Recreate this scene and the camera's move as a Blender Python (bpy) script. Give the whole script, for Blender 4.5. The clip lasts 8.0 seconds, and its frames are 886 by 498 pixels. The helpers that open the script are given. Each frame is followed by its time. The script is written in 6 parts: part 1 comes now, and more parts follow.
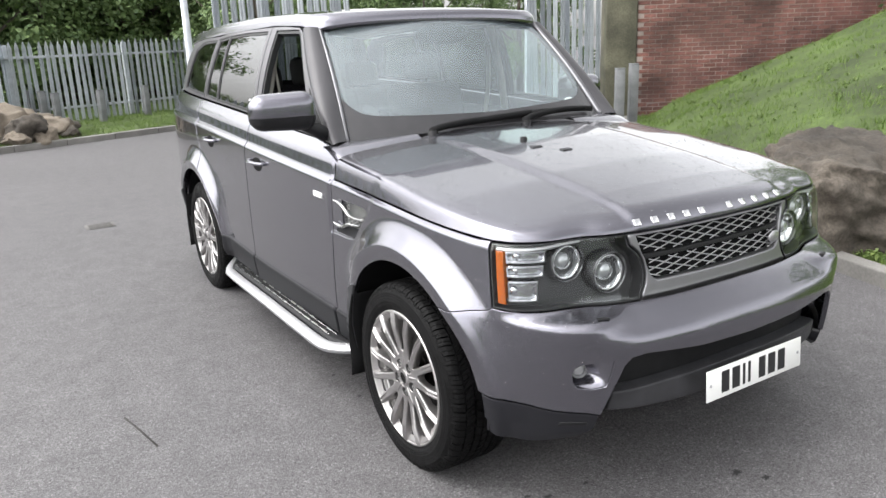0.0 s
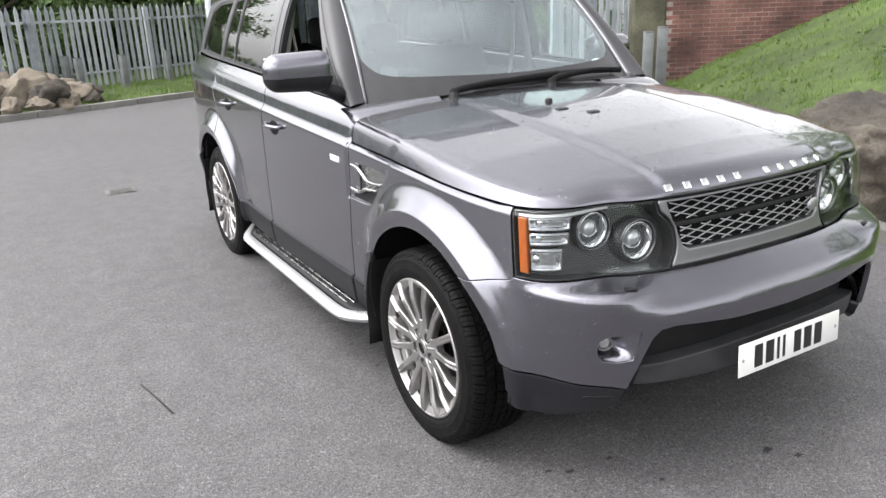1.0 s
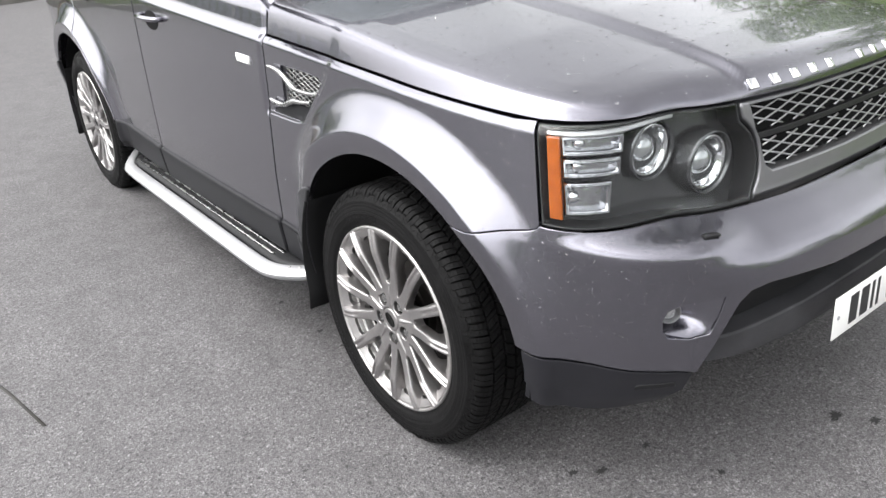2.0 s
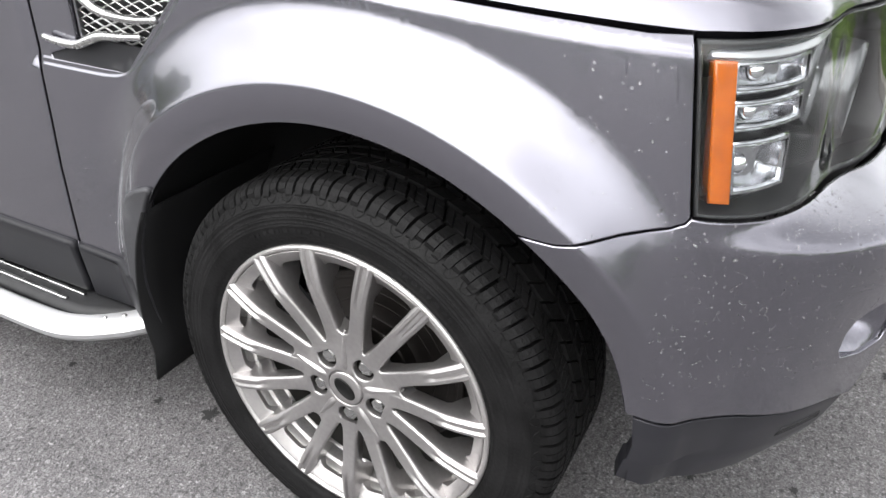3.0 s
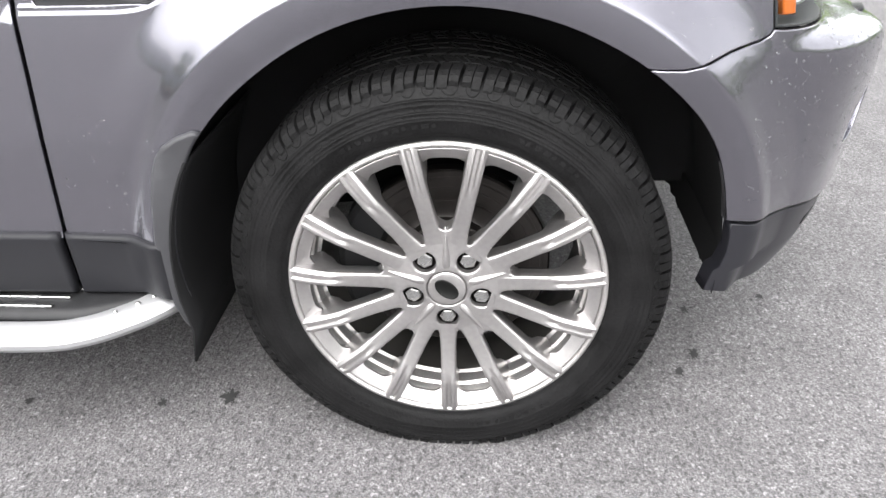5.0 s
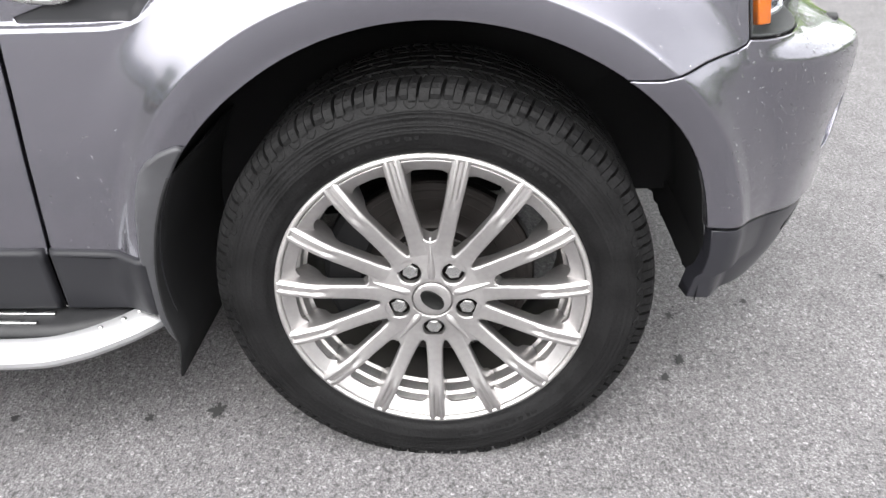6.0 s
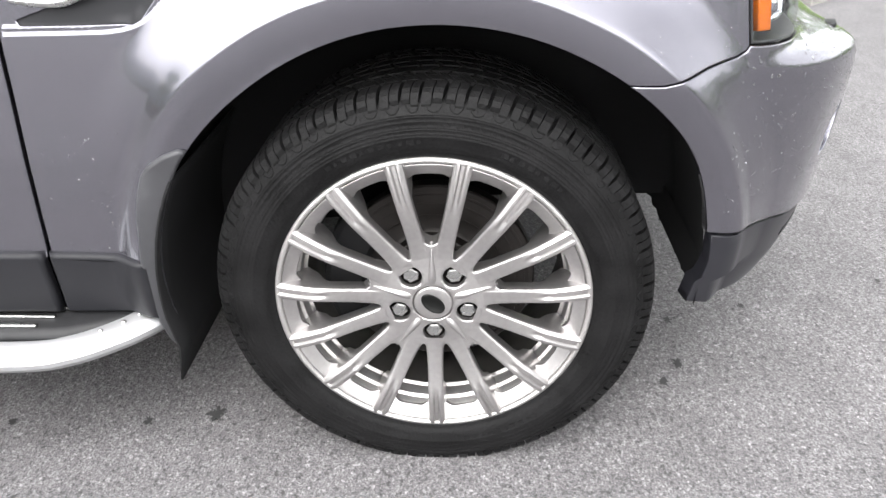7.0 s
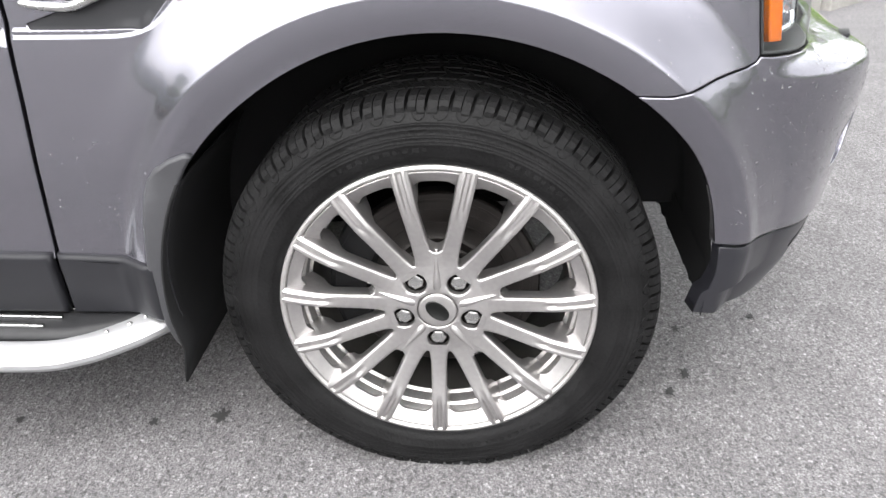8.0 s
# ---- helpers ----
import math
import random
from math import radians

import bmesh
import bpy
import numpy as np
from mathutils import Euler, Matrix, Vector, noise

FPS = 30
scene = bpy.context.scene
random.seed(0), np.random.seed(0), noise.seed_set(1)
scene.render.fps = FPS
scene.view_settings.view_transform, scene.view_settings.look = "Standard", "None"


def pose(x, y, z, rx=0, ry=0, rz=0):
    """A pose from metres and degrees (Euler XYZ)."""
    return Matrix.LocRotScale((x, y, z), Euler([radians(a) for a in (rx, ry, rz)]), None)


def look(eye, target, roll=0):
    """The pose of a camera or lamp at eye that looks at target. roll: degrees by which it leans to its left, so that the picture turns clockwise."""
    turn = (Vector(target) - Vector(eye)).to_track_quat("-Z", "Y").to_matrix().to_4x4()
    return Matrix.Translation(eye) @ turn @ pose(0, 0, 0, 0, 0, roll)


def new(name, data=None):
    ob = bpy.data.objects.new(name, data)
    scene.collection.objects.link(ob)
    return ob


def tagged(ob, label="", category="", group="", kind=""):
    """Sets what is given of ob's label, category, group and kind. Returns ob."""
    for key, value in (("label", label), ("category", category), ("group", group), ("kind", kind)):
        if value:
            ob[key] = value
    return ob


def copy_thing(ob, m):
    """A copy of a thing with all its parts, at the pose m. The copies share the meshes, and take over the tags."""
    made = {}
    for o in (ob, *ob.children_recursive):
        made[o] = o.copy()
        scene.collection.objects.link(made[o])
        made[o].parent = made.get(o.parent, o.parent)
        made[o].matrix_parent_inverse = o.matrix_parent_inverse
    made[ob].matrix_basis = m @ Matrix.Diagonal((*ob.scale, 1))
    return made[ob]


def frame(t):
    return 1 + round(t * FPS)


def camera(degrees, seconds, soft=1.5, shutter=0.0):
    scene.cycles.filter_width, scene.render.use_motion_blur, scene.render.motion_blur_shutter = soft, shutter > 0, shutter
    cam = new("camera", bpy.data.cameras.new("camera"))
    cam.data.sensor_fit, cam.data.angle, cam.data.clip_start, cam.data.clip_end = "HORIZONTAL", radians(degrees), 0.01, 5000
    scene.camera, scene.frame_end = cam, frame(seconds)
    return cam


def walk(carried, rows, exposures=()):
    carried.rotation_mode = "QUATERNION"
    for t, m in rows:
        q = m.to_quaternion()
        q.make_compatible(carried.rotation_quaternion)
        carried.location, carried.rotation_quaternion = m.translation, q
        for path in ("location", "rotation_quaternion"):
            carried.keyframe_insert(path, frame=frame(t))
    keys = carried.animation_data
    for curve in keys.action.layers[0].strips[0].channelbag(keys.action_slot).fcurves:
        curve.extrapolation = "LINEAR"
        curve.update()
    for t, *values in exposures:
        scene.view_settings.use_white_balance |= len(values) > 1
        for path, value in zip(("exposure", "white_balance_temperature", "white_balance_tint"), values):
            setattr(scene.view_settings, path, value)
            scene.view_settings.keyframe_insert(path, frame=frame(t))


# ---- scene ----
cam = camera(61.3, 8.0)
PATH = [
    (0, (-2.17, -2.319, 1.595), (-1.158, -0.681, 1.053), -2.0),
    (0.5, (-2.159, -2.31, 1.592), (-1.154, -0.672, 1.039), -1.9),
    (1, (-2.11, -2.238, 1.56), (-1.165, -0.588, 0.938), -2.2),
    (1.5, (-1.988, -1.933, 1.461), (-0.997, -0.365, 0.712), -1.6),
    (1.7, (-1.952, -1.763, 1.44), (-0.933, -0.246, 0.627), -2.2),
    (2.8, (-1.699, -0.729, 1.207), (-0.248, 0.272, 0.262), -0.0),
    (3, (-1.707, -0.588, 1.171), (-0.175, 0.224, 0.175), 1.0),
    (3.5, (-1.767, -0.301, 1.09), (-0.178, 0.145, -0.041), 2.0),
    (4, (-1.903, -0.14, 1.056), (-0.239, 0.045, -0.038), 1.1),
    (4.5, (-1.954, -0.078, 1.025), (-0.275, 0.108, -0.046), -0.7),
    (4.7, (-1.967, -0.079, 1.033), (-0.266, 0.094, -0.006), -1.3),
    (6, (-1.976, -0.088, 1.049), (-0.246, 0.024, 0.052), -1.9),
    (6.5, (-1.977, -0.078, 1.051), (-0.241, 0.027, 0.063), -1.7),
    (7, (-1.979, -0.078, 1.051), (-0.243, 0.02, 0.062), -1.5),
    (7.5, (-1.975, -0.084, 1.055), (-0.237, 0.014, 0.069), -1.9),
    (8, (-1.97, -0.091, 1.059), (-0.236, 0.042, 0.072), -1.2),
]
walk(cam, [(t, look(eye, target, roll)) for t, eye, target, roll in PATH],
     [(0.0, 1.06), (1.5, 1.1), (3.0, 1.34), (3.5, 1.52), (4.5, 1.8), (8.0, 1.8)])


# ---- light: bright overcast sky, weak wide sun ----
SUN_ELEV, SUN_TURN = radians(58), radians(285)
world = bpy.data.worlds.new("overcast")
scene.world = world
world.use_nodes = True
wn, wl = world.node_tree.nodes, world.node_tree.links
wn.clear()
sky = wn.new("ShaderNodeTexSky")
sky.sky_type, sky.sun_disc = "NISHITA", False
sky.sun_elevation, sky.sun_rotation = SUN_ELEV, SUN_TURN
sky.air_density, sky.dust_density, sky.ozone_density = 1.0, 6.0, 1.0
hsv = wn.new("ShaderNodeHueSaturation")
hsv.inputs["Saturation"].default_value = 0.12
cloud = wn.new("ShaderNodeTexNoise")
cloud.inputs["Scale"].default_value, cloud.inputs["Detail"].default_value = 2.2, 5
ramp = wn.new("ShaderNodeMapRange")
ramp.inputs[1].default_value, ramp.inputs[2].default_value = 0.35, 0.7
ramp.inputs[3].default_value, ramp.inputs[4].default_value = 0.85, 1.5
mul = wn.new("ShaderNodeVectorMath")
mul.operation = "SCALE"
bg = wn.new("ShaderNodeBackground")
bg.inputs["Strength"].default_value = 0.121
wout = wn.new("ShaderNodeOutputWorld")
even = wn.new("ShaderNodeGamma")
even.inputs["Gamma"].default_value = 0.5
wl.new(sky.outputs[0], even.inputs["Color"])
wl.new(even.outputs[0], hsv.inputs["Color"])
wl.new(hsv.outputs[0], mul.inputs[0])
wl.new(cloud.outputs[0], ramp.inputs[0])
# cloud cover: thinner and brighter low down, heavier overhead
wco, sep, low, both = [wn.new("ShaderNode" + k) for k in ("TexCoord", "SeparateXYZ", "MapRange", "Math")]
low.interpolation_type = "SMOOTHSTEP"
low.inputs[1].default_value, low.inputs[2].default_value, low.inputs[3].default_value, low.inputs[4].default_value = 0.2, 0.85, 4.3, 2.5
both.operation = "MULTIPLY"
wl.new(wco.outputs["Generated"], sep.inputs[0])
wl.new(sep.outputs["Z"], low.inputs[0])
wl.new(low.outputs[0], both.inputs[0])
wl.new(ramp.outputs[0], both.inputs[1])
# the veil of cloud is brightest round the hidden sun
toward, veil, lit = wn.new("ShaderNodeVectorMath"), wn.new("ShaderNodeMapRange"), wn.new("ShaderNodeMath")
toward.operation, lit.operation, veil.interpolation_type = "DOT_PRODUCT", "MULTIPLY", "SMOOTHSTEP"
toward.inputs[1].default_value = (math.sin(SUN_TURN) * math.cos(SUN_ELEV), math.cos(SUN_TURN) * math.cos(SUN_ELEV), math.sin(SUN_ELEV))
veil.inputs[1].default_value, veil.inputs[2].default_value, veil.inputs[3].default_value, veil.inputs[4].default_value = 0.3, 1.0, 0.86, 1.92
wl.new(wco.outputs["Generated"], toward.inputs[0])
wl.new(toward.outputs["Value"], veil.inputs[0])
wl.new(both.outputs[0], lit.inputs[0])
wl.new(veil.outputs[0], lit.inputs[1])
wl.new(lit.outputs[0], mul.inputs["Scale"])
wl.new(mul.outputs[0], bg.inputs["Color"])
wl.new(bg.outputs[0], wout.inputs["Surface"])
sun = new("sun", bpy.data.lights.new("sun", "SUN"))
sun.data.energy, sun.data.angle, sun.data.color = 0.35, radians(35), (1.0, 0.97, 0.93)
sun.matrix_world = look((0, 0, 30), (0 - 30 * math.sin(SUN_TURN) / math.tan(SUN_ELEV), -30 * math.cos(SUN_TURN) / math.tan(SUN_ELEV), 0))

# ---- materials ----
def material(name, base=(0.5, 0.5, 0.5), rough=0.5, metal=0.0, coat=0.0, noise_scale=0.0, spread=0.15, fine=0.0, bump=0.0, bump_scale=200.0,
             per_piece=0.0, spec=0.5, coat_rough=0.03, rough_spread=0.0, stretch=None, stain=0.0):
    """Principled material with two scales of colour variation and fine relief."""
    m = bpy.data.materials.new(name)
    m.use_nodes = True
    n, l = m.node_tree.nodes, m.node_tree.links
    b = n["Principled BSDF"]
    b.inputs["Roughness"].default_value, b.inputs["Metallic"].default_value = rough, metal
    b.inputs["Coat Weight"].default_value, b.inputs["Coat Roughness"].default_value = coat, coat_rough
    b.inputs["Specular IOR Level"].default_value = spec
    b.inputs["Base Color"].default_value = (*base, 1)
    co = n.new("ShaderNodeTexCoord")
    src = co.outputs["Object"]
    if stretch:
        mp = n.new("ShaderNodeMapping")
        mp.inputs["Scale"].default_value = stretch
        l.new(src, mp.inputs["Vector"])
        src = mp.outputs[0]
    factor = None

    def scaled(scale, amount, detail):
        t = n.new("ShaderNodeTexNoise")
        t.inputs["Scale"].default_value, t.inputs["Detail"].default_value = scale, detail
        l.new(src, t.inputs["Vector"])
        r = n.new("ShaderNodeMapRange")
        r.inputs[1].default_value, r.inputs[2].default_value = 0.3, 0.7
        r.inputs[3].default_value, r.inputs[4].default_value = 1 - amount, 1 + amount
        l.new(t.outputs[0], r.inputs[0])
        return r.outputs[0], t.outputs[0]

    def times(a, c):
        if a is None:
            return c
        x = n.new("ShaderNodeMath")
        x.operation = "MULTIPLY"
        l.new(a, x.inputs[0]), l.new(c, x.inputs[1])
        return x.outputs[0]

    if noise_scale:
        factor, raw = scaled(noise_scale, spread, 4)
        if rough_spread:
            rr = n.new("ShaderNodeMapRange")
            rr.inputs[1].default_value, rr.inputs[2].default_value = 0.3, 0.7
            rr.inputs[3].default_value, rr.inputs[4].default_value = max(rough - rough_spread, 0.02), rough + rough_spread
            l.new(raw, rr.inputs[0]), l.new(rr.outputs[0], b.inputs["Roughness"])
    if fine:
        f2, _ = scaled(max(noise_scale, 1) * 14, fine, 3)
        factor = times(factor, f2)
    if stain:
        g = n.new("ShaderNodeNewGeometry")
        t = n.new("ShaderNodeTexNoise")
        t.inputs["Scale"].default_value, t.inputs["Detail"].default_value = 1.3, 6
        r = n.new("ShaderNodeMapRange")
        r.inputs[1].default_value, r.inputs[2].default_value = 0.36, 0.62
        r.inputs[3].default_value, r.inputs[4].default_value = 1 - stain, 1 + stain * 0.6
        l.new(g.outputs["Position"], t.inputs["Vector"]), l.new(t.outputs[0], r.inputs[0])
        factor = times(factor, r.outputs[0])
    if per_piece:
        oi = n.new("ShaderNodeObjectInfo")
        r = n.new("ShaderNodeMapRange")
        r.inputs[3].default_value, r.inputs[4].default_value = 1 - per_piece, 1 + per_piece
        l.new(oi.outputs["Random"], r.inputs[0])
        factor = times(factor, r.outputs[0])
    if factor is not None:
        v = n.new("ShaderNodeVectorMath")
        v.operation = "SCALE"
        v.inputs[0].default_value = base
        l.new(factor, v.inputs["Scale"]), l.new(v.outputs[0], b.inputs["Base Color"])
    if bump:
        t = n.new("ShaderNodeTexNoise")
        t.inputs["Scale"].default_value, t.inputs["Detail"].default_value = bump_scale, 3
        l.new(src, t.inputs["Vector"])
        bp = n.new("ShaderNodeBump")
        bp.inputs["Strength"].default_value, bp.inputs["Distance"].default_value = bump, 0.004
        l.new(t.outputs[0], bp.inputs["Height"]), l.new(bp.outputs[0], b.inputs["Normal"])
    return m


def glass(name, tint=(0.9, 0.95, 0.93), ior=1.5, film=0.0):
    """Thin glass pane: clear tint with a mirror gloss that grows at grazing angles."""
    m = bpy.data.materials.new(name)
    m.use_nodes = True
    n, l = m.node_tree.nodes, m.node_tree.links
    n.clear()
    tr, gl, mx, fr, out = [n.new("ShaderNode" + k) for k in ("BsdfTransparent", "BsdfGlossy", "MixShader", "LayerWeight", "OutputMaterial")]
    power, span = n.new("ShaderNodeMath"), n.new("ShaderNodeMapRange")
    power.operation, power.inputs[1].default_value = "POWER", 5.0
    span.inputs[3].default_value, span.inputs[4].default_value = ((ior - 1) / (ior + 1)) ** 2, 1.0
    fr.inputs["Blend"].default_value = 0.5
    l.new(fr.outputs["Facing"], power.inputs[0]), l.new(power.outputs[0], span.inputs[0])
    tr.inputs["Color"].default_value = (*tint, 1)
    gl.inputs["Roughness"].default_value = 0.01
    clear = tr.outputs[0]
    # pale blue-grey diffuse film stands in for bright sky mirrored in the pane
    if film:
        df, dm, sm, nz = [n.new("ShaderNode" + k) for k in ("BsdfDiffuse", "MapRange", "MixShader", "TexNoise")]
        df.inputs["Color"].default_value = (0.66, 0.76, 0.82, 1)
        nz.inputs["Scale"].default_value, nz.inputs["Detail"].default_value = 2.5, 4
        dm.inputs[1].default_value, dm.inputs[2].default_value, dm.inputs[3].default_value, dm.inputs[4].default_value = 0.3, 0.7, film * 0.8, film * 1.2
        l.new(nz.outputs[0], dm.inputs[0]), l.new(dm.outputs[0], sm.inputs[0]), l.new(tr.outputs[0], sm.inputs[1]), l.new(df.outputs[0], sm.inputs[2])
        clear = sm.outputs[0]
    l.new(span.outputs[0], mx.inputs[0]), l.new(clear, mx.inputs[1]), l.new(gl.outputs[0], mx.inputs[2])
    l.new(mx.outputs[0], out.inputs["Surface"])
    return m


def asphalt_material():
    """Worn tarmac: grainy binder, sparse pale chips, dark pits, broad tonal patches."""
    m = material("asphalt", (0.099, 0.095, 0.098), 0.66, noise_scale=0.35, spread=0.1)
    n, l = m.node_tree.nodes, m.node_tree.links
    b = n["Principled BSDF"]
    co = n.new("ShaderNodeTexCoord")

    def node(kind, scale, detail=None):
        t = n.new("ShaderNodeTex" + kind)
        t.inputs["Scale"].default_value = scale
        if detail is not None:
            t.inputs["Detail"].default_value = detail
        l.new(co.outputs["Object"], t.inputs["Vector"])
        return t

    def span(socket, lo, hi, a, c):
        r = n.new("ShaderNodeMapRange")
        r.inputs[1].default_value, r.inputs[2].default_value, r.inputs[3].default_value, r.inputs[4].default_value = lo, hi, a, c
        l.new(socket, r.inputs[0])
        return r.outputs[0]

    def channel(socket, k):
        s = n.new("ShaderNodeSeparateColor")
        l.new(socket, s.inputs[0])
        return s.outputs[k]

    stones, grit = node("Voronoi", 165), node("Voronoi", 400)
    grain, pits, patch, mottle, lumps = node("Noise", 210, 5), node("Noise", 85, 5), node("Noise", 7, 6), node("Noise", 38, 4), node("Noise", 120, 2)
    layers = [span(channel(stones.outputs["Color"], 0), 0.85, 1.0, 1.0, 1.8), span(channel(grit.outputs["Color"], 1), 0.0, 1.0, 0.62, 1.36),
              span(grain.outputs[0], 0.33, 0.67, 0.55, 1.42), span(pits.outputs[0], 0.34, 0.47, 0.42, 1.0), span(lumps.outputs[0], 0.3, 0.7, 0.74, 1.26), span(patch.outputs[0], 0.3, 0.7, 0.86, 1.14), span(mottle.outputs[0], 0.32, 0.68, 0.84, 1.16)]
    old = b.inputs["Base Color"].links[0].from_socket
    for s in layers:
        k = n.new("ShaderNodeVectorMath")
        k.operation = "SCALE"
        l.new(old, k.inputs[0]), l.new(s, k.inputs["Scale"])
        old = k.outputs[0]
    l.new(old, b.inputs["Base Color"])
    bp = n.new("ShaderNodeBump")
    bp.inputs["Strength"].default_value, bp.inputs["Distance"].default_value = 0.7, 0.004
    both_ = n.new("ShaderNodeMath")
    both_.operation = "ADD"
    l.new(grain.outputs[0], both_.inputs[0]), l.new(lumps.outputs[0], both_.inputs[1])
    l.new(both_.outputs[0], bp.inputs["Height"]), l.new(bp.outputs[0], b.inputs["Normal"])
    return m


def leaf_material(name, a, c):
    """Foliage: colour runs between two greens from piece to piece."""
    m = material(name, a, 0.6)
    n, l = m.node_tree.nodes, m.node_tree.links
    b = n["Principled BSDF"]
    g = n.new("ShaderNodeNewGeometry")
    mx = n.new("ShaderNodeMix")
    mx.data_type = "RGBA"
    mx.inputs["A"].default_value, mx.inputs["B"].default_value = (*a, 1), (*c, 1)
    l.new(g.outputs["Random Per Island"], mx.inputs["Factor"]), l.new(mx.outputs["Result"], b.inputs["Base Color"])
    return m


PAINT = material("metallic_grey_paint", (0.176, 0.1725, 0.201), 0.235, 0.96, 1.0, noise_scale=3, spread=0.02)
PAINT_LOW = material("lower_trim_grey", (0.0115, 0.0115, 0.0135), 0.46, 0.0, 0.0, spec=0.2, noise_scale=5, spread=0.08)
VALANCE = material("dark_valance_plastic", (0.013, 0.013, 0.016), 0.3, spec=0.35, noise_scale=5, spread=0.08)
PILLAR = material("dark_pillar_grey", (0.055, 0.053, 0.058), 0.48, 0.3, 0.2, noise_scale=5, spread=0.05)
PLASTIC = material("black_plastic", (0.013, 0.013, 0.014), 0.5, spec=0.25, noise_scale=30, spread=0.2, bump=0.15, bump_scale=600)
GREY_PLASTIC = material("charcoal_plastic", (0.0385, 0.0385, 0.042), 0.45, spec=0.3, noise_scale=12, spread=0.2, bump=0.15, bump_scale=500)
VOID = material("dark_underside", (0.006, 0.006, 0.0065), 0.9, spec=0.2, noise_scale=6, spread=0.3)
CHROME = material("chrome", (0.78, 0.78, 0.79), 0.08, 1.0, noise_scale=20, spread=0.03)
STEEL = material("brushed_steel", (0.45, 0.45, 0.445), 0.27, 1.0, noise_scale=14, spread=0.06, rough_spread=0.06)
ALLOY = material("silver_alloy", (0.375, 0.362, 0.36), 0.4, 0.95, 0.2, noise_scale=9, spread=0.07, fine=0.05, rough_spread=0.06)
ALLOY_IN = material("dusty_alloy", (0.44, 0.427, 0.42), 0.36, 0.85, noise_scale=18, spread=0.14, fine=0.08)
# near-black coat for the deep inner part of the wheel barrel
DARK_BARREL = material("dark_barrel_coat", (0.03, 0.028, 0.026), 0.6, 0.3, noise_scale=12, spread=0.3)
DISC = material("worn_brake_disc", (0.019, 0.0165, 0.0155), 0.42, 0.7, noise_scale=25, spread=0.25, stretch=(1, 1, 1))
RUBBER = material("tyre_rubber", (0.0048, 0.0047, 0.0049), 0.62, spec=0.12, noise_scale=16, spread=0.45, fine=0.4, bump=0.4, bump_scale=170, rough_spread=0.12)
OVAL = material("dark_cap_enamel", (0.004, 0.0042, 0.004), 0.5, 0.0, spec=0.15, noise_scale=60, spread=0.3)
SEAL = material("black_rubber_seal", (0.012, 0.012, 0.013), 0.5, noise_scale=20, spread=0.2)
SATIN = material("satin_silver", (0.42, 0.42, 0.43), 0.38, 0.8, 0.2, noise_scale=10, spread=0.04)
FRAME_GREY = material("grey_window_frame", (0.12, 0.117, 0.126), 0.4, 0.8, 0.4, noise_scale=5, spread=0.04)
WIPER = material("matt_black_wiper", (0.008, 0.008, 0.0085), 0.75, spec=0.15, noise_scale=30, spread=0.2)
FRIT = material("dark_glazing_band", (0.04, 0.039, 0.042), 0.2, spec=0.6, noise_scale=8, spread=0.1)
SATIN_GREY = material("satin_grey_trim", (0.25, 0.247, 0.26), 0.32, 0.9, 0.5, noise_scale=10, spread=0.04)
DARK_SATIN = material("dark_satin_silver", (0.24, 0.24, 0.25), 0.4, 0.75, 0.3, noise_scale=10, spread=0.04)
AMBER = material("amber_lens", (0.33, 0.075, 0.004), 0.22, 0, 0.4, noise_scale=60, spread=0.15)
WHITE = material("white_plate", (0.82, 0.82, 0.80), 0.3, 0, 0.3, noise_scale=12, spread=0.02)
INK = material("black_ink", (0.015, 0.015, 0.016), 0.4, noise_scale=12, spread=0.05)
LEATHER = material("black_leather", (0.03, 0.029, 0.029), 0.75, spec=0.2, noise_scale=8, spread=0.2, bump=0.2, bump_scale=150)
BEIGE = material("pale_trim_fabric", (0.36, 0.34, 0.31), 0.8, noise_scale=8, spread=0.08)
BULB = material("reflector_chrome", (0.52, 0.52, 0.54), 0.14, 1.0, noise_scale=45, spread=0.1, bump=0.5, bump_scale=70)
HEADLINING = material("grey_headlining", (0.2, 0.195, 0.19), 0.9, noise_scale=10, spread=0.05)
SCREEN = glass("clear_glass", (0.80, 0.88, 0.86), 1.6)
PALE_SCREEN = glass("sky_sheen_windscreen_glass", (0.80, 0.90, 0.88), 1.8, 0.19)
TINT = glass("privacy_glass", (0.2, 0.22, 0.22), 3.1)
LENS = glass("lamp_lens", (0.93, 0.95, 0.95), 1.5)
WATER = material("water", (0.9, 0.9, 0.9), 0.02)
WATER.node_tree.nodes["Principled BSDF"].inputs["Transmission Weight"].default_value = 0.95
WATER.node_tree.nodes["Principled BSDF"].inputs["IOR"].default_value = 1.33
ASPHALT = asphalt_material()
TAR = material("dark_tar_stain", (0.02, 0.02, 0.02), 0.7, noise_scale=20, spread=0.3)
KERB = material("concrete_kerb", (0.175, 0.168, 0.1575), 0.85, noise_scale=4, spread=0.2, fine=0.12, bump=0.4, bump_scale=90, per_piece=0.1)
SOIL = material("grassy_soil", (0.05, 0.075, 0.018), 0.95, noise_scale=0.7, spread=0.4, fine=0.3, bump=0.6, bump_scale=14, stain=0.35)
GRASS = leaf_material("grass_blades", (0.058, 0.114, 0.012), (0.124, 0.184, 0.026))
LEAF = leaf_material("broad_leaves", (0.062, 0.11, 0.034), (0.145, 0.21, 0.072))
WEED = leaf_material("weed_leaves", (0.06, 0.1, 0.02), (0.14, 0.19, 0.05))
BARK = material("bark", (0.07, 0.0595, 0.0455), 0.95, noise_scale=5, spread=0.3, bump=0.6, bump_scale=30)
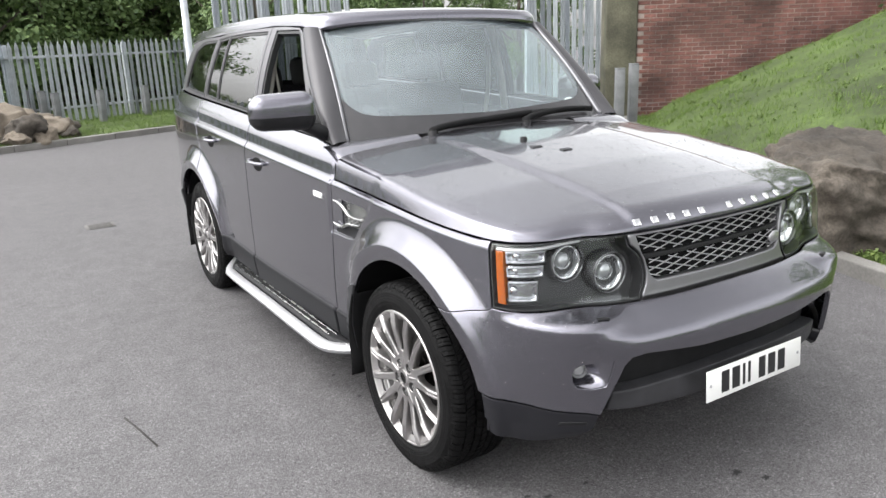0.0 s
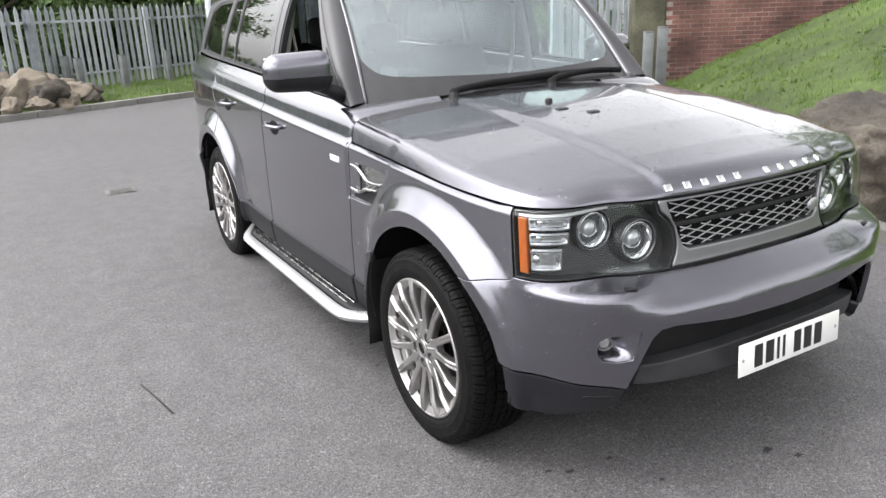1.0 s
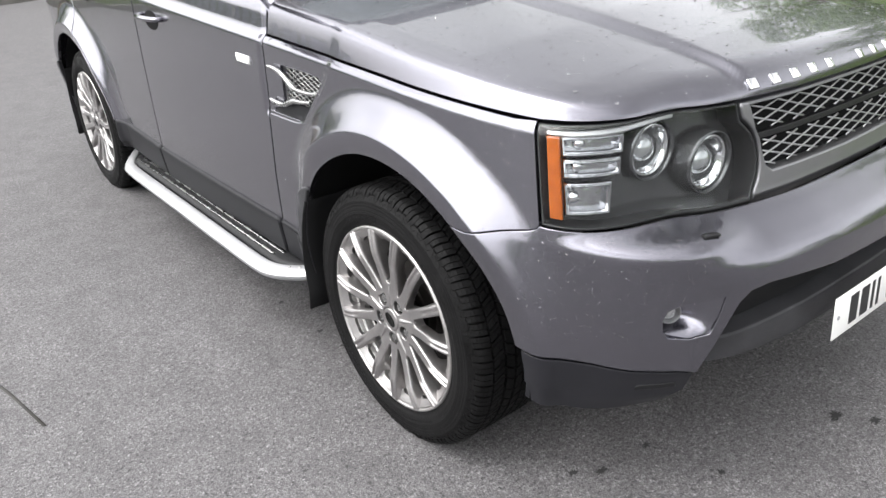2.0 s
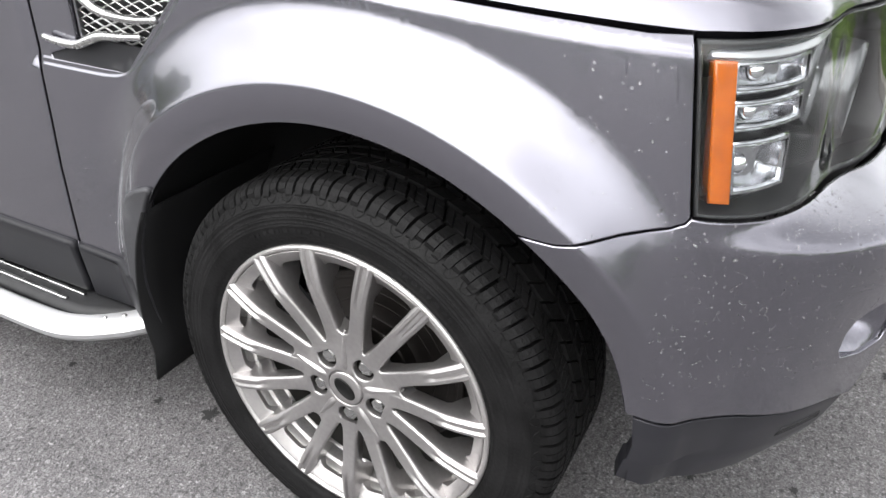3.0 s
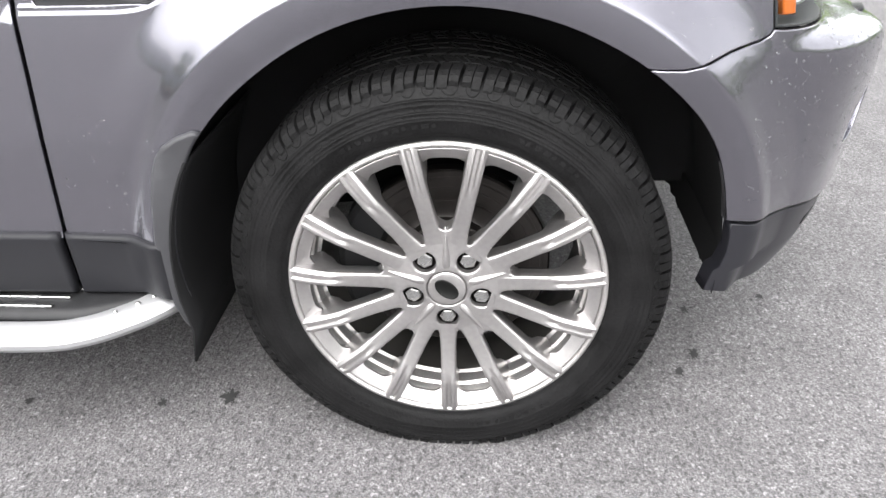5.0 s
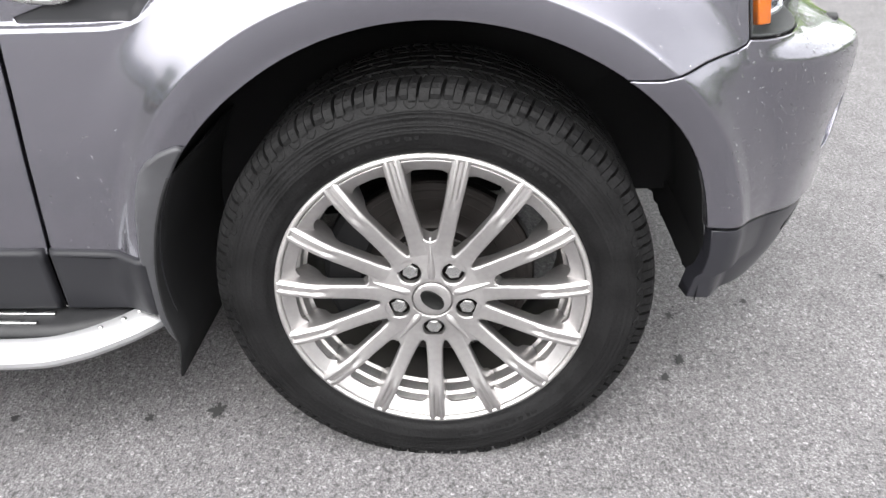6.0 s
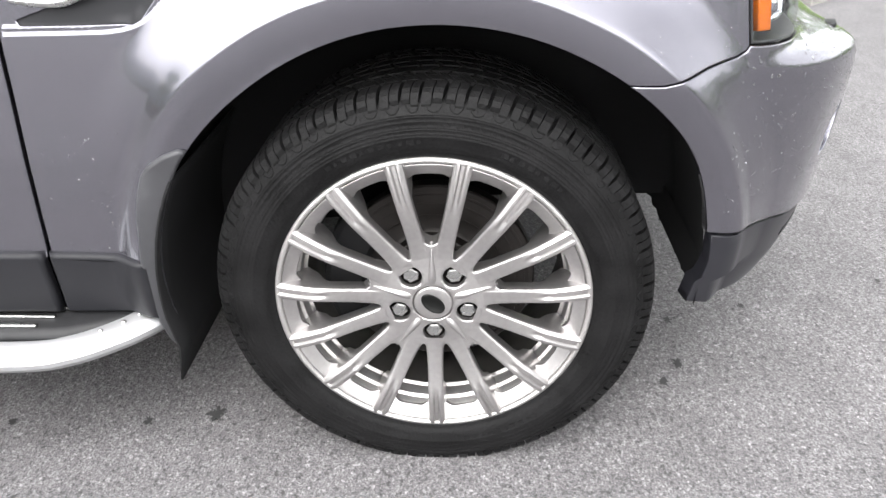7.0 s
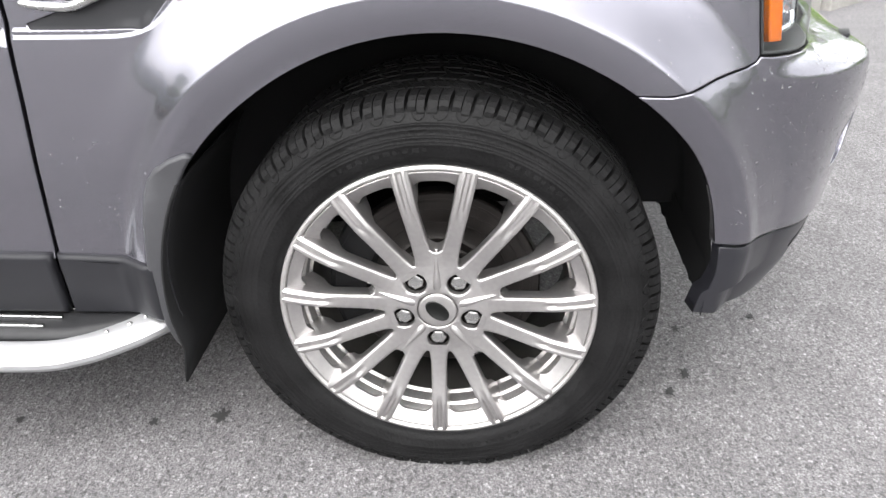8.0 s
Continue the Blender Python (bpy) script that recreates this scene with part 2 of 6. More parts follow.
TWIG = material("dead_twig", (0.035, 0.033, 0.03), 0.9, noise_scale=30, spread=0.3)
ROCK = material("weathered_rock", (0.062, 0.052, 0.042), 0.9, noise_scale=3.2, spread=0.4, fine=0.35, bump=1.0, bump_scale=34, stain=0.45)
SANDROCK = material("tan_sandstone", (0.175, 0.147, 0.1155), 0.9, noise_scale=3.0, spread=0.3, fine=0.2, bump=0.7, bump_scale=25)
GALV = material("galvanised_steel", (0.43, 0.455, 0.485), 0.5, 0.2, noise_scale=6, spread=0.12, fine=0.06, per_piece=0.06)
GALV_DULL = material("dull_galvanised_steel", (0.17, 0.175, 0.18), 0.6, 0.3, noise_scale=6, spread=0.2, fine=0.1)
BRICK = material("red_brick", (0.128, 0.056, 0.045), 0.9, noise_scale=14, spread=0.25, fine=0.15, per_piece=0.3, bump=0.4, bump_scale=60, stain=0.5)
MORTAR = material("sooty_mortar", (0.252, 0.21, 0.189), 0.95, noise_scale=3, spread=0.3, bump=0.4, bump_scale=60, stain=0.55)
OLIVE = material("mossy_concrete", (0.091, 0.0875, 0.0595), 0.9, noise_scale=2.5, spread=0.4, fine=0.2, bump=0.4, bump_scale=30)
CAST = material("cast_iron_cover", (0.13, 0.125, 0.12), 0.6, 0.4, noise_scale=20, spread=0.2)
EYEGLASS = material("dark_lamp_glass", (0.5, 0.51, 0.52), 0.14, 0.7, 1.0, noise_scale=10, spread=0.1)

# ---- mesh helpers ----
TAU = math.tau
from mathutils.geometry import delaunay_2d_cdt


def smooth_step(a, b, x):
    t = np.clip((np.asarray(x, float) - a) / (b - a), 0, 1)
    return t * t * (3 - 2 * t)


def part(name, bm, mat, parent=None, label="", smooth=True, angle=None):
    """Links a bmesh (or a ready mesh) as one mesh object under a thing or a part."""
    if isinstance(bm, bpy.types.Mesh):
        me = bm
    else:
        me = bpy.data.meshes.new(name)
        bm.to_mesh(me)
        bm.free()
        if smooth:
            me.shade_smooth() if angle is None else me.set_sharp_from_angle(angle=radians(angle))
    if not me.materials:
        me.materials.append(mat)
    ob = new(name, me)
    ob.parent = parent
    if label:
        ob["label"] = label
    return ob


def thing(name, label, category, place=(0, 0, 0), group="", kind=""):
    ob = new(name)
    ob.location = place
    return tagged(ob, label, category, group, kind)


def grid(points, wrap_u=False, wrap_v=False, bm=None):
    """A quad sheet from an array rows x columns x 3."""
    bm = bm or bmesh.new()
    r, c = len(points), len(points[0])
    vs = [[bm.verts.new(p) for p in row] for row in points]
    for i in range(r if wrap_u else r - 1):
        for j in range(c if wrap_v else c - 1):
            a, b_, c_, d = vs[i][j], vs[(i + 1) % r][j], vs[(i + 1) % r][(j + 1) % c], vs[i][(j + 1) % c]
            bm.faces.new((a, b_, c_, d))
    return bm


def box(bm, lo, hi, bevel=0.0, m=None):
    """Adds a box, its edges rounded by bevel."""
    d = bmesh.new()
    bmesh.ops.create_cube(d, size=1)
    size, mid = [h - l for l, h in zip(lo, hi)], [(h + l) / 2 for l, h in zip(lo, hi)]
    bmesh.ops.transform(d, matrix=Matrix.LocRotScale(mid, None, size), verts=d.verts)
    if bevel:
        bmesh.ops.bevel(d, geom=d.edges[:], offset=bevel, segments=2, affect="EDGES", profile=0.5)
    if m is not None:
        bmesh.ops.transform(d, matrix=m, verts=d.verts)
    add(bm, d)
    return bm


def add(bm, other):
    me = bpy.data.meshes.new("scratch")
    other.to_mesh(me)
    other.free()
    bm.from_mesh(me)
    bpy.data.meshes.remove(me)
    return bm


def lathe(profile, segments=64, axis="x", closed=False):
    """Turns a profile of (radius, height along the axis) round the axis."""
    pts = []
    for i in range(segments):
        a = TAU * i / segments
        row = []
        for r, h in profile:
            c, s = r * math.cos(a), r * math.sin(a)
            row.append((h, c, s) if axis == "x" else (c, s, h) if axis == "z" else (c, h, s))
        pts.append(row)
    bm = grid(pts, wrap_u=True, wrap_v=closed)
    bmesh.ops.recalc_face_normals(bm, faces=bm.faces)
    return bm


def tube(points, radius, segments=10, radii=None, cap=True, flat=1.0):
    """A round bar along points."""
    pts = [Vector(p) for p in points]
    rows, up = [], None
    for i, p in enumerate(pts):
        d = (pts[min(i + 1, len(pts) - 1)] - pts[max(i - 1, 0)]).normalized()
        if up is None:
            up = Vector((0, 0, 1)) if abs(d.z) < 0.9 else Vector((1, 0, 0))
        a = d.cross(up).normalized()
        b = a.cross(d)
        r = radii[i] if radii else radius
        rows.append([p + a * (r * math.cos(TAU * k / segments)) + b * (r * flat * math.sin(TAU * k / segments)) for k in range(segments)])
    bm = grid(rows, wrap_v=True)
    if cap:
        bm.verts.ensure_lookup_table()
        bm.faces.new(bm.verts[:segments][::-1])
        bm.faces.new(bm.verts[-segments:])
    bmesh.ops.recalc_face_normals(bm, faces=bm.faces)
    return bm


def spline(points, per=8, closed=False):
    """Points on a smooth curve through the given ones."""
    p = [np.array(q, float) for q in points]
    n, out = len(p), []
    for i in range(n if closed else n - 1):
        a, b_, c, d = (p[(i - 1) % n], p[i], p[(i + 1) % n], p[(i + 2) % n]) if closed else (p[max(i - 1, 0)], p[i], p[i + 1], p[min(i + 2, n - 1)])
        for k in range(per):
            t = k / per
            out.append(0.5 * (2 * b_ + (c - a) * t + (2 * a - 5 * b_ + 4 * c - d) * t * t + (3 * b_ - a - 3 * c + d) * t ** 3))
    if not closed:
        out.append(p[-1])
    return out


def inside(poly, x, y):
    px, py = poly[:, 0], poly[:, 1]
    qx, qy = np.roll(px, -1), np.roll(py, -1)
    x, y = np.asarray(x)[:, None], np.asarray(y)[:, None]
    cross = (py > y) != (qy > y)
    xi = (qx - px) * (y - py) / np.where(qy == py, 1e-9, qy - py) + px
    return ((cross & (x < xi)).sum(1) % 2) == 1


def densify(outline, step):
    out, n = [], len(outline)
    for i in range(n):
        a, b_ = np.array(outline[i], float), np.array(outline[(i + 1) % n], float)
        k = max(1, int(math.ceil(np.linalg.norm(b_ - a) / step)))
        out += [a + (b_ - a) * j / k for j in range(k)]
    return np.array(out)


def shrink(outline, gap):
    """Moves a closed outline inwards by gap."""
    p = np.array(outline, float)
    area = np.sum(p[:, 0] * np.roll(p[:, 1], -1) - p[:, 1] * np.roll(p[:, 0], -1))
    sign = 1 if area > 0 else -1
    a, c = p - np.roll(p, 1, 0), np.roll(p, -1, 0) - p
    a /= np.linalg.norm(a, axis=1)[:, None] + 1e-12
    c /= np.linalg.norm(c, axis=1)[:, None] + 1e-12
    na, nc = np.stack([-a[:, 1], a[:, 0]], 1), np.stack([-c[:, 1], c[:, 0]], 1)
    m = na + nc
    m /= np.maximum(np.sum(m * na, 1), 0.4)[:, None]
    return p + sign * gap * m


def panel(name, outline, surf, mat, parent, step=0.022, depth=0.018, holes=(), gap=0.0022, label="", lift=0.0, flip=False, mirror=False, fillet=0.0025, extra=None):
    """A sheet-metal panel: an outline on the surface surf(u, v), finely meshed, with rolled edges turned inwards."""
    def at(q, off=0.0):
        q = np.asarray(q, float)
        e = 0.002
        p = surf(q[:, 0], q[:, 1])
        du, dv = surf(q[:, 0] + e, q[:, 1]) - surf(q[:, 0] - e, q[:, 1]), surf(q[:, 0], q[:, 1] + e) - surf(q[:, 0], q[:, 1] - e)
        nrm = np.cross(du, dv)
        nrm /= np.linalg.norm(nrm, axis=1)[:, None] + 1e-12
        if flip:
            nrm = -nrm
        return p + nrm * (lift + off), nrm
    loops = [densify(shrink(outline, gap), step)] + [densify(shrink(h, -gap), step) for h in holes]
    rim = loops
    face_loops = [shrink(lo, fillet if i == 0 else -fillet) for i, lo in enumerate(rim)]
    outer = face_loops[0]
    x0, y0 = outer.min(0)
    x1, y1 = outer.max(0)
    gx, gy = np.meshgrid(np.arange(x0 + step / 2, x1, step), np.arange(y0 + step / 2, y1, step))
    gx, gy = gx.ravel(), gy.ravel()
    ok = inside(outer, gx, gy)
    for h in face_loops[1:]:
        ok &= ~inside(h, gx, gy)
    gp = np.stack([gx[ok], gy[ok]], 1)
    allb = np.concatenate(face_loops)
    if extra is not None:
        ex = np.array(extra, float)
        ok = inside(outer, ex[:, 0], ex[:, 1])
        for h in face_loops[1:]:
            ok &= ~inside(h, ex[:, 0], ex[:, 1])
        ex = ex[ok]
        ex = ex[np.array([np.linalg.norm(allb - e, axis=1).min() > 0.003 for e in ex])]
        near_ex = np.array([np.linalg.norm(ex - g, axis=1).min() > step * 0.5 for g in gp])
        gp = gp[near_ex]
    else:
        ex = np.zeros((0, 2))
    if len(gp):
        keep = np.ones(len(gp), bool)
        for k in range(0, len(gp), 400):
            d = np.linalg.norm(gp[k:k + 400, None] - allb[None], axis=2).min(1)
            keep[k:k + 400] = d > step * 0.45
        gp = gp[keep]
    verts2, edges, base = [Vector(p) for p in np.concatenate([allb, gp, ex])], [], 0
    for lo in face_loops:
        n = len(lo)
        edges += [(base + i, base + (i + 1) % n) for i in range(n)]
        base += n
    ov, _, of, *_ = delaunay_2d_cdt(verts2, edges, [], 0, 1e-6)
    q = np.array([(v.x, v.y) for v in ov])
    tri = np.array([f for f in of])
    cen = q[tri].mean(1)
    ok = inside(outer, cen[:, 0], cen[:, 1])
    for h in face_loops[1:]:
        ok &= ~inside(h, cen[:, 0], cen[:, 1])
    tri = tri[ok]
    P, N = at(q)
    verts, normals, faces = list(P), list(N), [tuple(t) for t in tri]
    sgn = np.sum(np.cross(P[tri[:, 1]] - P[tri[:, 0]], P[tri[:, 2]] - P[tri[:, 0]]) * N[tri[:, 0]], 1)
    faces = [tuple(t) if s > 0 else tuple(t[::-1]) for t, s in zip(tri, sgn)]
    for i, (fl, lo) in enumerate(zip(face_loops, rim)):
        n = len(lo)
        pa, na = at(fl)
        pb, nb = at(lo, -fillet)
        pc, _ = at(lo, -depth)
        out = pb - pa + na * fillet
        out /= np.linalg.norm(out, axis=1)[:, None] + 1e-12
        rings = [(pa, na), (at((fl + lo * 2) / 3, -fillet * 0.35)[0], na + out), (pb, out), (pc, out)]
        b0 = len(verts)
        for p, nn in rings:
            verts += list(p)
            normals += list(nn / (np.linalg.norm(nn, axis=1)[:, None] + 1e-12))
        for k in range(3):
            for j in range(n):
                f = (b0 + k * n + j, b0 + k * n + (j + 1) % n, b0 + (k + 1) * n + (j + 1) % n, b0 + (k + 1) * n + j)
                a = np.cross(verts[f[1]] - verts[f[0]], verts[f[3]] - verts[f[0]])
                faces.append(f if np.dot(a, normals[f[0]] + normals[f[3]]) > 0 else f[::-1])
    V, N2 = np.array(verts), np.array(normals)
    if mirror:
        V[:, 0] *= -1
        N2[:, 0] *= -1
        faces = [f[::-1] for f in faces]
    me = bpy.data.meshes.new(name)
    me.from_pydata([tuple(v) for v in V], [], [tuple(int(i) for i in f) for f in faces])
    me.shade_smooth()
    me.normals_split_custom_set_from_vertices([tuple(n) for n in N2])
    return part(name, me, mat, parent, label)


def sheet(name, P, mat, parent, label="", thick=0.0, wrap=False, face=None):
    """A smooth quad sheet from an array of points. face: the way its outer side looks."""
    bm = grid(P, wrap_v=wrap)
    if face is not None:
        bm.normal_update()
        if sum((f.normal.dot(Vector(face)) for f in bm.faces)) < 0:
            bmesh.ops.reverse_faces(bm, faces=bm.faces)
    if thick:
        bmesh.ops.recalc_face_normals(bm, faces=bm.faces)
        bmesh.ops.solidify(bm, geom=bm.faces[:], thickness=thick)
    return part(name, bm, mat, parent, label)

# ---- the place: road, kerbs, verge, bank ----
bm = bmesh.new()
for a, b_ in (((-300, -300), (300, 300)),):
    bm.faces.new([bm.verts.new((x, y, 0)) for x, y in ((a[0], a[1]), (b_[0], a[1]), (b_[0], b_[1]), (a[0], b_[1]))])
tagged(part("road", bm, ASPHALT, smooth=False), "worn grey tarmac with pale stone chips and dark spots", "road", kind="structure")

FAR_KERB = [(-26, 2.0), (-14, 7.1), (-1.8, 12.02), (1.47, 13.32), (12, 17.6)]
BANK_KERB = [(9.5, -8.5), (6.6, -5.6), (4.7, -3.9), (3.3, -2.5), (2.5, -1.35), (2.32, -0.7), (2.47, -0.05), (2.78, 0.6), (3.5, 1.7), (5.6, 4.6), (7.9, 7.55)]


def along(line, spacing):
    """Places and headings at even spacing along a polyline."""
    out, carry = [], 0.0
    for (x0, y0), (x1, y1) in zip(line, line[1:]):
        n = math.hypot(x1 - x0, y1 - y0)
        t = carry
        while t < n:
            out.append((x0 + (x1 - x0) * t / n, y0 + (y1 - y0) * t / n, math.atan2(y1 - y0, x1 - x0)))
            t += spacing
        carry = t - n
    return out


def kerb(name, line, height, width, label):
    ob = thing(name, label, "kerb", kind="structure")
    stone = bmesh.new()
    box(stone, (0.004, 0, -0.1), (0.906, width, height), 0.012)
    me = bpy.data.meshes.new("kerb_stone")
    stone.to_mesh(me)
    stone.free()
    for x, y, a in along(line, 0.91):
        s = part("kerb_stone", me, KERB, ob)
        s.matrix_basis = pose(x, y, random.uniform(-0.004, 0.004), 0, 0, math.degrees(a))
    return ob


kerb("kerb_far", FAR_KERB, 0.105, 0.14, "long weathered concrete kerb edging the far verge")
bank_line = [tuple(p) for p in spline(BANK_KERB, 6)]


def offset_line(line, d):
    out = []
    for i, (x, y) in enumerate(line):
        a, c = line[max(i - 1, 0)], line[min(i + 1, len(line) - 1)]
        h = math.atan2(c[1] - a[1], c[0] - a[0])
        out.append((x - d * math.sin(h), y + d * math.cos(h)))
    return out


kerb("kerb_bank", offset_line(bank_line, -0.13), 0.105, 0.13, "weathered concrete kerb at the foot of the grass bank")

bank_far = np.array(bank_line)


def bank_height(x, y):
    """Height of the bank: level behind the kerb, then a steady slope."""
    p = np.array((x, y))
    a, c = bank_far[:-1], bank_far[1:]
    d = c - a
    t = np.clip(((p - a) * d).sum(1) / (d * d).sum(1), 0, 1)
    q = np.linalg.norm(p - (a + d * t[:, None]), axis=1).min()
    lift = 0.415 * max(q - 0.45, 0) + 0.13 * float(smooth_step(0.3, 0.9, q))
    lift = lift if lift < 2.2 else 2.2 + (lift - 2.2) * 0.25
    soft = 0.12 * math.exp(-((q - 0.5) / 0.35) ** 2) * 0.3
    return 0.075 + lift + soft + 0.07 * noise.noise((x * 0.9, y * 0.9, 3.1)) * min(q, 1) + 0.03 * noise.noise((x * 3, y * 3, 7.7)) * min(q, 1)


rows = []
for i, (x, y) in enumerate(bank_line):
    a, c = bank_line[max(i - 1, 0)], bank_line[min(i + 1, len(bank_line) - 1)]
    h = math.atan2(c[1] - a[1], c[0] - a[0])
    h = h + (0.9273 - h) * min(1.0, 0.6)
    rows.append([(x + d * math.sin(h), y - d * math.cos(h)) for d in [0.12 + 22 * (k / 60) ** 1.7 for k in range(61)]])
P = [[(x, y, bank_height(x, y) if k else 0.02) for k, (x, y) in enumerate(r)] for r in rows]
bank = tagged(part("grass_bank", grid(P), SOIL), "steep rough grass bank rising beside the road", "grass bank", kind="structure")
bank_rows = rows

rows = [[(x, y, -0.02), (x - 0.1, y + 0.05, 0.09)] + [(x - 0.43 * d, y + 0.9 * d, 0.1 + 0.02 * noise.noise((x, d, 0))) for d in (0.5, 1.2, 2, 3, 4, 6, 12, 40)]
        for x, y in offset_line(FAR_KERB, 0.13)]
tagged(part("verge", grid(rows), SOIL), "mown grass verge behind the far kerb", "grass verge", kind="structure")


def blades(name, spots, label, tall=0.09):
    """Grass as three-cornered blades, several to a tuft."""
    v, f = [], []
    for x, y, z, s in spots:
        for _ in range(5):
            a, lean = random.uniform(0, TAU), random.uniform(0.2, 0.9) * tall * s
            bx, by = x + random.uniform(-0.04, 0.04), y + random.uniform(-0.04, 0.04)
            w, h = 0.0032 * s, tall * s * random.uniform(0.6, 1.2)
            c, sn = math.cos(a), math.sin(a)
            k = len(v)
            v += [(bx - sn * w, by + c * w, z - 0.01), (bx + sn * w, by - c * w, z - 0.01), (bx + c * lean, by + sn * lean, z + h)]
            f.append((k, k + 1, k + 2))
    me = bpy.data.meshes.new(name)
    me.from_pydata(v, [], f)
    return tagged(part(name, me, GRASS), label, "grass", kind="stuff")


random.seed(11)
spots = []
for _ in range(90000):
    i, k = random.uniform(0, len(bank_rows) - 1.001), 60 * random.random() ** 0.9 * 0.72
    a, b_ = int(i), int(k)
    fi, fk = i - a, k - b_
    q = [np.array(bank_rows[a + m][b_ + n]) for m in (0, 1) for n in (0, 1)]
    p = (q[0] * (1 - fk) + q[1] * fk) * (1 - fi) + (q[2] * (1 - fk) + q[3] * fk) * fi
    x, y = float(p[0]), float(p[1])
    patchy = noise.noise((x * 0.8, y * 0.8, 5))
    if patchy < -0.16 and random.random() < 0.72:
        continue
    spots.append((x, y, bank_height(x, y), random.uniform(0.6, 1.2) * (1 + 0.7 * max(-0.6, noise.noise((x * 1.7, y * 1.7, 9))))))
v, f = [], []
for x, y, z, s in random.sample(spots, 5200):
    if noise.noise((x * 0.8, y * 0.8, 5)) > 0.02:
        continue
    for _ in range(6):
        a, r, up = random.uniform(0, TAU), random.uniform(0.01, 0.05), random.uniform(0.01, 0.05)
        c, sn, w = math.cos(a), math.sin(a), random.uniform(0.006, 0.014)
        k = len(v)
        v += [(x, y, z), (x + c * r * 0.6 - sn * w, y + sn * r * 0.6 + c * w, z + up), (x + c * r * 1.4, y + sn * r * 1.4, z + up * 0.9), (x + c * r * 0.6 + sn * w, y + sn * r * 0.6 - c * w, z + up)]
        f.append((k, k + 1, k + 2, k + 3))
me = bpy.data.meshes.new("weeds")
me.from_pydata(v, [], f)
tagged(part("weeds", me, WEED), "low broad-leaved weeds growing through the bank grass", "weeds", kind="stuff")
blades("bank_grass", spots, "long uneven green grass on the bank", 0.052)
spots = []
for _ in range(16000):
    t, d = random.uniform(-9, 6), 0.12 + 6 * random.random()
    x, y = 0.08 + t * 0.93 - 0.37 * d, 12.72 + t * 0.374 + 0.93 * d
    spots.append((x, y, 0.1, random.uniform(0.6, 1.2)))
blades("verge_grass", spots, "short green grass on the verge", 0.07)


# ---- fences, bollards, wall ----
def pale_mesh(height, width=0.092):
    """A palisade pale: folded steel strip with a three-pointed top."""
    bm = bmesh.new()
    xs, ys = (-0.5, -0.28, 0, 0.28, 0.5), (0.012, 0, 0.012, 0, 0.012)
    rows = []
    for k, z in enumerate((0.0, height - 0.11, height)):
        s = 1 if k < 2 else 0.25
        rows.append([(x * width * s, y, z + (0.035 if k == 2 and i == 2 else 0)) for i, (x, y) in enumerate(zip(xs, ys))])
    grid(rows, bm=bm)
    bmesh.ops.solidify(bm, geom=bm.faces[:], thickness=0.003)
    me = bpy.data.meshes.new("pale")
    bm.to_mesh(me)
    bm.free()
    return me


def palisade(name, a, c, height, z0, label, rise=0.0, pitch=0.155, group=""):
    ob = thing(name, label, "fence", group=group)
    n = math.hypot(c[0] - a[0], c[1] - a[1])
    turn = math.atan2(c[1] - a[1], c[0] - a[0])
    me = pale_mesh(height)
    for i in range(int(n / pitch)):
        d = i * pitch
        p = part("pale", me, GALV, ob)
        p.matrix_basis = pose(a[0] + d * math.cos(turn), a[1] + d * math.sin(turn), z0 + rise * d, random.gauss(0, 0.3), random.gauss(0, 0.5), math.degrees(turn))
    base = pose(a[0], a[1], z0, 0, 0, math.degrees(turn)) @ pose(0, 0, 0, 0, -math.degrees(math.atan(rise)), 0)
    for z in (0.28, height - 0.33):
        bm = bmesh.new()
        box(bm, (0, 0.014, z), (n, 0.06, z + 0.05), 0.004, base)
        part("rail", bm, GALV, ob, smooth=False)
    post = bmesh.new()
    box(post, (-0.05, 0.064, -0.1), (0.05, 0.16, height - 0.05), 0.006)
    pm = bpy.data.meshes.new("post")
    post.to_mesh(pm)
    post.free()
    for i in range(int(n / 2.75) + 1):
        d = i * 2.75
        part("post", pm, GALV, ob).matrix_basis = pose(a[0] + d * math.cos(turn), a[1] + d * math.sin(turn), z0 + rise * d, 0, 0, math.degrees(turn))
    return ob


palisade("palisade_fence", (-24, 6.1), (9.5, 20.6), 1.72, 0.06, "long galvanised steel palisade fence with pointed pales", 0.0012)
palisade("palisade_gate", (1.22, 9.35), (3.38, 8.92), 2.7, 0.02, "tall galvanised palisade gate leaf standing open", pitch=0.125, group="palisade gates")
palisade("palisade_gate", (6.36, 8.32), (7.86, 8.02), 2.7, 0.02, "tall galvanised palisade gate leaf beside the brick wall", pitch=0.125, group="palisade gates")


def bollard(place, height, width, lean):
    ob = thing("bollard", "square galvanised steel bollard standing in the grass", "bollard", group="steel bollards")
    bm = bmesh.new()
    box(bm, (-width / 2, -width / 2, -0.15), (width / 2, width / 2, height), 0.008)
    part("post", bm, GALV_DULL, ob)
    bm = bmesh.new()
    box(bm, (-width / 2 - 0.004, -width / 2 - 0.004, height), (width / 2 + 0.004, width / 2 + 0.004, height + 0.012), 0.003)
    part("cap", bm, GALV_DULL, ob)
    ob.matrix_basis = pose(*place, *lean)
    return ob


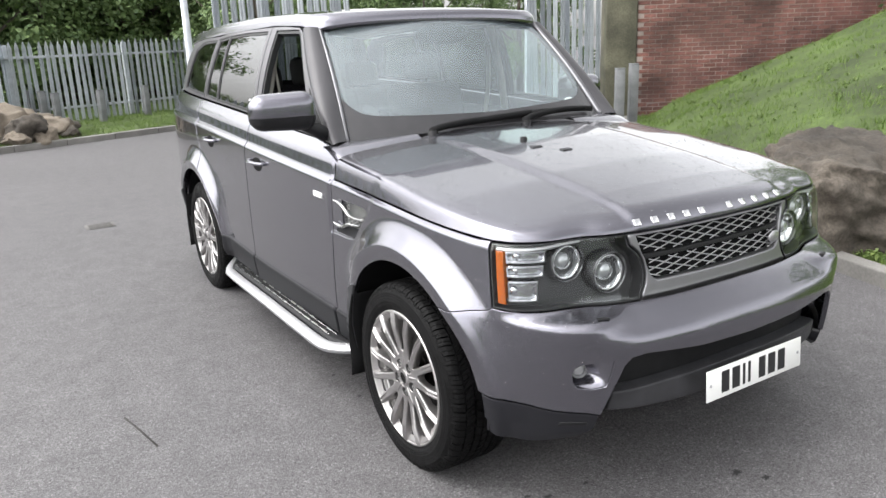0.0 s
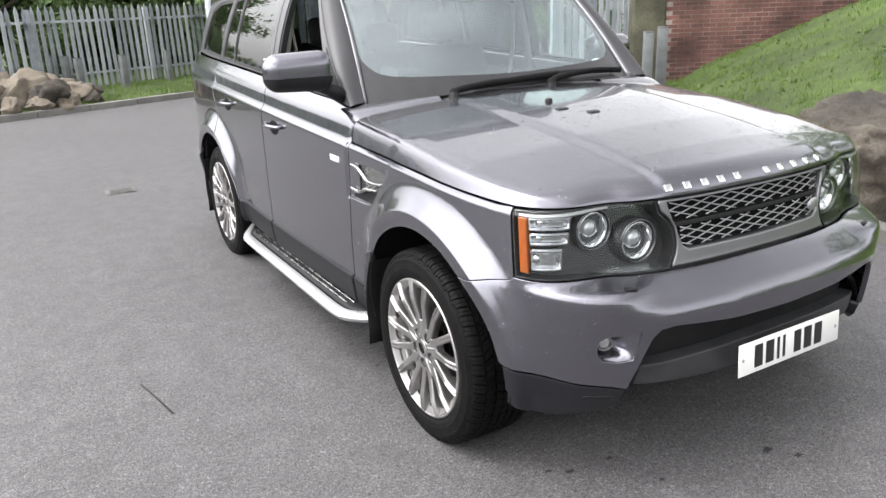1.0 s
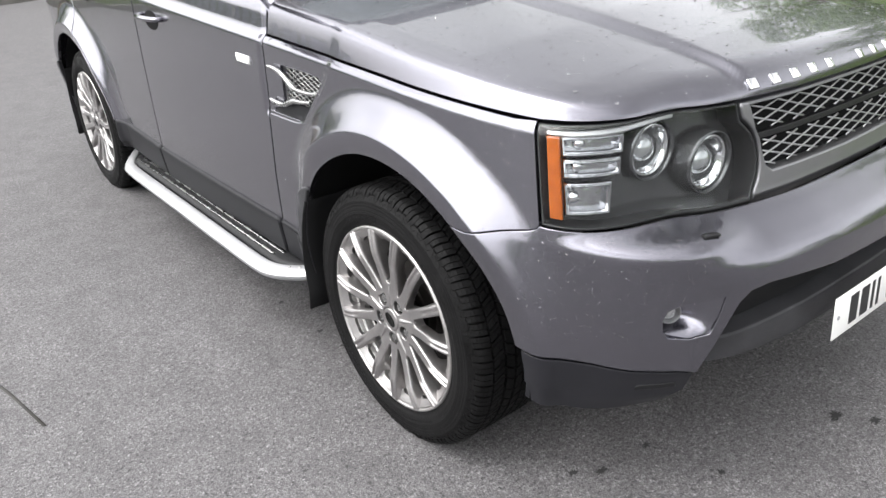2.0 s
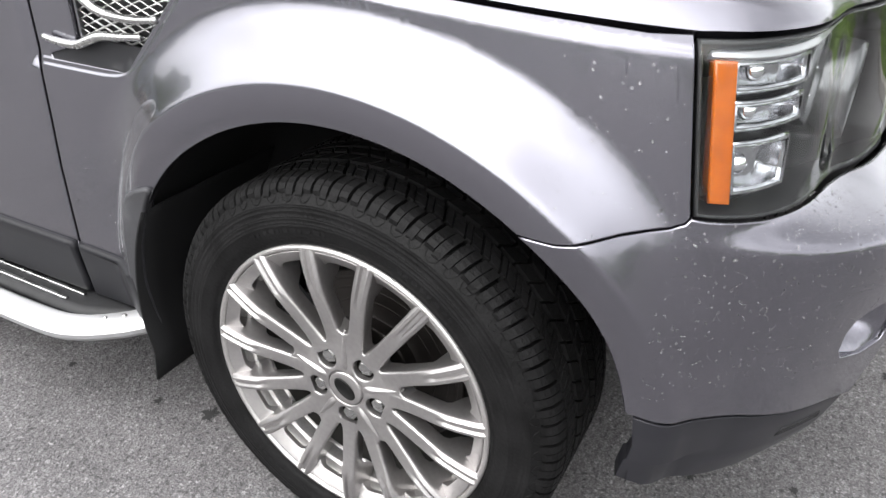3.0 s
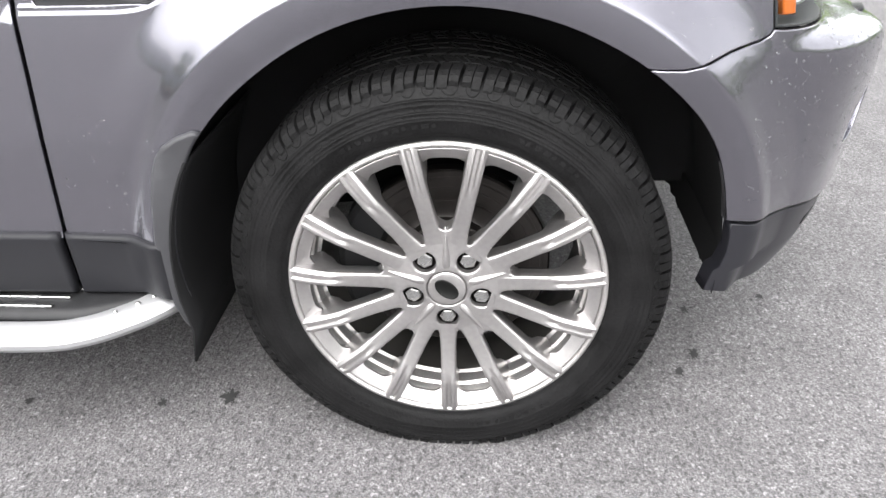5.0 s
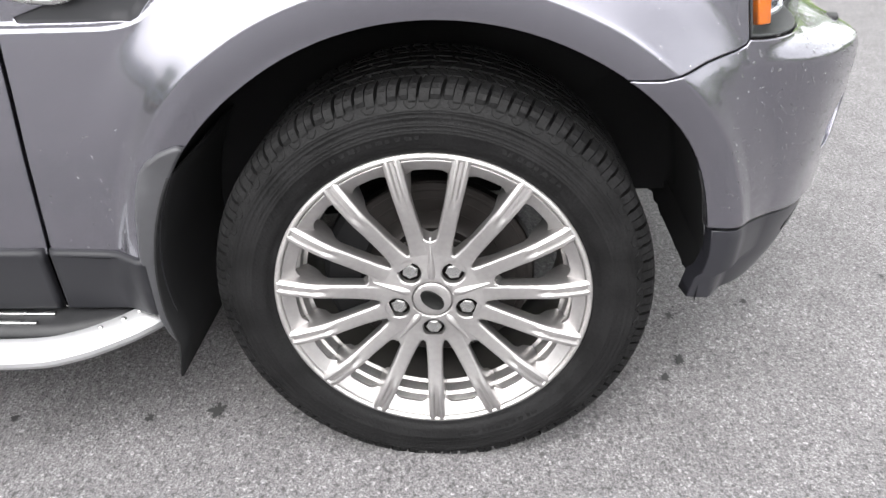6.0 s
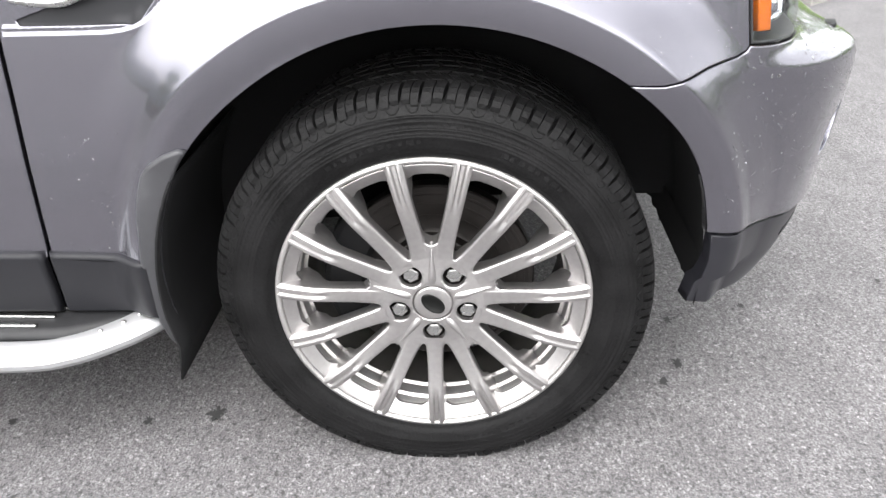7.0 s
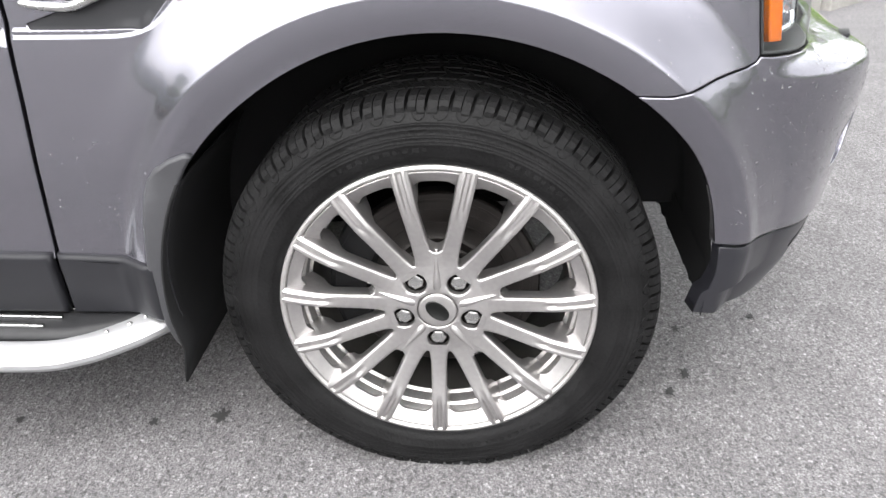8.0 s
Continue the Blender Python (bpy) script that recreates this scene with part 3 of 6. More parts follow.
for x, y, h in ((-0.55, 15.75, 0.66), (-0.78, 16.0, 0.7), (-1.0, 16.2, 0.72), (-1.25, 16.4, 0.72), (0.3, 15.5, 0.68), (1.38, 16.3, 0.68), (2.5, 16.9, 0.7), (-1.75, 15.9, 0.7)):
    bollard((x, y, 0.09), h, 0.13, (random.gauss(0, 1), random.gauss(0, 1), 22))
for x, y, h in ((7.15, 6.95, 1.01), (7.5, 6.98, 1.07)):
    bollard((x, y, 0.0), h, 0.145, (0, 0, -31))

pole = thing("lamp_column", "tall plain galvanised lighting column behind the car", "lamp post", (1.22, 11.2, 0))
part("shaft", tube([(0, 0, 0), (0, 0, 1.2), (0, 0, 1.25), (0, 0, 6.5)], 0.06, 16, radii=[0.085, 0.085, 0.062, 0.045]), GALV, pole)
bm = bmesh.new()
box(bm, (-0.16, -0.16, 0), (0.16, 0.16, 0.02), 0.004)
part("base_plate", bm, GALV, pole)

WALL_A, WALL_TURN = Vector((8.3, 7.7, 0)), math.degrees(math.atan2(-0.53, 0.847))
wall = thing("wall_brick", "old sooty red brick wall above the grass bank", "wall", kind="structure")
wall.matrix_basis = pose(*WALL_A, 0, 0, WALL_TURN)
bm = bmesh.new()
box(bm, (0.004, 0.008, -0.3), (14, 0.33, 2.33))
part("mortar_core", bm, MORTAR, wall, smooth=False)
brick_me = []
for k in range(4):
    b = bmesh.new()
    box(b, (0.007, 0, 0.007), (0.218, 0.05, 0.068), 0.004)
    for v in b.verts:
        v.co += Vector((random.gauss(0, 0.0012), random.gauss(0, 0.0015), random.gauss(0, 0.001)))
    me = bpy.data.meshes.new("brick")
    b.to_mesh(me)
    b.free()
    brick_me.append(me)
near, rest = [], []
for r in range(37):
    for c in range(62):
        x, z = c * 0.225 - (0.1125 if r % 2 else 0), r * 0.075 - 0.05
        if x < 0:
            continue
        foot = 0.2 + 0.42 * (x - 0.2)
        if z < foot - 0.35 or z > 2.26:
            continue
        (near if (z < 2.35 and x < 4.4 and foot - 0.1 < z) else rest).append((x, z))
near.sort(key=lambda p: p[0] + p[1])
near, rest = near[:300], rest + near[300:]
for x, z in near:
    part("brick", random.choice(brick_me), BRICK, wall).matrix_basis = pose(x, random.gauss(0, 0.0025), z)
v, f = [], []
for x, z in rest:
    k, d = len(v), random.gauss(0, 0.0025)
    v += [(x + a, d + b_, z + c) for b_ in (0, 0.03) for a, c in ((0.007, 0.007), (0.218, 0.007), (0.218, 0.068), (0.007, 0.068))]
    f += [(k, k + 1, k + 2, k + 3), (k, k + 4, k + 5, k + 1), (k + 1, k + 5, k + 6, k + 2), (k + 2, k + 6, k + 7, k + 3), (k + 3, k + 7, k + 4, k)]
me = bpy.data.meshes.new("brickwork")
me.from_pydata(v, [], f)
BRICKS = material("red_brick_far", (0.15, 0.064, 0.052), 0.9, noise_scale=5, spread=0.4, fine=0.2, stain=0.5)
tagged(part("brickwork", me, BRICKS, wall), kind="stuff")

pier = thing("gate_pier", "mossy concrete gate pier at the end of the brick wall", "gate pier")
bm = bmesh.new()
box(bm, (-0.56, -0.05, -0.2), (-0.012, 0.45, 2.5), 0.02, pose(*WALL_A, 0, 0, WALL_TURN))
part("shaft", bm, OLIVE, pier)
bm = bmesh.new()
box(bm, (-0.6, -0.1, 2.5), (0.03, 0.5, 2.6), 0.02, pose(*WALL_A, 0, 0, WALL_TURN))
part("capstone", bm, OLIVE, pier)


# ---- rocks and trees ----
def rock(place, size, seed, mat, label, name="rock", group="", detail=4, rough=0.5, turn=0.0):
    """A weathered boulder: cut planes, then coarse and fine relief."""
    bm = bmesh.new()
    bmesh.ops.create_icosphere(bm, subdivisions=detail, radius=1)
    rnd = random.Random(seed)
    cuts = [(Vector((rnd.gauss(0, 1), rnd.gauss(0, 1), rnd.gauss(0.2, 0.8))).normalized(), rnd.uniform(0.6, 0.9)) for _ in range(11)]
    for v in bm.verts:
        p = v.co.copy()
        for n, d in cuts:
            over = p.dot(n) - d
            if over > 0:
                p -= n * over * 0.97
        o = Vector((seed * 3.1, seed * 1.7, 0))
        k = 1 + rough * 0.5 * noise.noise(p * 1.4 + o) + rough * 0.25 * noise.noise(p * 3.5 + o) + rough * 0.13 * noise.noise(p * 9 + o) + rough * 0.07 * noise.noise(p * 22 + o)
        v.co = Vector((p.x * size[0], p.y * size[1], p.z * size[2])) * k
    ob = part(name, bm, mat)
    ob.matrix_basis = pose(*place, 0, 0, turn)
    return tagged(ob, label, "rock", group)


rock((3.54, 0.96, 0.2), (1.24, 0.78, 0.73), 5, ROCK, "large weathered brown boulder lying on the grass bank", "boulder", detail=6, turn=50)
random.seed(4)
for i, (x, y, s) in enumerate(((-1.35, 12.75, 0.42), (-1.8, 13.1, 0.5), (-0.95, 13.3, 0.36), (-2.3, 12.5, 0.4), (-1.1, 12.5, 0.22), (-1.55, 12.35, 0.2), (-0.72, 13.5, 0.24),
                                (-2.7, 12.9, 0.55), (-2.0, 12.15, 0.2), (-0.62, 12.95, 0.16), (-1.3, 13.8, 0.45), (-2.2, 14.0, 0.5), (-3.3, 12.6, 0.5), (-1.2, 12.9, 0.3))):
    rock((x, y, 0.1 + s * 0.35), (s * 1.2, s * 0.95, s * 0.95), 20 + i, SANDROCK if i % 3 else ROCK, "pale tan sandstone rock in the pile on the verge" if i % 3 else "dark grey rock in the pile on the verge",
         group="rock pile", detail=4, rough=0.8, turn=random.uniform(0, 360))


def tree(name, seed, height, spread, leaves, label, low=0.12):
    """Tapered trunk with limbs and a crown of many small leaves set in uneven clumps."""
    rnd = random.Random(seed)
    ob = thing(name, label, "tree", group="trees behind the fence")
    bm = tube([(0, 0, -0.2), (0.05, 0.02, height * 0.2), (-0.04, 0.06, height * 0.5), (0.03, 0, height * 0.85)], 0.1, 8, radii=[height * 0.026, height * 0.02, height * 0.013, 0.02])
    for _ in range(9):
        a, z = rnd.uniform(0, TAU), rnd.uniform(0.2, 0.7) * height
        l = spread * rnd.uniform(0.5, 0.9)
        add(bm, tube([(0, 0, z), (math.cos(a) * l * 0.5, math.sin(a) * l * 0.5, z + l * 0.3), (math.cos(a) * l, math.sin(a) * l, z + l * 0.75)], 0.05, 6, radii=[0.07, 0.045, 0.012]))
    part("trunk", bm, BARK, ob)
    v, f = [], []
    clumps = []
    for _ in range(70):
        z = rnd.uniform(low, 1.0)
        r = spread * math.sqrt(max(0.05, 1 - ((z - 0.45) / 0.62) ** 2)) * rnd.uniform(0.45, 1.0)
        a = rnd.uniform(0, TAU)
        clumps.append((r * math.cos(a), r * math.sin(a), z * height, rnd.uniform(0.14, 0.3) * spread))
    for _ in range(leaves):
        cx, cy, cz, cr = rnd.choice(clumps)
        d = Vector((rnd.gauss(0, 1), rnd.gauss(0, 1), rnd.gauss(0, 0.8))).normalized() * cr * rnd.uniform(0.5, 1.05)
        p = Vector((cx, cy, cz)) + d
        n = (d.normalized() + Vector((rnd.gauss(0, 0.5), rnd.gauss(0, 0.5), rnd.gauss(0.3, 0.5)))).normalized()
        t = n.orthogonal().normalized()
        t.rotate(Matrix.Rotation(rnd.uniform(0, TAU), 3, n))
        b = n.cross(t)
        s = rnd.uniform(0.06, 0.12)
        k = len(v)
        v += [p - t * s, p + b * s * 0.5, p + t * s, p - b * s * 0.5]
        f.append((k, k + 1, k + 2, k + 3))
    me = bpy.data.meshes.new("crown")
    me.from_pydata([tuple(q) for q in v], [], f)
    part("crown", me, LEAF, ob)
    return ob


random.seed(8)
seedling = [tree("tree", 31, 6.5, 2.9, 11000, "dense dark green leafy tree, behind the fence or added out of view"),
            tree("tree", 32, 7.8, 2.6, 11000, "tall dark green leafy tree, behind the fence or added out of view"),
            tree("tree", 33, 5.2, 3.0, 11000, "broad bushy dark green tree, behind the fence or added out of view", 0.05)]
tree_spots = [(-30 + i * 2.9 + random.uniform(-0.6, 0.6), 6.5 + (i * 2.9) * 0.44 + 3.5 + (i % 3) * 1.9 + random.uniform(-0.5, 0.5)) for i in range(17)]
tree_spots += [(-6 + i * 2.3, 20.5 + i * 1.0 + (i % 2) * 1.5) for i in range(8)] + [(5.5, 20), (8.5, 19)]
# first four: out of view, added to darken the bumper's right-hand reflections
tree_spots += [(11.5, -11.5), (14.5, -13.5), (9.0, -15.0), (17.0, -4.0), (24, 1), (15, -6), (18, -10), (4.3, 16.6), (6.3, 16.0), (8.4, 15.3)]
tree_spots += [(-4.4, 19.5), (-2.2, 21.2), (-3.4, 24), (0.2, 23.2), (2.6, 24.6), (5.2, 25.5), (7.9, 25.2), (10.6, 26.4), (13, 24), (15, 22), (4.0, 29), (9.2, 30), (15.6, 6.2), (13.4, 4.4), (14.2, 1.8), (13.0, -1.2), (14.2, -8.5), (13.0, 16.0), (11.0, 14.6)]
tree_spots += [(-26.5 + i * 2.2, 8.1 + i * 0.97 + (i % 2) * 0.8) for i in range(11)]
# y -21 row: unseen trees added behind the camera to screen low sky
tree_spots += [(-17 + random.uniform(-1, 1), -14 + i * 3.0) for i in range(8)] + [(-15.5 + i * 2.7, -21 + random.uniform(-1.2, 1.2)) for i in range(12)]
for i, (x, y) in enumerate(tree_spots):
    size = 1.5 if 12.5 < x < 16 and -3 < y < 7 else 0.9 if x < -14 else 1.0
    if y > 6.5:
        size = 0.55 if x < -7 else 0.7 if x < -3.9 else 1.8 if y > 19 and x < 8 else 1.0
    m = pose(x, y, 0.1 if i < 17 else (1.2 if x > 12 and -9 < y < 7 else 0.0), 0, 0, random.uniform(0, 360)) @ Matrix.Scale(size, 4)
    if i < 3:
        seedling[i].matrix_basis = m
    else:
        copy_thing(seedling[i % 3], m)

# ---- marks on the road ----
def stain(place, size, seed):
    rnd = random.Random(seed)
    bm = bmesh.new()
    vs = []
    for k in range(30):
        a = TAU * k / 30
        r = size * (0.4 + 1.5 * abs(noise.noise((math.cos(a) * 2.6 + seed, math.sin(a) * 2.6, seed * 0.7))) + rnd.uniform(0, 0.35))
        vs.append(bm.verts.new((place[0] + r * math.cos(a), place[1] + r * 0.7 * math.sin(a), 0.004)))
    bm.faces.new(vs)
    return tagged(part("tar_spot", bm, TAR, smooth=False), "small dark tar spot on the tarmac", "stain", "tar spots", kind="structure")


for i, (x, y, s) in enumerate(((-0.481, -0.528, 0.013), (-0.829, 0.462, 0.022), (-0.651, -0.515, 0.015), (-0.711, -0.471, 0.014),
                                (-0.852, 0.597, 0.013), (-0.86, 0.88, 0.011), (-0.42, -0.72, 0.012), (0.02, -0.8, 0.022), (0.08, -0.88, 0.016), (-0.3, -1.1, 0.01))):
    stain((x, y), s, i + 1)
bm = tube([(-1.81, 1.04, 0.0), (-1.785, 0.93, 0.0), (-1.77, 0.85, 0.001), (-1.74, 0.69, 0.0)], 0.005, 6, flat=0.5)
tagged(part("twig", bm, TWIG), "thin dark twig lying on the tarmac", "twig")
drain = thing("drain_cover", "small cast iron drain cover set in a tarmac patch", "drain cover", (-1.3, 5.22, 0), kind="structure")
bm = bmesh.new()
box(bm, (-0.13, -0.1, 0.002), (0.13, 0.1, 0.007), 0.002)
part("frame", bm, CAST, drain)
for k in range(5):
    bm = bmesh.new()
    box(bm, (-0.1, -0.08 + k * 0.036, 0.007), (0.1, -0.06 + k * 0.036, 0.012), 0.002)
    part("bar", bm, CAST, drain)

# ---- the car: shape of its skin ----
# Half plan (half width, length from the front axle), measured round from the nose to the tail.
PLAN = [(0, -0.832), (0.15, -0.83), (0.3, -0.822), (0.5, -0.792), (0.63, -0.744), (0.745, -0.662), (0.822, -0.56), (0.872, -0.44), (0.899, -0.3), (0.908, -0.1),
        (0.915, 0.5), (0.937, 1.5), (0.937, 2.4), (0.932, 2.9), (0.912, 3.25), (0.868, 3.55), (0.8, 3.74), (0.65, 3.85), (0.3, 3.91), (0, 3.92)]
WB, TYRE_R, AXLE = 2.745, 0.364, 0.355
pl = np.array(spline(PLAN, 40))
TU = np.concatenate([[0], np.cumsum(np.linalg.norm(np.diff(pl, axis=0), axis=1))])
TX, TY = pl[:, 0], pl[:, 1]
tg = np.gradient(pl, TU, axis=0)
tg /= np.linalg.norm(tg, axis=1)[:, None]
NX, NY = -tg[:, 1] * -1, -tg[:, 0]
U_END = TU[-1]


def u_y(y):
    return float(np.interp(y, TY, TU))


def u_x(x):
    k = int(np.argmax(TX > 0.93))
    return float(np.interp(x, TX[:k], TU[:k]))


U0 = u_y(0.0)


def softened(table, width=0.007):
    z = np.linspace(0.0, 1.6, 1601)
    v = np.interp(z, [a for a, _ in table], [b_ for _, b_ in table])
    k = np.exp(-0.5 * (np.arange(-40, 41) * 0.001 / width) ** 2)
    return z, np.convolve(np.pad(v, 40, mode="edge"), k / k.sum(), mode="valid")


SIDE_Z, SIDE_OFF = softened([(0.15, -0.06), (0.3, -0.03), (0.42, -0.012), (0.6, -0.002), (0.75, 0.0), (0.9, -0.001), (0.982, -0.003), (0.989, -0.006), (0.999, -0.0205), (1.004, -0.0235),
                             (1.06, -0.031), (1.085, -0.040), (1.145, -0.079), (1.3, -0.16)], 0.004)
NOSE_Z, NOSE_OFF = softened([(0.15, -0.14), (0.27, -0.08), (0.33, -0.036), (0.4, -0.016), (0.47, -0.009), (0.58, -0.003), (0.63, -0.003), (0.652, -0.007), (0.67, -0.016), (0.686, -0.034), (0.705, -0.062),
                             (0.725, -0.092), (0.738, -0.115), (0.746, -0.138), (0.95, -0.168), (1.0, -0.18)], 0.004)


_, CORNER_OFF = softened([(0.15, -0.16), (0.27, -0.09), (0.33, -0.048), (0.4, -0.030), (0.47, -0.0225), (0.55, -0.0135), (0.62, -0.006), (0.67, -0.001), (0.70, -0.001), (0.713, -0.006), (0.722, -0.026), (0.731, -0.07),
                          (0.738, -0.11), (0.746, -0.138), (0.95, -0.168), (1.0, -0.18)], 0.004)
CREASE_Y = np.linspace(-1.6, 4.7, 631)
CREASE_Z = np.interp(CREASE_Y, [-0.8, -0.47, 0.0, 0.6, 1.69, 2.7, 3.9], [0.955, 0.965, 0.998, 1.03, 1.085, 1.13, 1.17])
for _ in range(3):
    CREASE_Z = np.convolve(np.pad(CREASE_Z, 6, mode="edge"), np.ones(13) / 13, mode="valid")


def crease(y):
    """Height of the shoulder line along the side."""
    return np.interp(y, CREASE_Y, CREASE_Z)


def vent_distance(y, z):
    """Distance outside the lower and front sides of the side vent, rounded at the corner."""
    return np.log(np.exp(70 * (0.802 - z)) + np.exp(70 * (-0.717 * (y - 0.365) - 0.697 * (z - 0.848))) + np.exp(70 * np.minimum(0.24 - y, 3))) / 70


def body(u, z):
    """The skin: u metres round from the nose (positive towards the driver's side), z up."""
    u, z = np.asarray(u, float), np.asarray(z, float)
    a = np.abs(u)
    px, py = np.interp(a, TU, TX), np.interp(a, TU, TY)
    nx, ny = np.interp(a, TU, NX), np.interp(a, TU, NY)
    ln = np.hypot(nx, ny)
    nx, ny = nx / ln, ny / ln
    nose = 1 - smooth_step(u_y(-0.75), u_y(-0.48), a)
    zs = z - (crease(py) - 1.0) * smooth_step(0.55, 0.93, z)
    round_ = smooth_step(u_x(0.46), u_x(0.68), a)
    off = (1 - nose) * np.interp(zs, SIDE_Z, SIDE_OFF) + nose * ((1 - round_) * np.interp(z, NOSE_Z, NOSE_OFF) + round_ * np.interp(z, NOSE_Z, CORNER_OFF))
    for yc in (0.0, WB):
        d = np.hypot(a - (U0 + yc), z - AXLE)
        t = np.maximum(d - 0.512, 0)
        t = np.clip(t * t / (t + 0.010) / 0.09, 0, 1)
        fl = 0.052 * (0.6 * (1 - t) ** 1.25 + 0.4 * (1 - t) ** 2.2) - 0.008 * np.clip((0.512 - d) / 0.055, 0, 1) ** 2
        ang = np.degrees(np.arctan2(z - AXLE, a - (U0 + yc)))
        fade = smooth_step(22, 56, ang) * (1 - 0.45 * smooth_step(128, 160, ang)) if yc == 0 else smooth_step(8, 40, ang) * (1 - 0.7 * smooth_step(130, 165, ang))
        lip = np.clip((0.545 - d) / 0.05, 0, 1)
        fl = fl * (fade + (1 - fade) * 0.5 * lip)
        off = off + fl * (1 - smooth_step(0.93, 1.0, z)) * smooth_step(0.15, 0.3, z)
    # two small steps down to the side vent
    d = vent_distance(py, z)
    off = off - (0.002 * (1 - smooth_step(-0.012, -0.0075, d)) + 0.0024 * (1 - smooth_step(-0.001, 0.0035, d))) * (1 - smooth_step(0.625, 0.64, py))
    off = off - 0.11 * np.maximum(z - 0.72, 0) * (1 - smooth_step(u_y(-0.5), u_y(-0.05), a)) * (1 - nose)
    x = -np.sign(np.where(u == 0, 1, u)) * (px + nx * off)
    return np.stack([x, py + ny * off, z], -1)


def glasshouse(y, z):
    """The upper side, leaning inwards."""
    y, z = np.asarray(y, float), np.asarray(z, float)
    base = 0.858 - 0.12 * np.clip(1.05 - y, 0, 1) ** 2 + (np.interp(y, TY[TU > 1.2], TX[TU > 1.2]) - 0.937) * np.where(y > 2.4, 1, 0)
    return np.stack([-(base - 0.11 * (z - 1.2) - 0.40 * (z - 1.2) ** 2), y, z], -1)


def arc(yc, r, a0, a1, n=26):
    return [(U0 + yc + r * math.cos(radians(a0 + (a1 - a0) * k / n)), AXLE + r * math.sin(radians(a0 + (a1 - a0) * k / n))) for k in range(n + 1)]


def arch_edge(a0, a1, n):
    """The edge of the front arch, a little fuller towards the nose."""
    out = []
    for k in range(n + 1):
        a = a0 + (a1 - a0) * k / n
        r = 0.458 - 0.012 * math.cos(radians(a)) * float(smooth_step(25, 60, a) * (1 - 1.3 * smooth_step(140, 168, a)))
        out.append((U0 + r * math.cos(radians(a)), AXLE + r * math.sin(radians(a))))
    return out


def side(pts):
    return [(U0 + y, z) for y, z in pts]


def crease_points(yc):
    """Mesh points along the arch flare and its shelf."""
    out = []
    for r in (0.485, 0.497, 0.505, 0.510, 0.514, 0.518, 0.523, 0.529, 0.537, 0.547, 0.56, 0.575, 0.592, 0.608, 0.62, 0.63, 0.64):
        n = int(math.pi * r / (0.007 if r < 0.545 else 0.012))
        out += [(U0 + yc + r * math.cos(a), AXLE + r * math.sin(a)) for a in np.linspace(-0.2, math.pi + 0.2, n)]
    return out


def vent_points():
    """A fine mesh along the steps round the side vent."""
    return [(U0 + y, z) for y in np.arange(0.2, 0.612, 0.006) for z in np.arange(0.78, 0.965, 0.0025) if -0.017 < vent_distance(y, z) < 0.008]


def shoulder_points(y0, y1):
    return [(U0 + y, float(crease(y)) + d) for d in (-0.034, -0.026, -0.02, -0.014, -0.008, 0.004, 0.02, 0.04, 0.05, 0.056, 0.062, 0.068, 0.076, 0.095, 0.115) for y in np.arange(y0, y1, 0.014)]


car = thing("car", "metallic grey five-door off-road car parked on tarmac", "car")
ARCH = 0.46
HL_OUT = u_y(-0.478)
HL_TOP = HL_OUT + 0.03
WING_SEAM = [(HL_OUT + 0.001, 0.757), (HL_OUT + 0.007, 0.749), (HL_OUT + 0.024, 0.743), (u_y(-0.40), 0.737), (u_y(-0.33), 0.724)]
LIP = 0.003


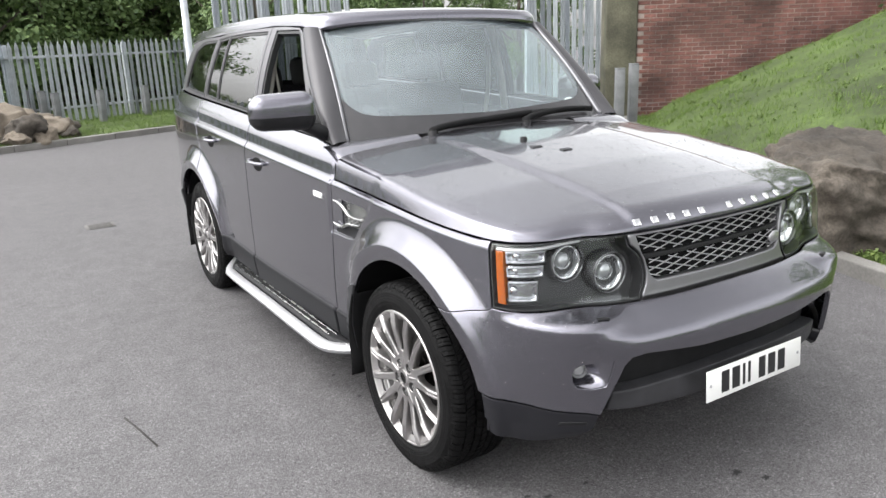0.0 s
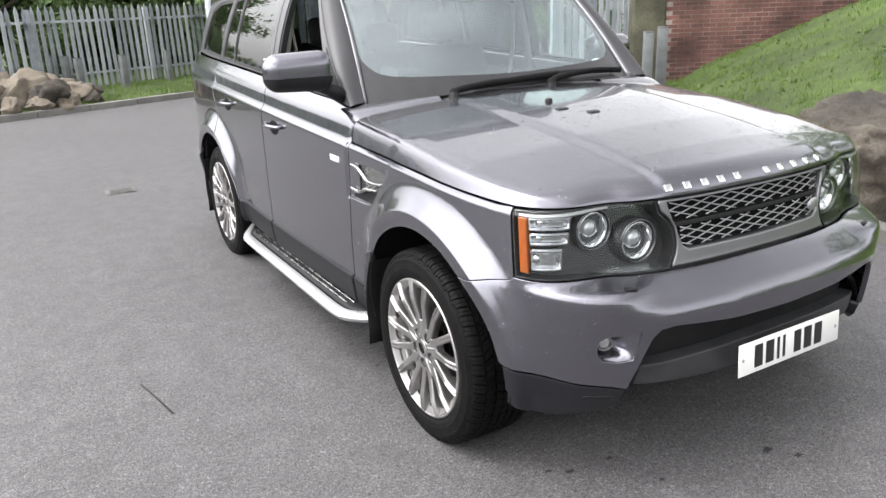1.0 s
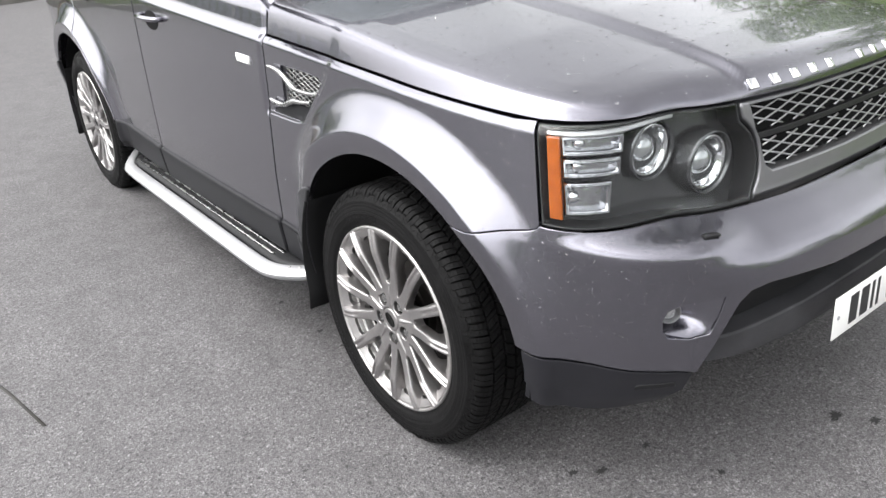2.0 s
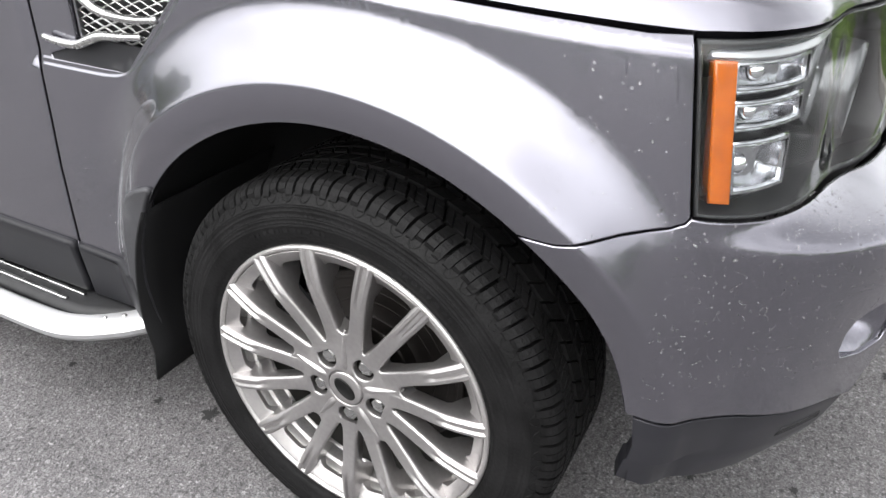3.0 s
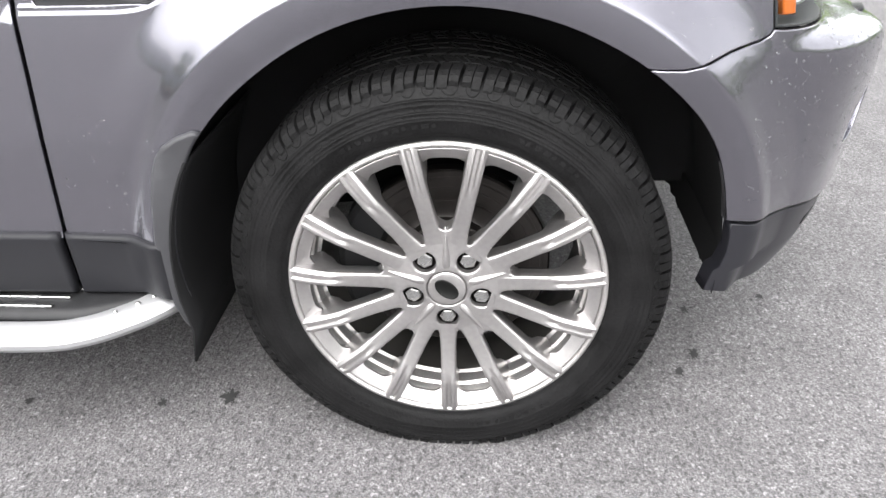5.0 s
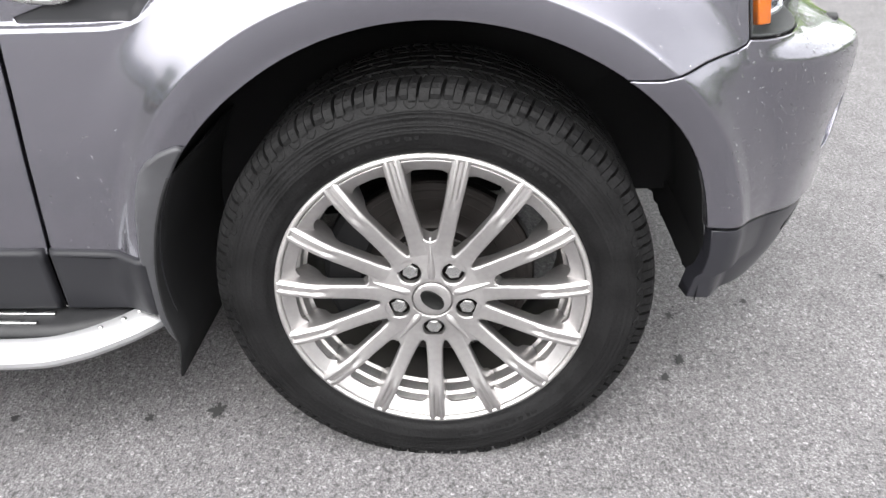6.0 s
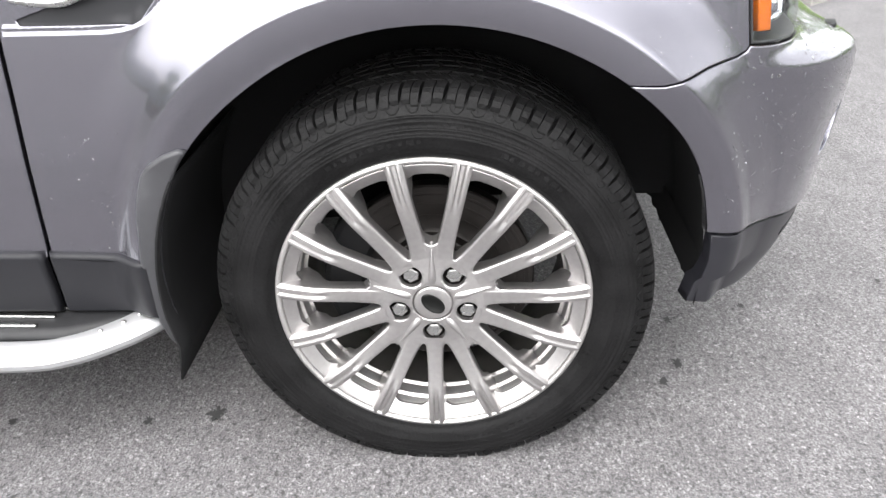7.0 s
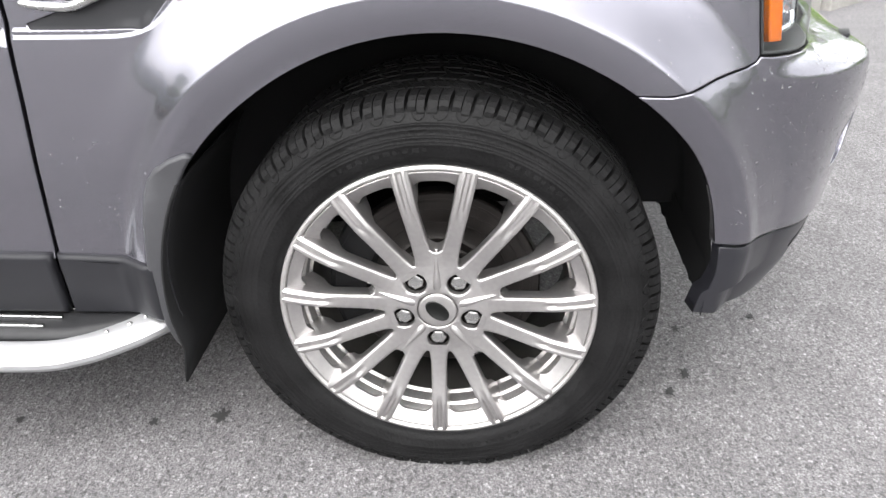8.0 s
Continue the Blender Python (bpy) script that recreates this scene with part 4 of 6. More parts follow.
# wings
def wing(mirror):
    top = [(U0 + y, float(crease(y)) - 0.001) for y in np.linspace(0.615, -0.28, 14)] + [(u, 0.968) for u in (u_y(-0.4), HL_TOP)]
    seam = WING_SEAM
    front = arch_edge(127.4, 3, 40)
    lower = side([(0.475, 0.318), (0.655, 0.318), (0.65, 0.44), (0.625, 0.7), (0.615, 0.82), (0.613, 0.97)])
    vent = side([(0.518, 0.957), (0.40, 0.957), (0.31, 0.952), (0.295, 0.938), (0.406, 0.819), (0.418, 0.813), (0.583, 0.813), (0.586, 0.819), (0.518, 0.841)])
    mouth = side([(0.518, 0.957), (0.40, 0.957), (0.31, 0.952), (0.295, 0.938), (0.386, 0.841), (0.518, 0.841)])
    w = panel("front_wing", top + seam + front + lower, body, PAINT, car, holes=[vent], mirror=mirror, flip=True, gap=0.0008, step=0.013, fillet=0.002, extra=[p for p in crease_points(0) + shoulder_points(-0.45, 0.62) if not -0.02 < vent_distance(p[0] - U0, p[1]) < 0.012] + vent_points())
    flip_x = np.array((-1 if mirror else 1, 1, 1))
    panel("vent_recess", shrink(mouth, -0.002), body, PLASTIC, w, lift=-0.03, depth=0.004, mirror=mirror, flip=True, step=0.03)

    def sloped(u, z):
        """The sill under the vent, leaning inwards as it rises."""
        deep = 0.14 * np.maximum(np.asarray(z, float) - 0.812, 0)
        return body(u, z) + np.stack([deep, 0 * deep, 0 * deep], -1)
    panel("vent_sill", side([(0.590, 0.808), (0.590, 0.855), (0.37, 0.855), (0.408, 0.808)]), sloped, PAINT_LOW, w, lift=-0.002, depth=0.004, mirror=mirror, flip=True, step=0.012, gap=0)
    panel("vent_frame", shrink(mouth, -0.001), body, SATIN_GREY, w, lift=-0.008, depth=0.02, holes=[shrink(mouth, 0.007)], mirror=mirror, flip=True, step=0.02)
    lattice("vent_mesh", lambda u, z: body(np.array([u]), np.array([z]))[0] * flip_x + np.array((0.013 if not mirror else -0.013, 0, 0)), shrink(mouth, 0.002), 0.036, 0.0072, 0.0018, w, STEEL)
    fins = [[(0.575, 0.949), (0.55, 0.9475), (0.515, 0.942), (0.48, 0.925), (0.452, 0.908), (0.42, 0.901), (0.37, 0.900), (0.325, 0.905)],
            [(0.582, 0.851), (0.55, 0.846), (0.51, 0.8455), (0.478, 0.857), (0.45, 0.866), (0.41, 0.869), (0.365, 0.874)]]
    for fin in fins:
        line = spline(fin, 6)
        pts = [(body(np.array([U0 + y]), np.array([z]))[0] + np.array((-0.011 + 0.01 * i / len(line), 0, 0))) * flip_x for i, (y, z) in enumerate(line)]
        part("vent_fin", tube(pts, 0.009, 10, radii=[0.0042 + 0.0035 * math.sin(math.pi * (0.1 + 0.8 * i / len(pts))) for i in range(len(pts))]), STEEL, w)
    trim = side([(0.478, 0.3), (0.665, 0.3), (0.655, 0.436), (0.468, 0.428)])
    panel("lower_trim", trim, body, PAINT_LOW, w, lift=0.010, fillet=0.009, mirror=mirror, flip=True)
    return w


def lattice(name, place, outline, pitch, row, thick, parent, mat=None):
    """Wire mesh of zigzag strands, cut to an outline."""
    o = np.array(outline)
    lo, hi = o.min(0), o.max(0)
    bm = bmesh.new()
    k, z = 0, lo[1]
    while z < hi[1] + row:
        run, step = [], pitch / 4
        for i in range(int((hi[0] - lo[0]) / step) + 2):
            u = lo[0] + i * step
            zz = z + (row * 0.5) * (1 if (i // 2 + k) % 2 else -1) * (1 if i % 2 == 0 else 0) * 0.98
            q = (u, zz)
            if inside(o, [u], [zz])[0]:
                run.append(q)
            else:
                if len(run) > 1:
                    add(bm, tube([place(*p) for p in run], thick, 5))
                run = []
        if len(run) > 1:
            add(bm, tube([place(*p) for p in run], thick, 5))
        z += row
        k += 1
    return part(name, bm, mat or SATIN, parent)


for mir in (False, True):
    wing(mir)

# bumper: one skin across the nose, notched by the lower intake
NOSE_SEAM = [(0, 0.742), (u_x(0.3), 0.742), (u_x(0.44), 0.743), (u_x(0.55), 0.744), (u_x(0.65), 0.7455), (HL_OUT - 0.1, 0.749), (HL_OUT - 0.02, 0.7545)]
half = NOSE_SEAM + WING_SEAM
half += arch_edge(127.4, 166, 14)
half += [(u_y(-0.5), 0.455), (u_y(-0.58), 0.44), (u_x(0.75), 0.425), (u_x(0.665), 0.415), (u_x(0.62), 0.405), (u_x(0.585), 0.5), (u_x(0.555), 0.58), (u_x(0.53), 0.605), (u_x(0.48), 0.612), (u_x(0.25), 0.592), (0, 0.585)]
outline = half + [(-u, z) for u, z in half[::-1][1:-1]]
fog = [(u_x(0.704), 0.56), (u_x(0.698), 0.578), (u_x(0.68), 0.59), (u_x(0.64), 0.597), (u_x(0.59), 0.602), (u_x(0.598), 0.55), (u_x(0.61), 0.512), (u_x(0.65), 0.503), (u_x(0.692), 0.511), (u_x(0.702), 0.53)]
bumper = panel("front_bumper", outline, body, PAINT, car, holes=[fog, [(-u, z) for u, z in fog]], flip=True, gap=0.0008, step=0.014, lift=0.0012,
               extra=[(s * u, z) for s in (1, -1) for u, z in crease_points(0)] + [(u, z) for z in (0.645, 0.655, 0.663, 0.67, 0.678, 0.685, 0.692, 0.7, 0.708, 0.715, 0.721, 0.726, 0.731, 0.736, 0.741, 0.746) for u in np.arange(-HL_OUT, HL_OUT, 0.02)])
for s in (1, -1):
    def pocket(u, z):
        deep = 0.05 * smooth_step(0.5, 0.543, z) * smooth_step(u_x(0.59), u_x(0.665), np.abs(u))
        return body(u, z) + np.stack([0.5 * s * deep, 0.87 * deep, 0 * deep], -1)
    panel("fog_recess", [(s * u, z) for u, z in shrink(fog, -0.004)], pocket, PAINT, bumper, lift=-0.003, depth=0.004, flip=True, step=0.012)
    c = body(np.array([s * u_x(0.683)]), np.array([0.558]))[0]
    m = Matrix.Translation(c) @ pose(0, 0, 0, 0, 0, s * -30) @ pose(0, 0.028, 0) @ Matrix.Scale(0.85, 4)
    lamp = lathe([(0.030, 0.0), (0.030, 0.03), (0.023, 0.03), (0.025, -0.002), (0.028, -0.004), (0.030, 0)], 24, "y")
    bmesh.ops.transform(lamp, matrix=m, verts=lamp.verts)
    ring = part("fog_lamp", lamp, DARK_SATIN, bumper, "round fog lamp with chrome ring")
    b = lathe([(0.0, 0.002), (0.012, 0.003), (0.02, 0.006), (0.025, 0.01)], 20, "y")
    bmesh.ops.transform(b, matrix=m, verts=b.verts)
    part("lens", b, EYEGLASS, ring)
    wa = body(np.array([s * u_x(0.61)]), np.array([0.724]))[0]
    bm = bmesh.new()
    box(bm, (-0.02, -0.01, -0.004), (0.02, 0.011, 0.003), 0.0025, Matrix.Translation((wa[0], wa[1] + 0.004, 0.7265)) @ pose(0, 0, 0, -8, 0, s * -20))
    part("washer_cap", bm, PLASTIC, bumper)
    low = [(u_y(-0.447), 0.458), (u_y(-0.5), 0.45), (u_y(-0.58), 0.435), (u_x(0.75), 0.42), (u_x(0.665), 0.41), (u_x(0.622), 0.40), (u_x(0.635), 0.345), (u_x(0.68), 0.31), (u_x(0.78), 0.29), (u_y(-0.58), 0.285), (u_y(-0.5), 0.29), (u_y(-0.442), 0.306), (u_y(-0.449), 0.35), (u_y(-0.4525), 0.4)]
    panel("lower_valance", [(s * u, z) for u, z in low], body, VALANCE, bumper, lift=-0.004, flip=True, depth=0.03)
    slot = [(u_x(0.74), 0.362), (u_x(0.655), 0.362), (u_x(0.66), 0.378), (u_x(0.735), 0.378)]
    panel("valance_slot", [(s * u, z) for u, z in slot], body, PLASTIC, bumper, lift=-0.002, flip=True, depth=0.004, gap=0)
back = [(u_x(0.62), 0.33), (u_x(0.62), 0.62), (-u_x(0.62), 0.62), (-u_x(0.62), 0.33)]
panel("intake_back", back, body, PLASTIC, bumper, lift=-0.09, flip=True, step=0.05)
bar = [(u_x(0.6), 0.385), (u_x(0.575), 0.465), (u_x(0.3), 0.475), (0, 0.478), (-u_x(0.3), 0.475), (-u_x(0.575), 0.465), (-u_x(0.6), 0.385), (-u_x(0.3), 0.365), (0, 0.36), (u_x(0.3), 0.365)]
panel("intake_bar", bar, body, GREY_PLASTIC, bumper, lift=-0.04, flip=True, depth=0.06, fillet=0.008)

# number plate with plain bars
plate = bmesh.new()
box(plate, (-0.26, -0.0035, -0.0555), (0.26, 0, 0.0555), 0.0015)
tilt = pose(0.02, -0.838, 0.44, -4)
bmesh.ops.transform(plate, matrix=tilt, verts=plate.verts)
plate = part("number_plate", plate, WHITE, car, "white front number plate with plain black bars")
x = -0.185
for w in (0.040, 0.040, 0.013, 0.013, 0, 0.036, 0.040, 0.040):
    if w:
        bm = bmesh.new()
        box(bm, (x, -0.0045, -0.0385), (x + w, -0.0036, 0.0385), 0.0, tilt)
        part("bar", bm, INK, plate, smooth=False)
    x += (w + 0.016) if w else 0.03
for sx in (-0.24, 0.24):
    bm = lathe([(0.0, -0.006), (0.005, -0.0055), (0.006, -0.0035)], 10, "y")
    bmesh.ops.transform(bm, matrix=tilt @ Matrix.Translation((sx, 0, 0)), verts=bm.verts)
    part("screw", bm, SATIN, plate)

# grille
lobe = [(u_x(0.408), 0.7445), (u_x(0.397), 0.76), (u_x(0.384), 0.785), (u_x(0.379), 0.815), (u_x(0.381), 0.842), (u_x(0.389), 0.871), (u_x(0.405), 0.896), (u_x(0.426), 0.914), (u_x(0.44), 0.924), (u_x(0.446), 0.945), (u_x(0.449), 0.961)]
surround = [(-u, z) for u, z in lobe[::-1]] + [(-u_x(0.3), 0.7445), (0, 0.7445), (u_x(0.3), 0.7445)] + lobe + [(u_x(0.2), 0.961), (0, 0.961), (-u_x(0.2), 0.961)]
hole = [(-u_x(0.408), 0.948), (-u_x(0.39), 0.9), (-u_x(0.352), 0.812), (-u_x(0.33), 0.797), (0, 0.792), (u_x(0.33), 0.797), (u_x(0.352), 0.812), (u_x(0.39), 0.9), (u_x(0.408), 0.948), (0, 0.948)]
grille = panel("grille", surround, body, DARK_SATIN, car, holes=[hole], flip=True, depth=0.04, fillet=0.006, label="satin silver grille surround with wire mesh")
panel("grille_back", shrink(hole, -0.003), body, VOID, grille, lift=-0.04, flip=True, step=0.05, depth=0.004)
bar = [(-u_x(0.39), 0.885), (-u_x(0.382), 0.866), (0, 0.866), (u_x(0.382), 0.866), (u_x(0.39), 0.885), (0, 0.885)]
panel("grille_bar", bar, body, PLASTIC, grille, lift=-0.012, flip=True, depth=0.02)


def nose_at(depth):
    def put(u, z):
        p = body(np.array([u]), np.array([z]))[0]
        return p + np.array((0, depth, 0))
    return put


for lo, hi in ((0.80, 0.864), (0.888, 0.945)):
    w, w2 = (0.35, 0.377) if lo < 0.85 else (0.388, 0.404)
    lattice("grille_mesh", nose_at(0.014), [(-u_x(w), lo), (u_x(w), lo), (u_x(w2), hi), (-u_x(w2), hi)], 0.094, 0.0125, 0.0023, grille)
bm = lathe([(0.0, -0.008), (0.02, -0.007), (0.029, -0.004), (0.031, 0.0)], 28, "y")
c = nose_at(0)(-u_x(0.33), 0.838)
bmesh.ops.transform(bm, matrix=Matrix.Translation(c) @ pose(0, 0, 0, 0, 0, 9) @ Matrix.Diagonal((1.25, 1, 0.72, 1)), verts=bm.verts)
part("badge", bm, SATIN, grille, "plain oval silver badge")


# headlights
def headlight(s):
    rim = [(HL_OUT - 0.002, 0.7575), (HL_TOP - 0.003, 0.966), (u_x(0.7), 0.9655), (u_x(0.456), 0.962), (u_x(0.452), 0.944), (u_x(0.446), 0.922), (u_x(0.43), 0.91), (u_x(0.41), 0.893), (u_x(0.395), 0.87), (u_x(0.387), 0.842), (u_x(0.385), 0.815), (u_x(0.39), 0.785), (u_x(0.403), 0.76), (u_x(0.413), 0.7445)] + [(u, z + 0.0012) for u, z in NOSE_SEAM[2:]]
    o = [(s * u, z) for u, z in rim]
    lens = panel("headlight", o, body, LENS, car, flip=True, depth=0.006, gap=0.002, label="clear headlight lens over twin round lamps", lift=0.0)
    lens.visible_shadow = False
    panel("housing", o, body, HOUSING, lens, lift=-0.06, flip=True, depth=0.004, gap=0.003, step=0.03)
    panel("rim_seal", o, body, SEAL, lens, lift=-0.003, flip=True, depth=0.06, gap=0.0005, holes=[shrink(o, 0.0065)], step=0.02)
    a = [(HL_OUT - 0.018, 0.774), (HL_OUT + 0.004, 0.943), (HL_OUT - 0.026, 0.943), (HL_OUT - 0.048, 0.771)]
    if s > 0:
        panel("indicator", [(s * u, z) for u, z in a], body, AMBER, lens, lift=-0.006, flip=True, depth=0.03, gap=0, label="amber side indicator strip", fillet=0.004)
    strip = [(HL_OUT + 0.006, 0.949), (HL_OUT + 0.008, 0.961), (u_x(0.66), 0.9605), (u_x(0.66), 0.951)]
    panel("top_trim", [(s * u, z) for u, z in strip], body, SATIN, lens, lift=-0.012, flip=True, depth=0.02, gap=0, fillet=0.003)
    for lo, hi, w in ((0.9, 0.944, 0.125), (0.855, 0.896, 0.12), (0.776, 0.847, 0.1)):
        r = [(HL_OUT - 0.052 + (lo - 0.77) * 0.15, lo), (HL_OUT - 0.052 + (hi - 0.77) * 0.15, hi), (HL_OUT - w - 0.055, hi), (HL_OUT - w - 0.055, lo)]
        box_ = [(s * u, z) for u, z in r]
        panel("reflector", box_, body, BULB, lens, lift=-0.02, flip=True, depth=0.03, gap=0, holes=[shrink(box_, 0.012)], fillet=0.008)
        panel("reflector_back", box_, body, BULB, lens, lift=-0.042, flip=True, depth=0.003, gap=0.002, step=0.02)
        c = body(np.array([s * (HL_OUT - 0.055 - w * 0.18)]), np.array([(lo + hi) / 2]))[0]
        bm = bmesh.new()
        bmesh.ops.create_icosphere(bm, subdivisions=2, radius=min(hi - lo, 0.05) * 0.3)
        bmesh.ops.transform(bm, matrix=Matrix.Translation(c + np.array((s * 0.02, 0.03, 0))), verts=bm.verts)
        part("bulb", bm, CHROME, lens)
    for x, z, r in ((0.695, 0.882, 0.061), (0.512, 0.834, 0.066)):
        c = body(np.array([s * u_x(x)]), np.array([z]))[0]
        m = Matrix.Translation(c) @ pose(0, 0, 0, 0, 0, s * -3) @ pose(0, 0.05, 0)
        ring = lathe([(r * 0.44, 0.03), (r * 0.6, 0.02), (r * 0.74, 0.002), (r * 0.8, -0.010), (r * 0.86, -0.016), (r * 0.93, -0.015), (r * 0.98, -0.006), (r, 0.03)], 40, "y")
        bmesh.ops.transform(ring, matrix=m, verts=ring.verts)
        lamp = part("lamp", ring, LAMP_RING, lens, "round projector lamp in a chrome ring")
        eye = lathe([(0.0, -0.026)] + [(r * 0.5 * math.sin(a), -0.026 + 0.026 * (1 - math.cos(a))) for a in np.linspace(0.15, 1.5, 8)], 28, "y")
        bmesh.ops.transform(eye, matrix=m @ pose(0, 0.012, 0), verts=eye.verts)
        part("lamp_eye", eye, EYEGLASS, lamp)
        shroud = lathe([(r * 1.0, 0.05), (r * 1.0, -0.012), (r * 1.02, -0.022), (r * 1.06, -0.024), (r * 1.1, -0.016), (r * 1.16, 0.05)], 40, "y")
        bmesh.ops.transform(shroud, matrix=m, verts=shroud.verts)
        part("lamp_shroud", shroud, HOUSING, lamp)
        for k in range(8):
            a = TAU * k / 8
            bm = bmesh.new()
            bmesh.ops.create_icosphere(bm, subdivisions=1, radius=0.0022)
            bmesh.ops.transform(bm, matrix=m @ Matrix.Translation((r * 0.82 * math.cos(a), -0.016, r * 0.82 * math.sin(a))), verts=bm.verts)
            part("ring_light", bm, CHROME, lamp)
    return lens


LAMP_RING = material("smooth_lamp_reflector", (0.8, 0.8, 0.81), 0.12, 1.0, noise_scale=20, spread=0.05)
HOUSING = material("smoked_silver_housing", (0.11, 0.111, 0.115), 0.24, 0.7, 0.5, noise_scale=8, spread=0.1)
for s in (1, -1):
    headlight(s)


# bonnet and roof: domed sheets rolled down to their edge
ROLL_Q = np.arange(0, 0.2, 0.001)
ROLL = np.interp(ROLL_Q, [0, 0.004, 0.013, 0.018, 0.028, 0.045, 0.09], [0, 0.24, 0.74, 0.86, 0.93, 0.97, 1.0])
ROLL = np.convolve(np.pad(ROLL, 12, mode="edge"), np.exp(-0.5 * (np.arange(-12, 13) / 2.6) ** 2) / np.exp(-0.5 * (np.arange(-12, 13) / 2.6) ** 2).sum(), mode="valid")


def dome(name, edge, top, radius, spine, mat, parent, columns=44, label="", square=None):
    """edge: points round the open rim; top(x, y): crown height; spine: (y front, y rear) on the centre line; square(y): how upright the flank is."""
    e = np.array(edge)
    seg_a, seg_b = e[:-1, :2], e[1:, :2]

    def inset(p):
        d = seg_b - seg_a
        t = np.clip(((p - seg_a) * d).sum(1) / (d * d).sum(1), 0, 1)
        return np.linalg.norm(p - (seg_a + d * t[:, None]), axis=1).min()
    rows = []
    for i, b_ in enumerate(e):
        c = np.array((0.0, min(max(b_[1], spine[0]), spine[1])))
        row = []
        for k in range(columns + 1):
            t = k / columns
            t = 0.25 * t + 0.75 * t ** 2.6
            p = b_[:2] + (c - b_[:2]) * t
            q = inset(p) if k else 0.0
            zt = top(p[0], p[1])
            h = zt - b_[2]
            reach = radius(p[1])
            f = max(0.0, 1 - q / reach)
            rise = math.sqrt(max(0.0, 1 - f ** 2.2)) if q < reach else 1.0
            if square and k:
                w = square(p[1])
                rise = rise * (1 - w) + w * float(np.interp(q, ROLL_Q, ROLL))
            row.append((p[0], p[1], zt - h * (1 - rise)))
        rows.append(row)
    bm = grid(rows)
    bmesh.ops.remove_doubles(bm, verts=bm.verts, dist=0.0004)
    rim = [bm.verts.new((p[0] * 0.985, p[1] + 0.012 * (1 if p[1] < -0.3 and abs(p[0]) < 0.8 else 0), p[2] - 0.012)) for p in e]
    bm.verts.ensure_lookup_table()
    bmesh.ops.recalc_face_normals(bm, faces=bm.faces)
    if sum(f.normal.z for f in bm.faces) < 0:
        bmesh.ops.reverse_faces(bm, faces=bm.faces)
    near = {tuple(round(c, 5) for c in v.co): v for v in bm.verts}
    for i in range(len(e) - 1):
        a, b_ = near.get(tuple(round(c, 5) for c in Vector(e[i]))), near.get(tuple(round(c, 5) for c in Vector(e[i + 1])))
        if a and b_:
            try:
                bm.faces.new((a, b_, rim[i + 1], rim[i]))
            except ValueError:
                pass
    return part(name, bm, mat, parent, label, angle=50)


def bonnet_top(x, y):
    zc = float(np.interp(y, [-0.75, -0.6, -0.45, -0.2, 0.2, 0.75], [0.985, 1.022, 1.054, 1.096, 1.146, 1.19]))
    a = abs(x)
    k = 0.375 + 0.03 * max(y + 0.4, 0)
    lift = 0.012 * (1 - float(smooth_step(k, k + 0.03, a)))
    return zc + lift - 0.05 * (a / 0.85) ** 2.2


edge = []
for u in np.concatenate([np.linspace(U0 + 0.61, HL_OUT, 50), np.linspace(HL_OUT, 0, 50)[1:]]):
    py = float(np.interp(u, TU, TY))
    z = float(crease(py)) + LIP if u > HL_OUT else 0.9705 + (0.9655 - 0.9705) * (1 - u / HL_OUT)
    p = body(np.array([u]), np.array([z]))[0]
    edge.append(p)
edge_b = (abs(edge[0][0]), 0.605, edge[0][2])
edge = edge + [p * np.array((-1, 1, 1)) for p in edge[::-1][1:]]
bonnet = dome("bonnet", edge, bonnet_top, lambda y: 0.09 - 0.005 * float(smooth_step(-0.6, -0.3, y)), (-0.38, 0.6), PAINT, car, columns=58, square=lambda y: float(smooth_step(-0.6, -0.47, y)), label="metallic grey clamshell bonnet with rain spots")
for k in range(11):
    if k == 5:
        continue
    x = -0.375 + k * 0.0735
    w = 0.027
    bm = bmesh.new()
    uu = u_x(abs(x))
    yy = float(body(np.array([uu]), np.array([0.965]))[0][1]) + 0.026
    z = bonnet_top(x, yy)
    box(bm, (-w / 2, -0.003, -0.0125), (w / 2, 0.003, 0.0125), 0.002, Matrix.Translation((x, yy - 0.014, 0.992)) @ pose(0, 0, 0, -38, 0, x * 22))
    part("letter_block", bm, CHROME, bonnet, "plain silver block in a row along the bonnet edge")
for x, y in ((-0.187, 0.123), (-0.105, 0.029)):
    bm = bmesh.new()
    box(bm, (-0.026, -0.014, -0.006), (0.026, 0.014, 0.005), 0.004, Matrix.Translation((x, y, bonnet_top(x, y))) @ pose(0, 0, 0, 6))
    part("washer_jet", bm, GREY_PLASTIC, bonnet)
bm = lathe([(0.0, 0.016), (0.010, 0.015), (0.015, 0.010), (0.016, -0.006)], 18, "z")
bmesh.ops.transform(bm, matrix=Matrix.Translation((-0.157, 0.244, bonnet_top(-0.157, 0.244))), verts=bm.verts)
part("bonnet_stop", bm, PLASTIC, bonnet)


# doors and rear quarters
def belt(y):
    return float(crease(y)) + 0.138


SEAM_F = [(0.617, 0.95), (0.619, 0.82), (0.629, 0.7), (0.654, 0.44)]
D1, D2 = 1.695, 2.70


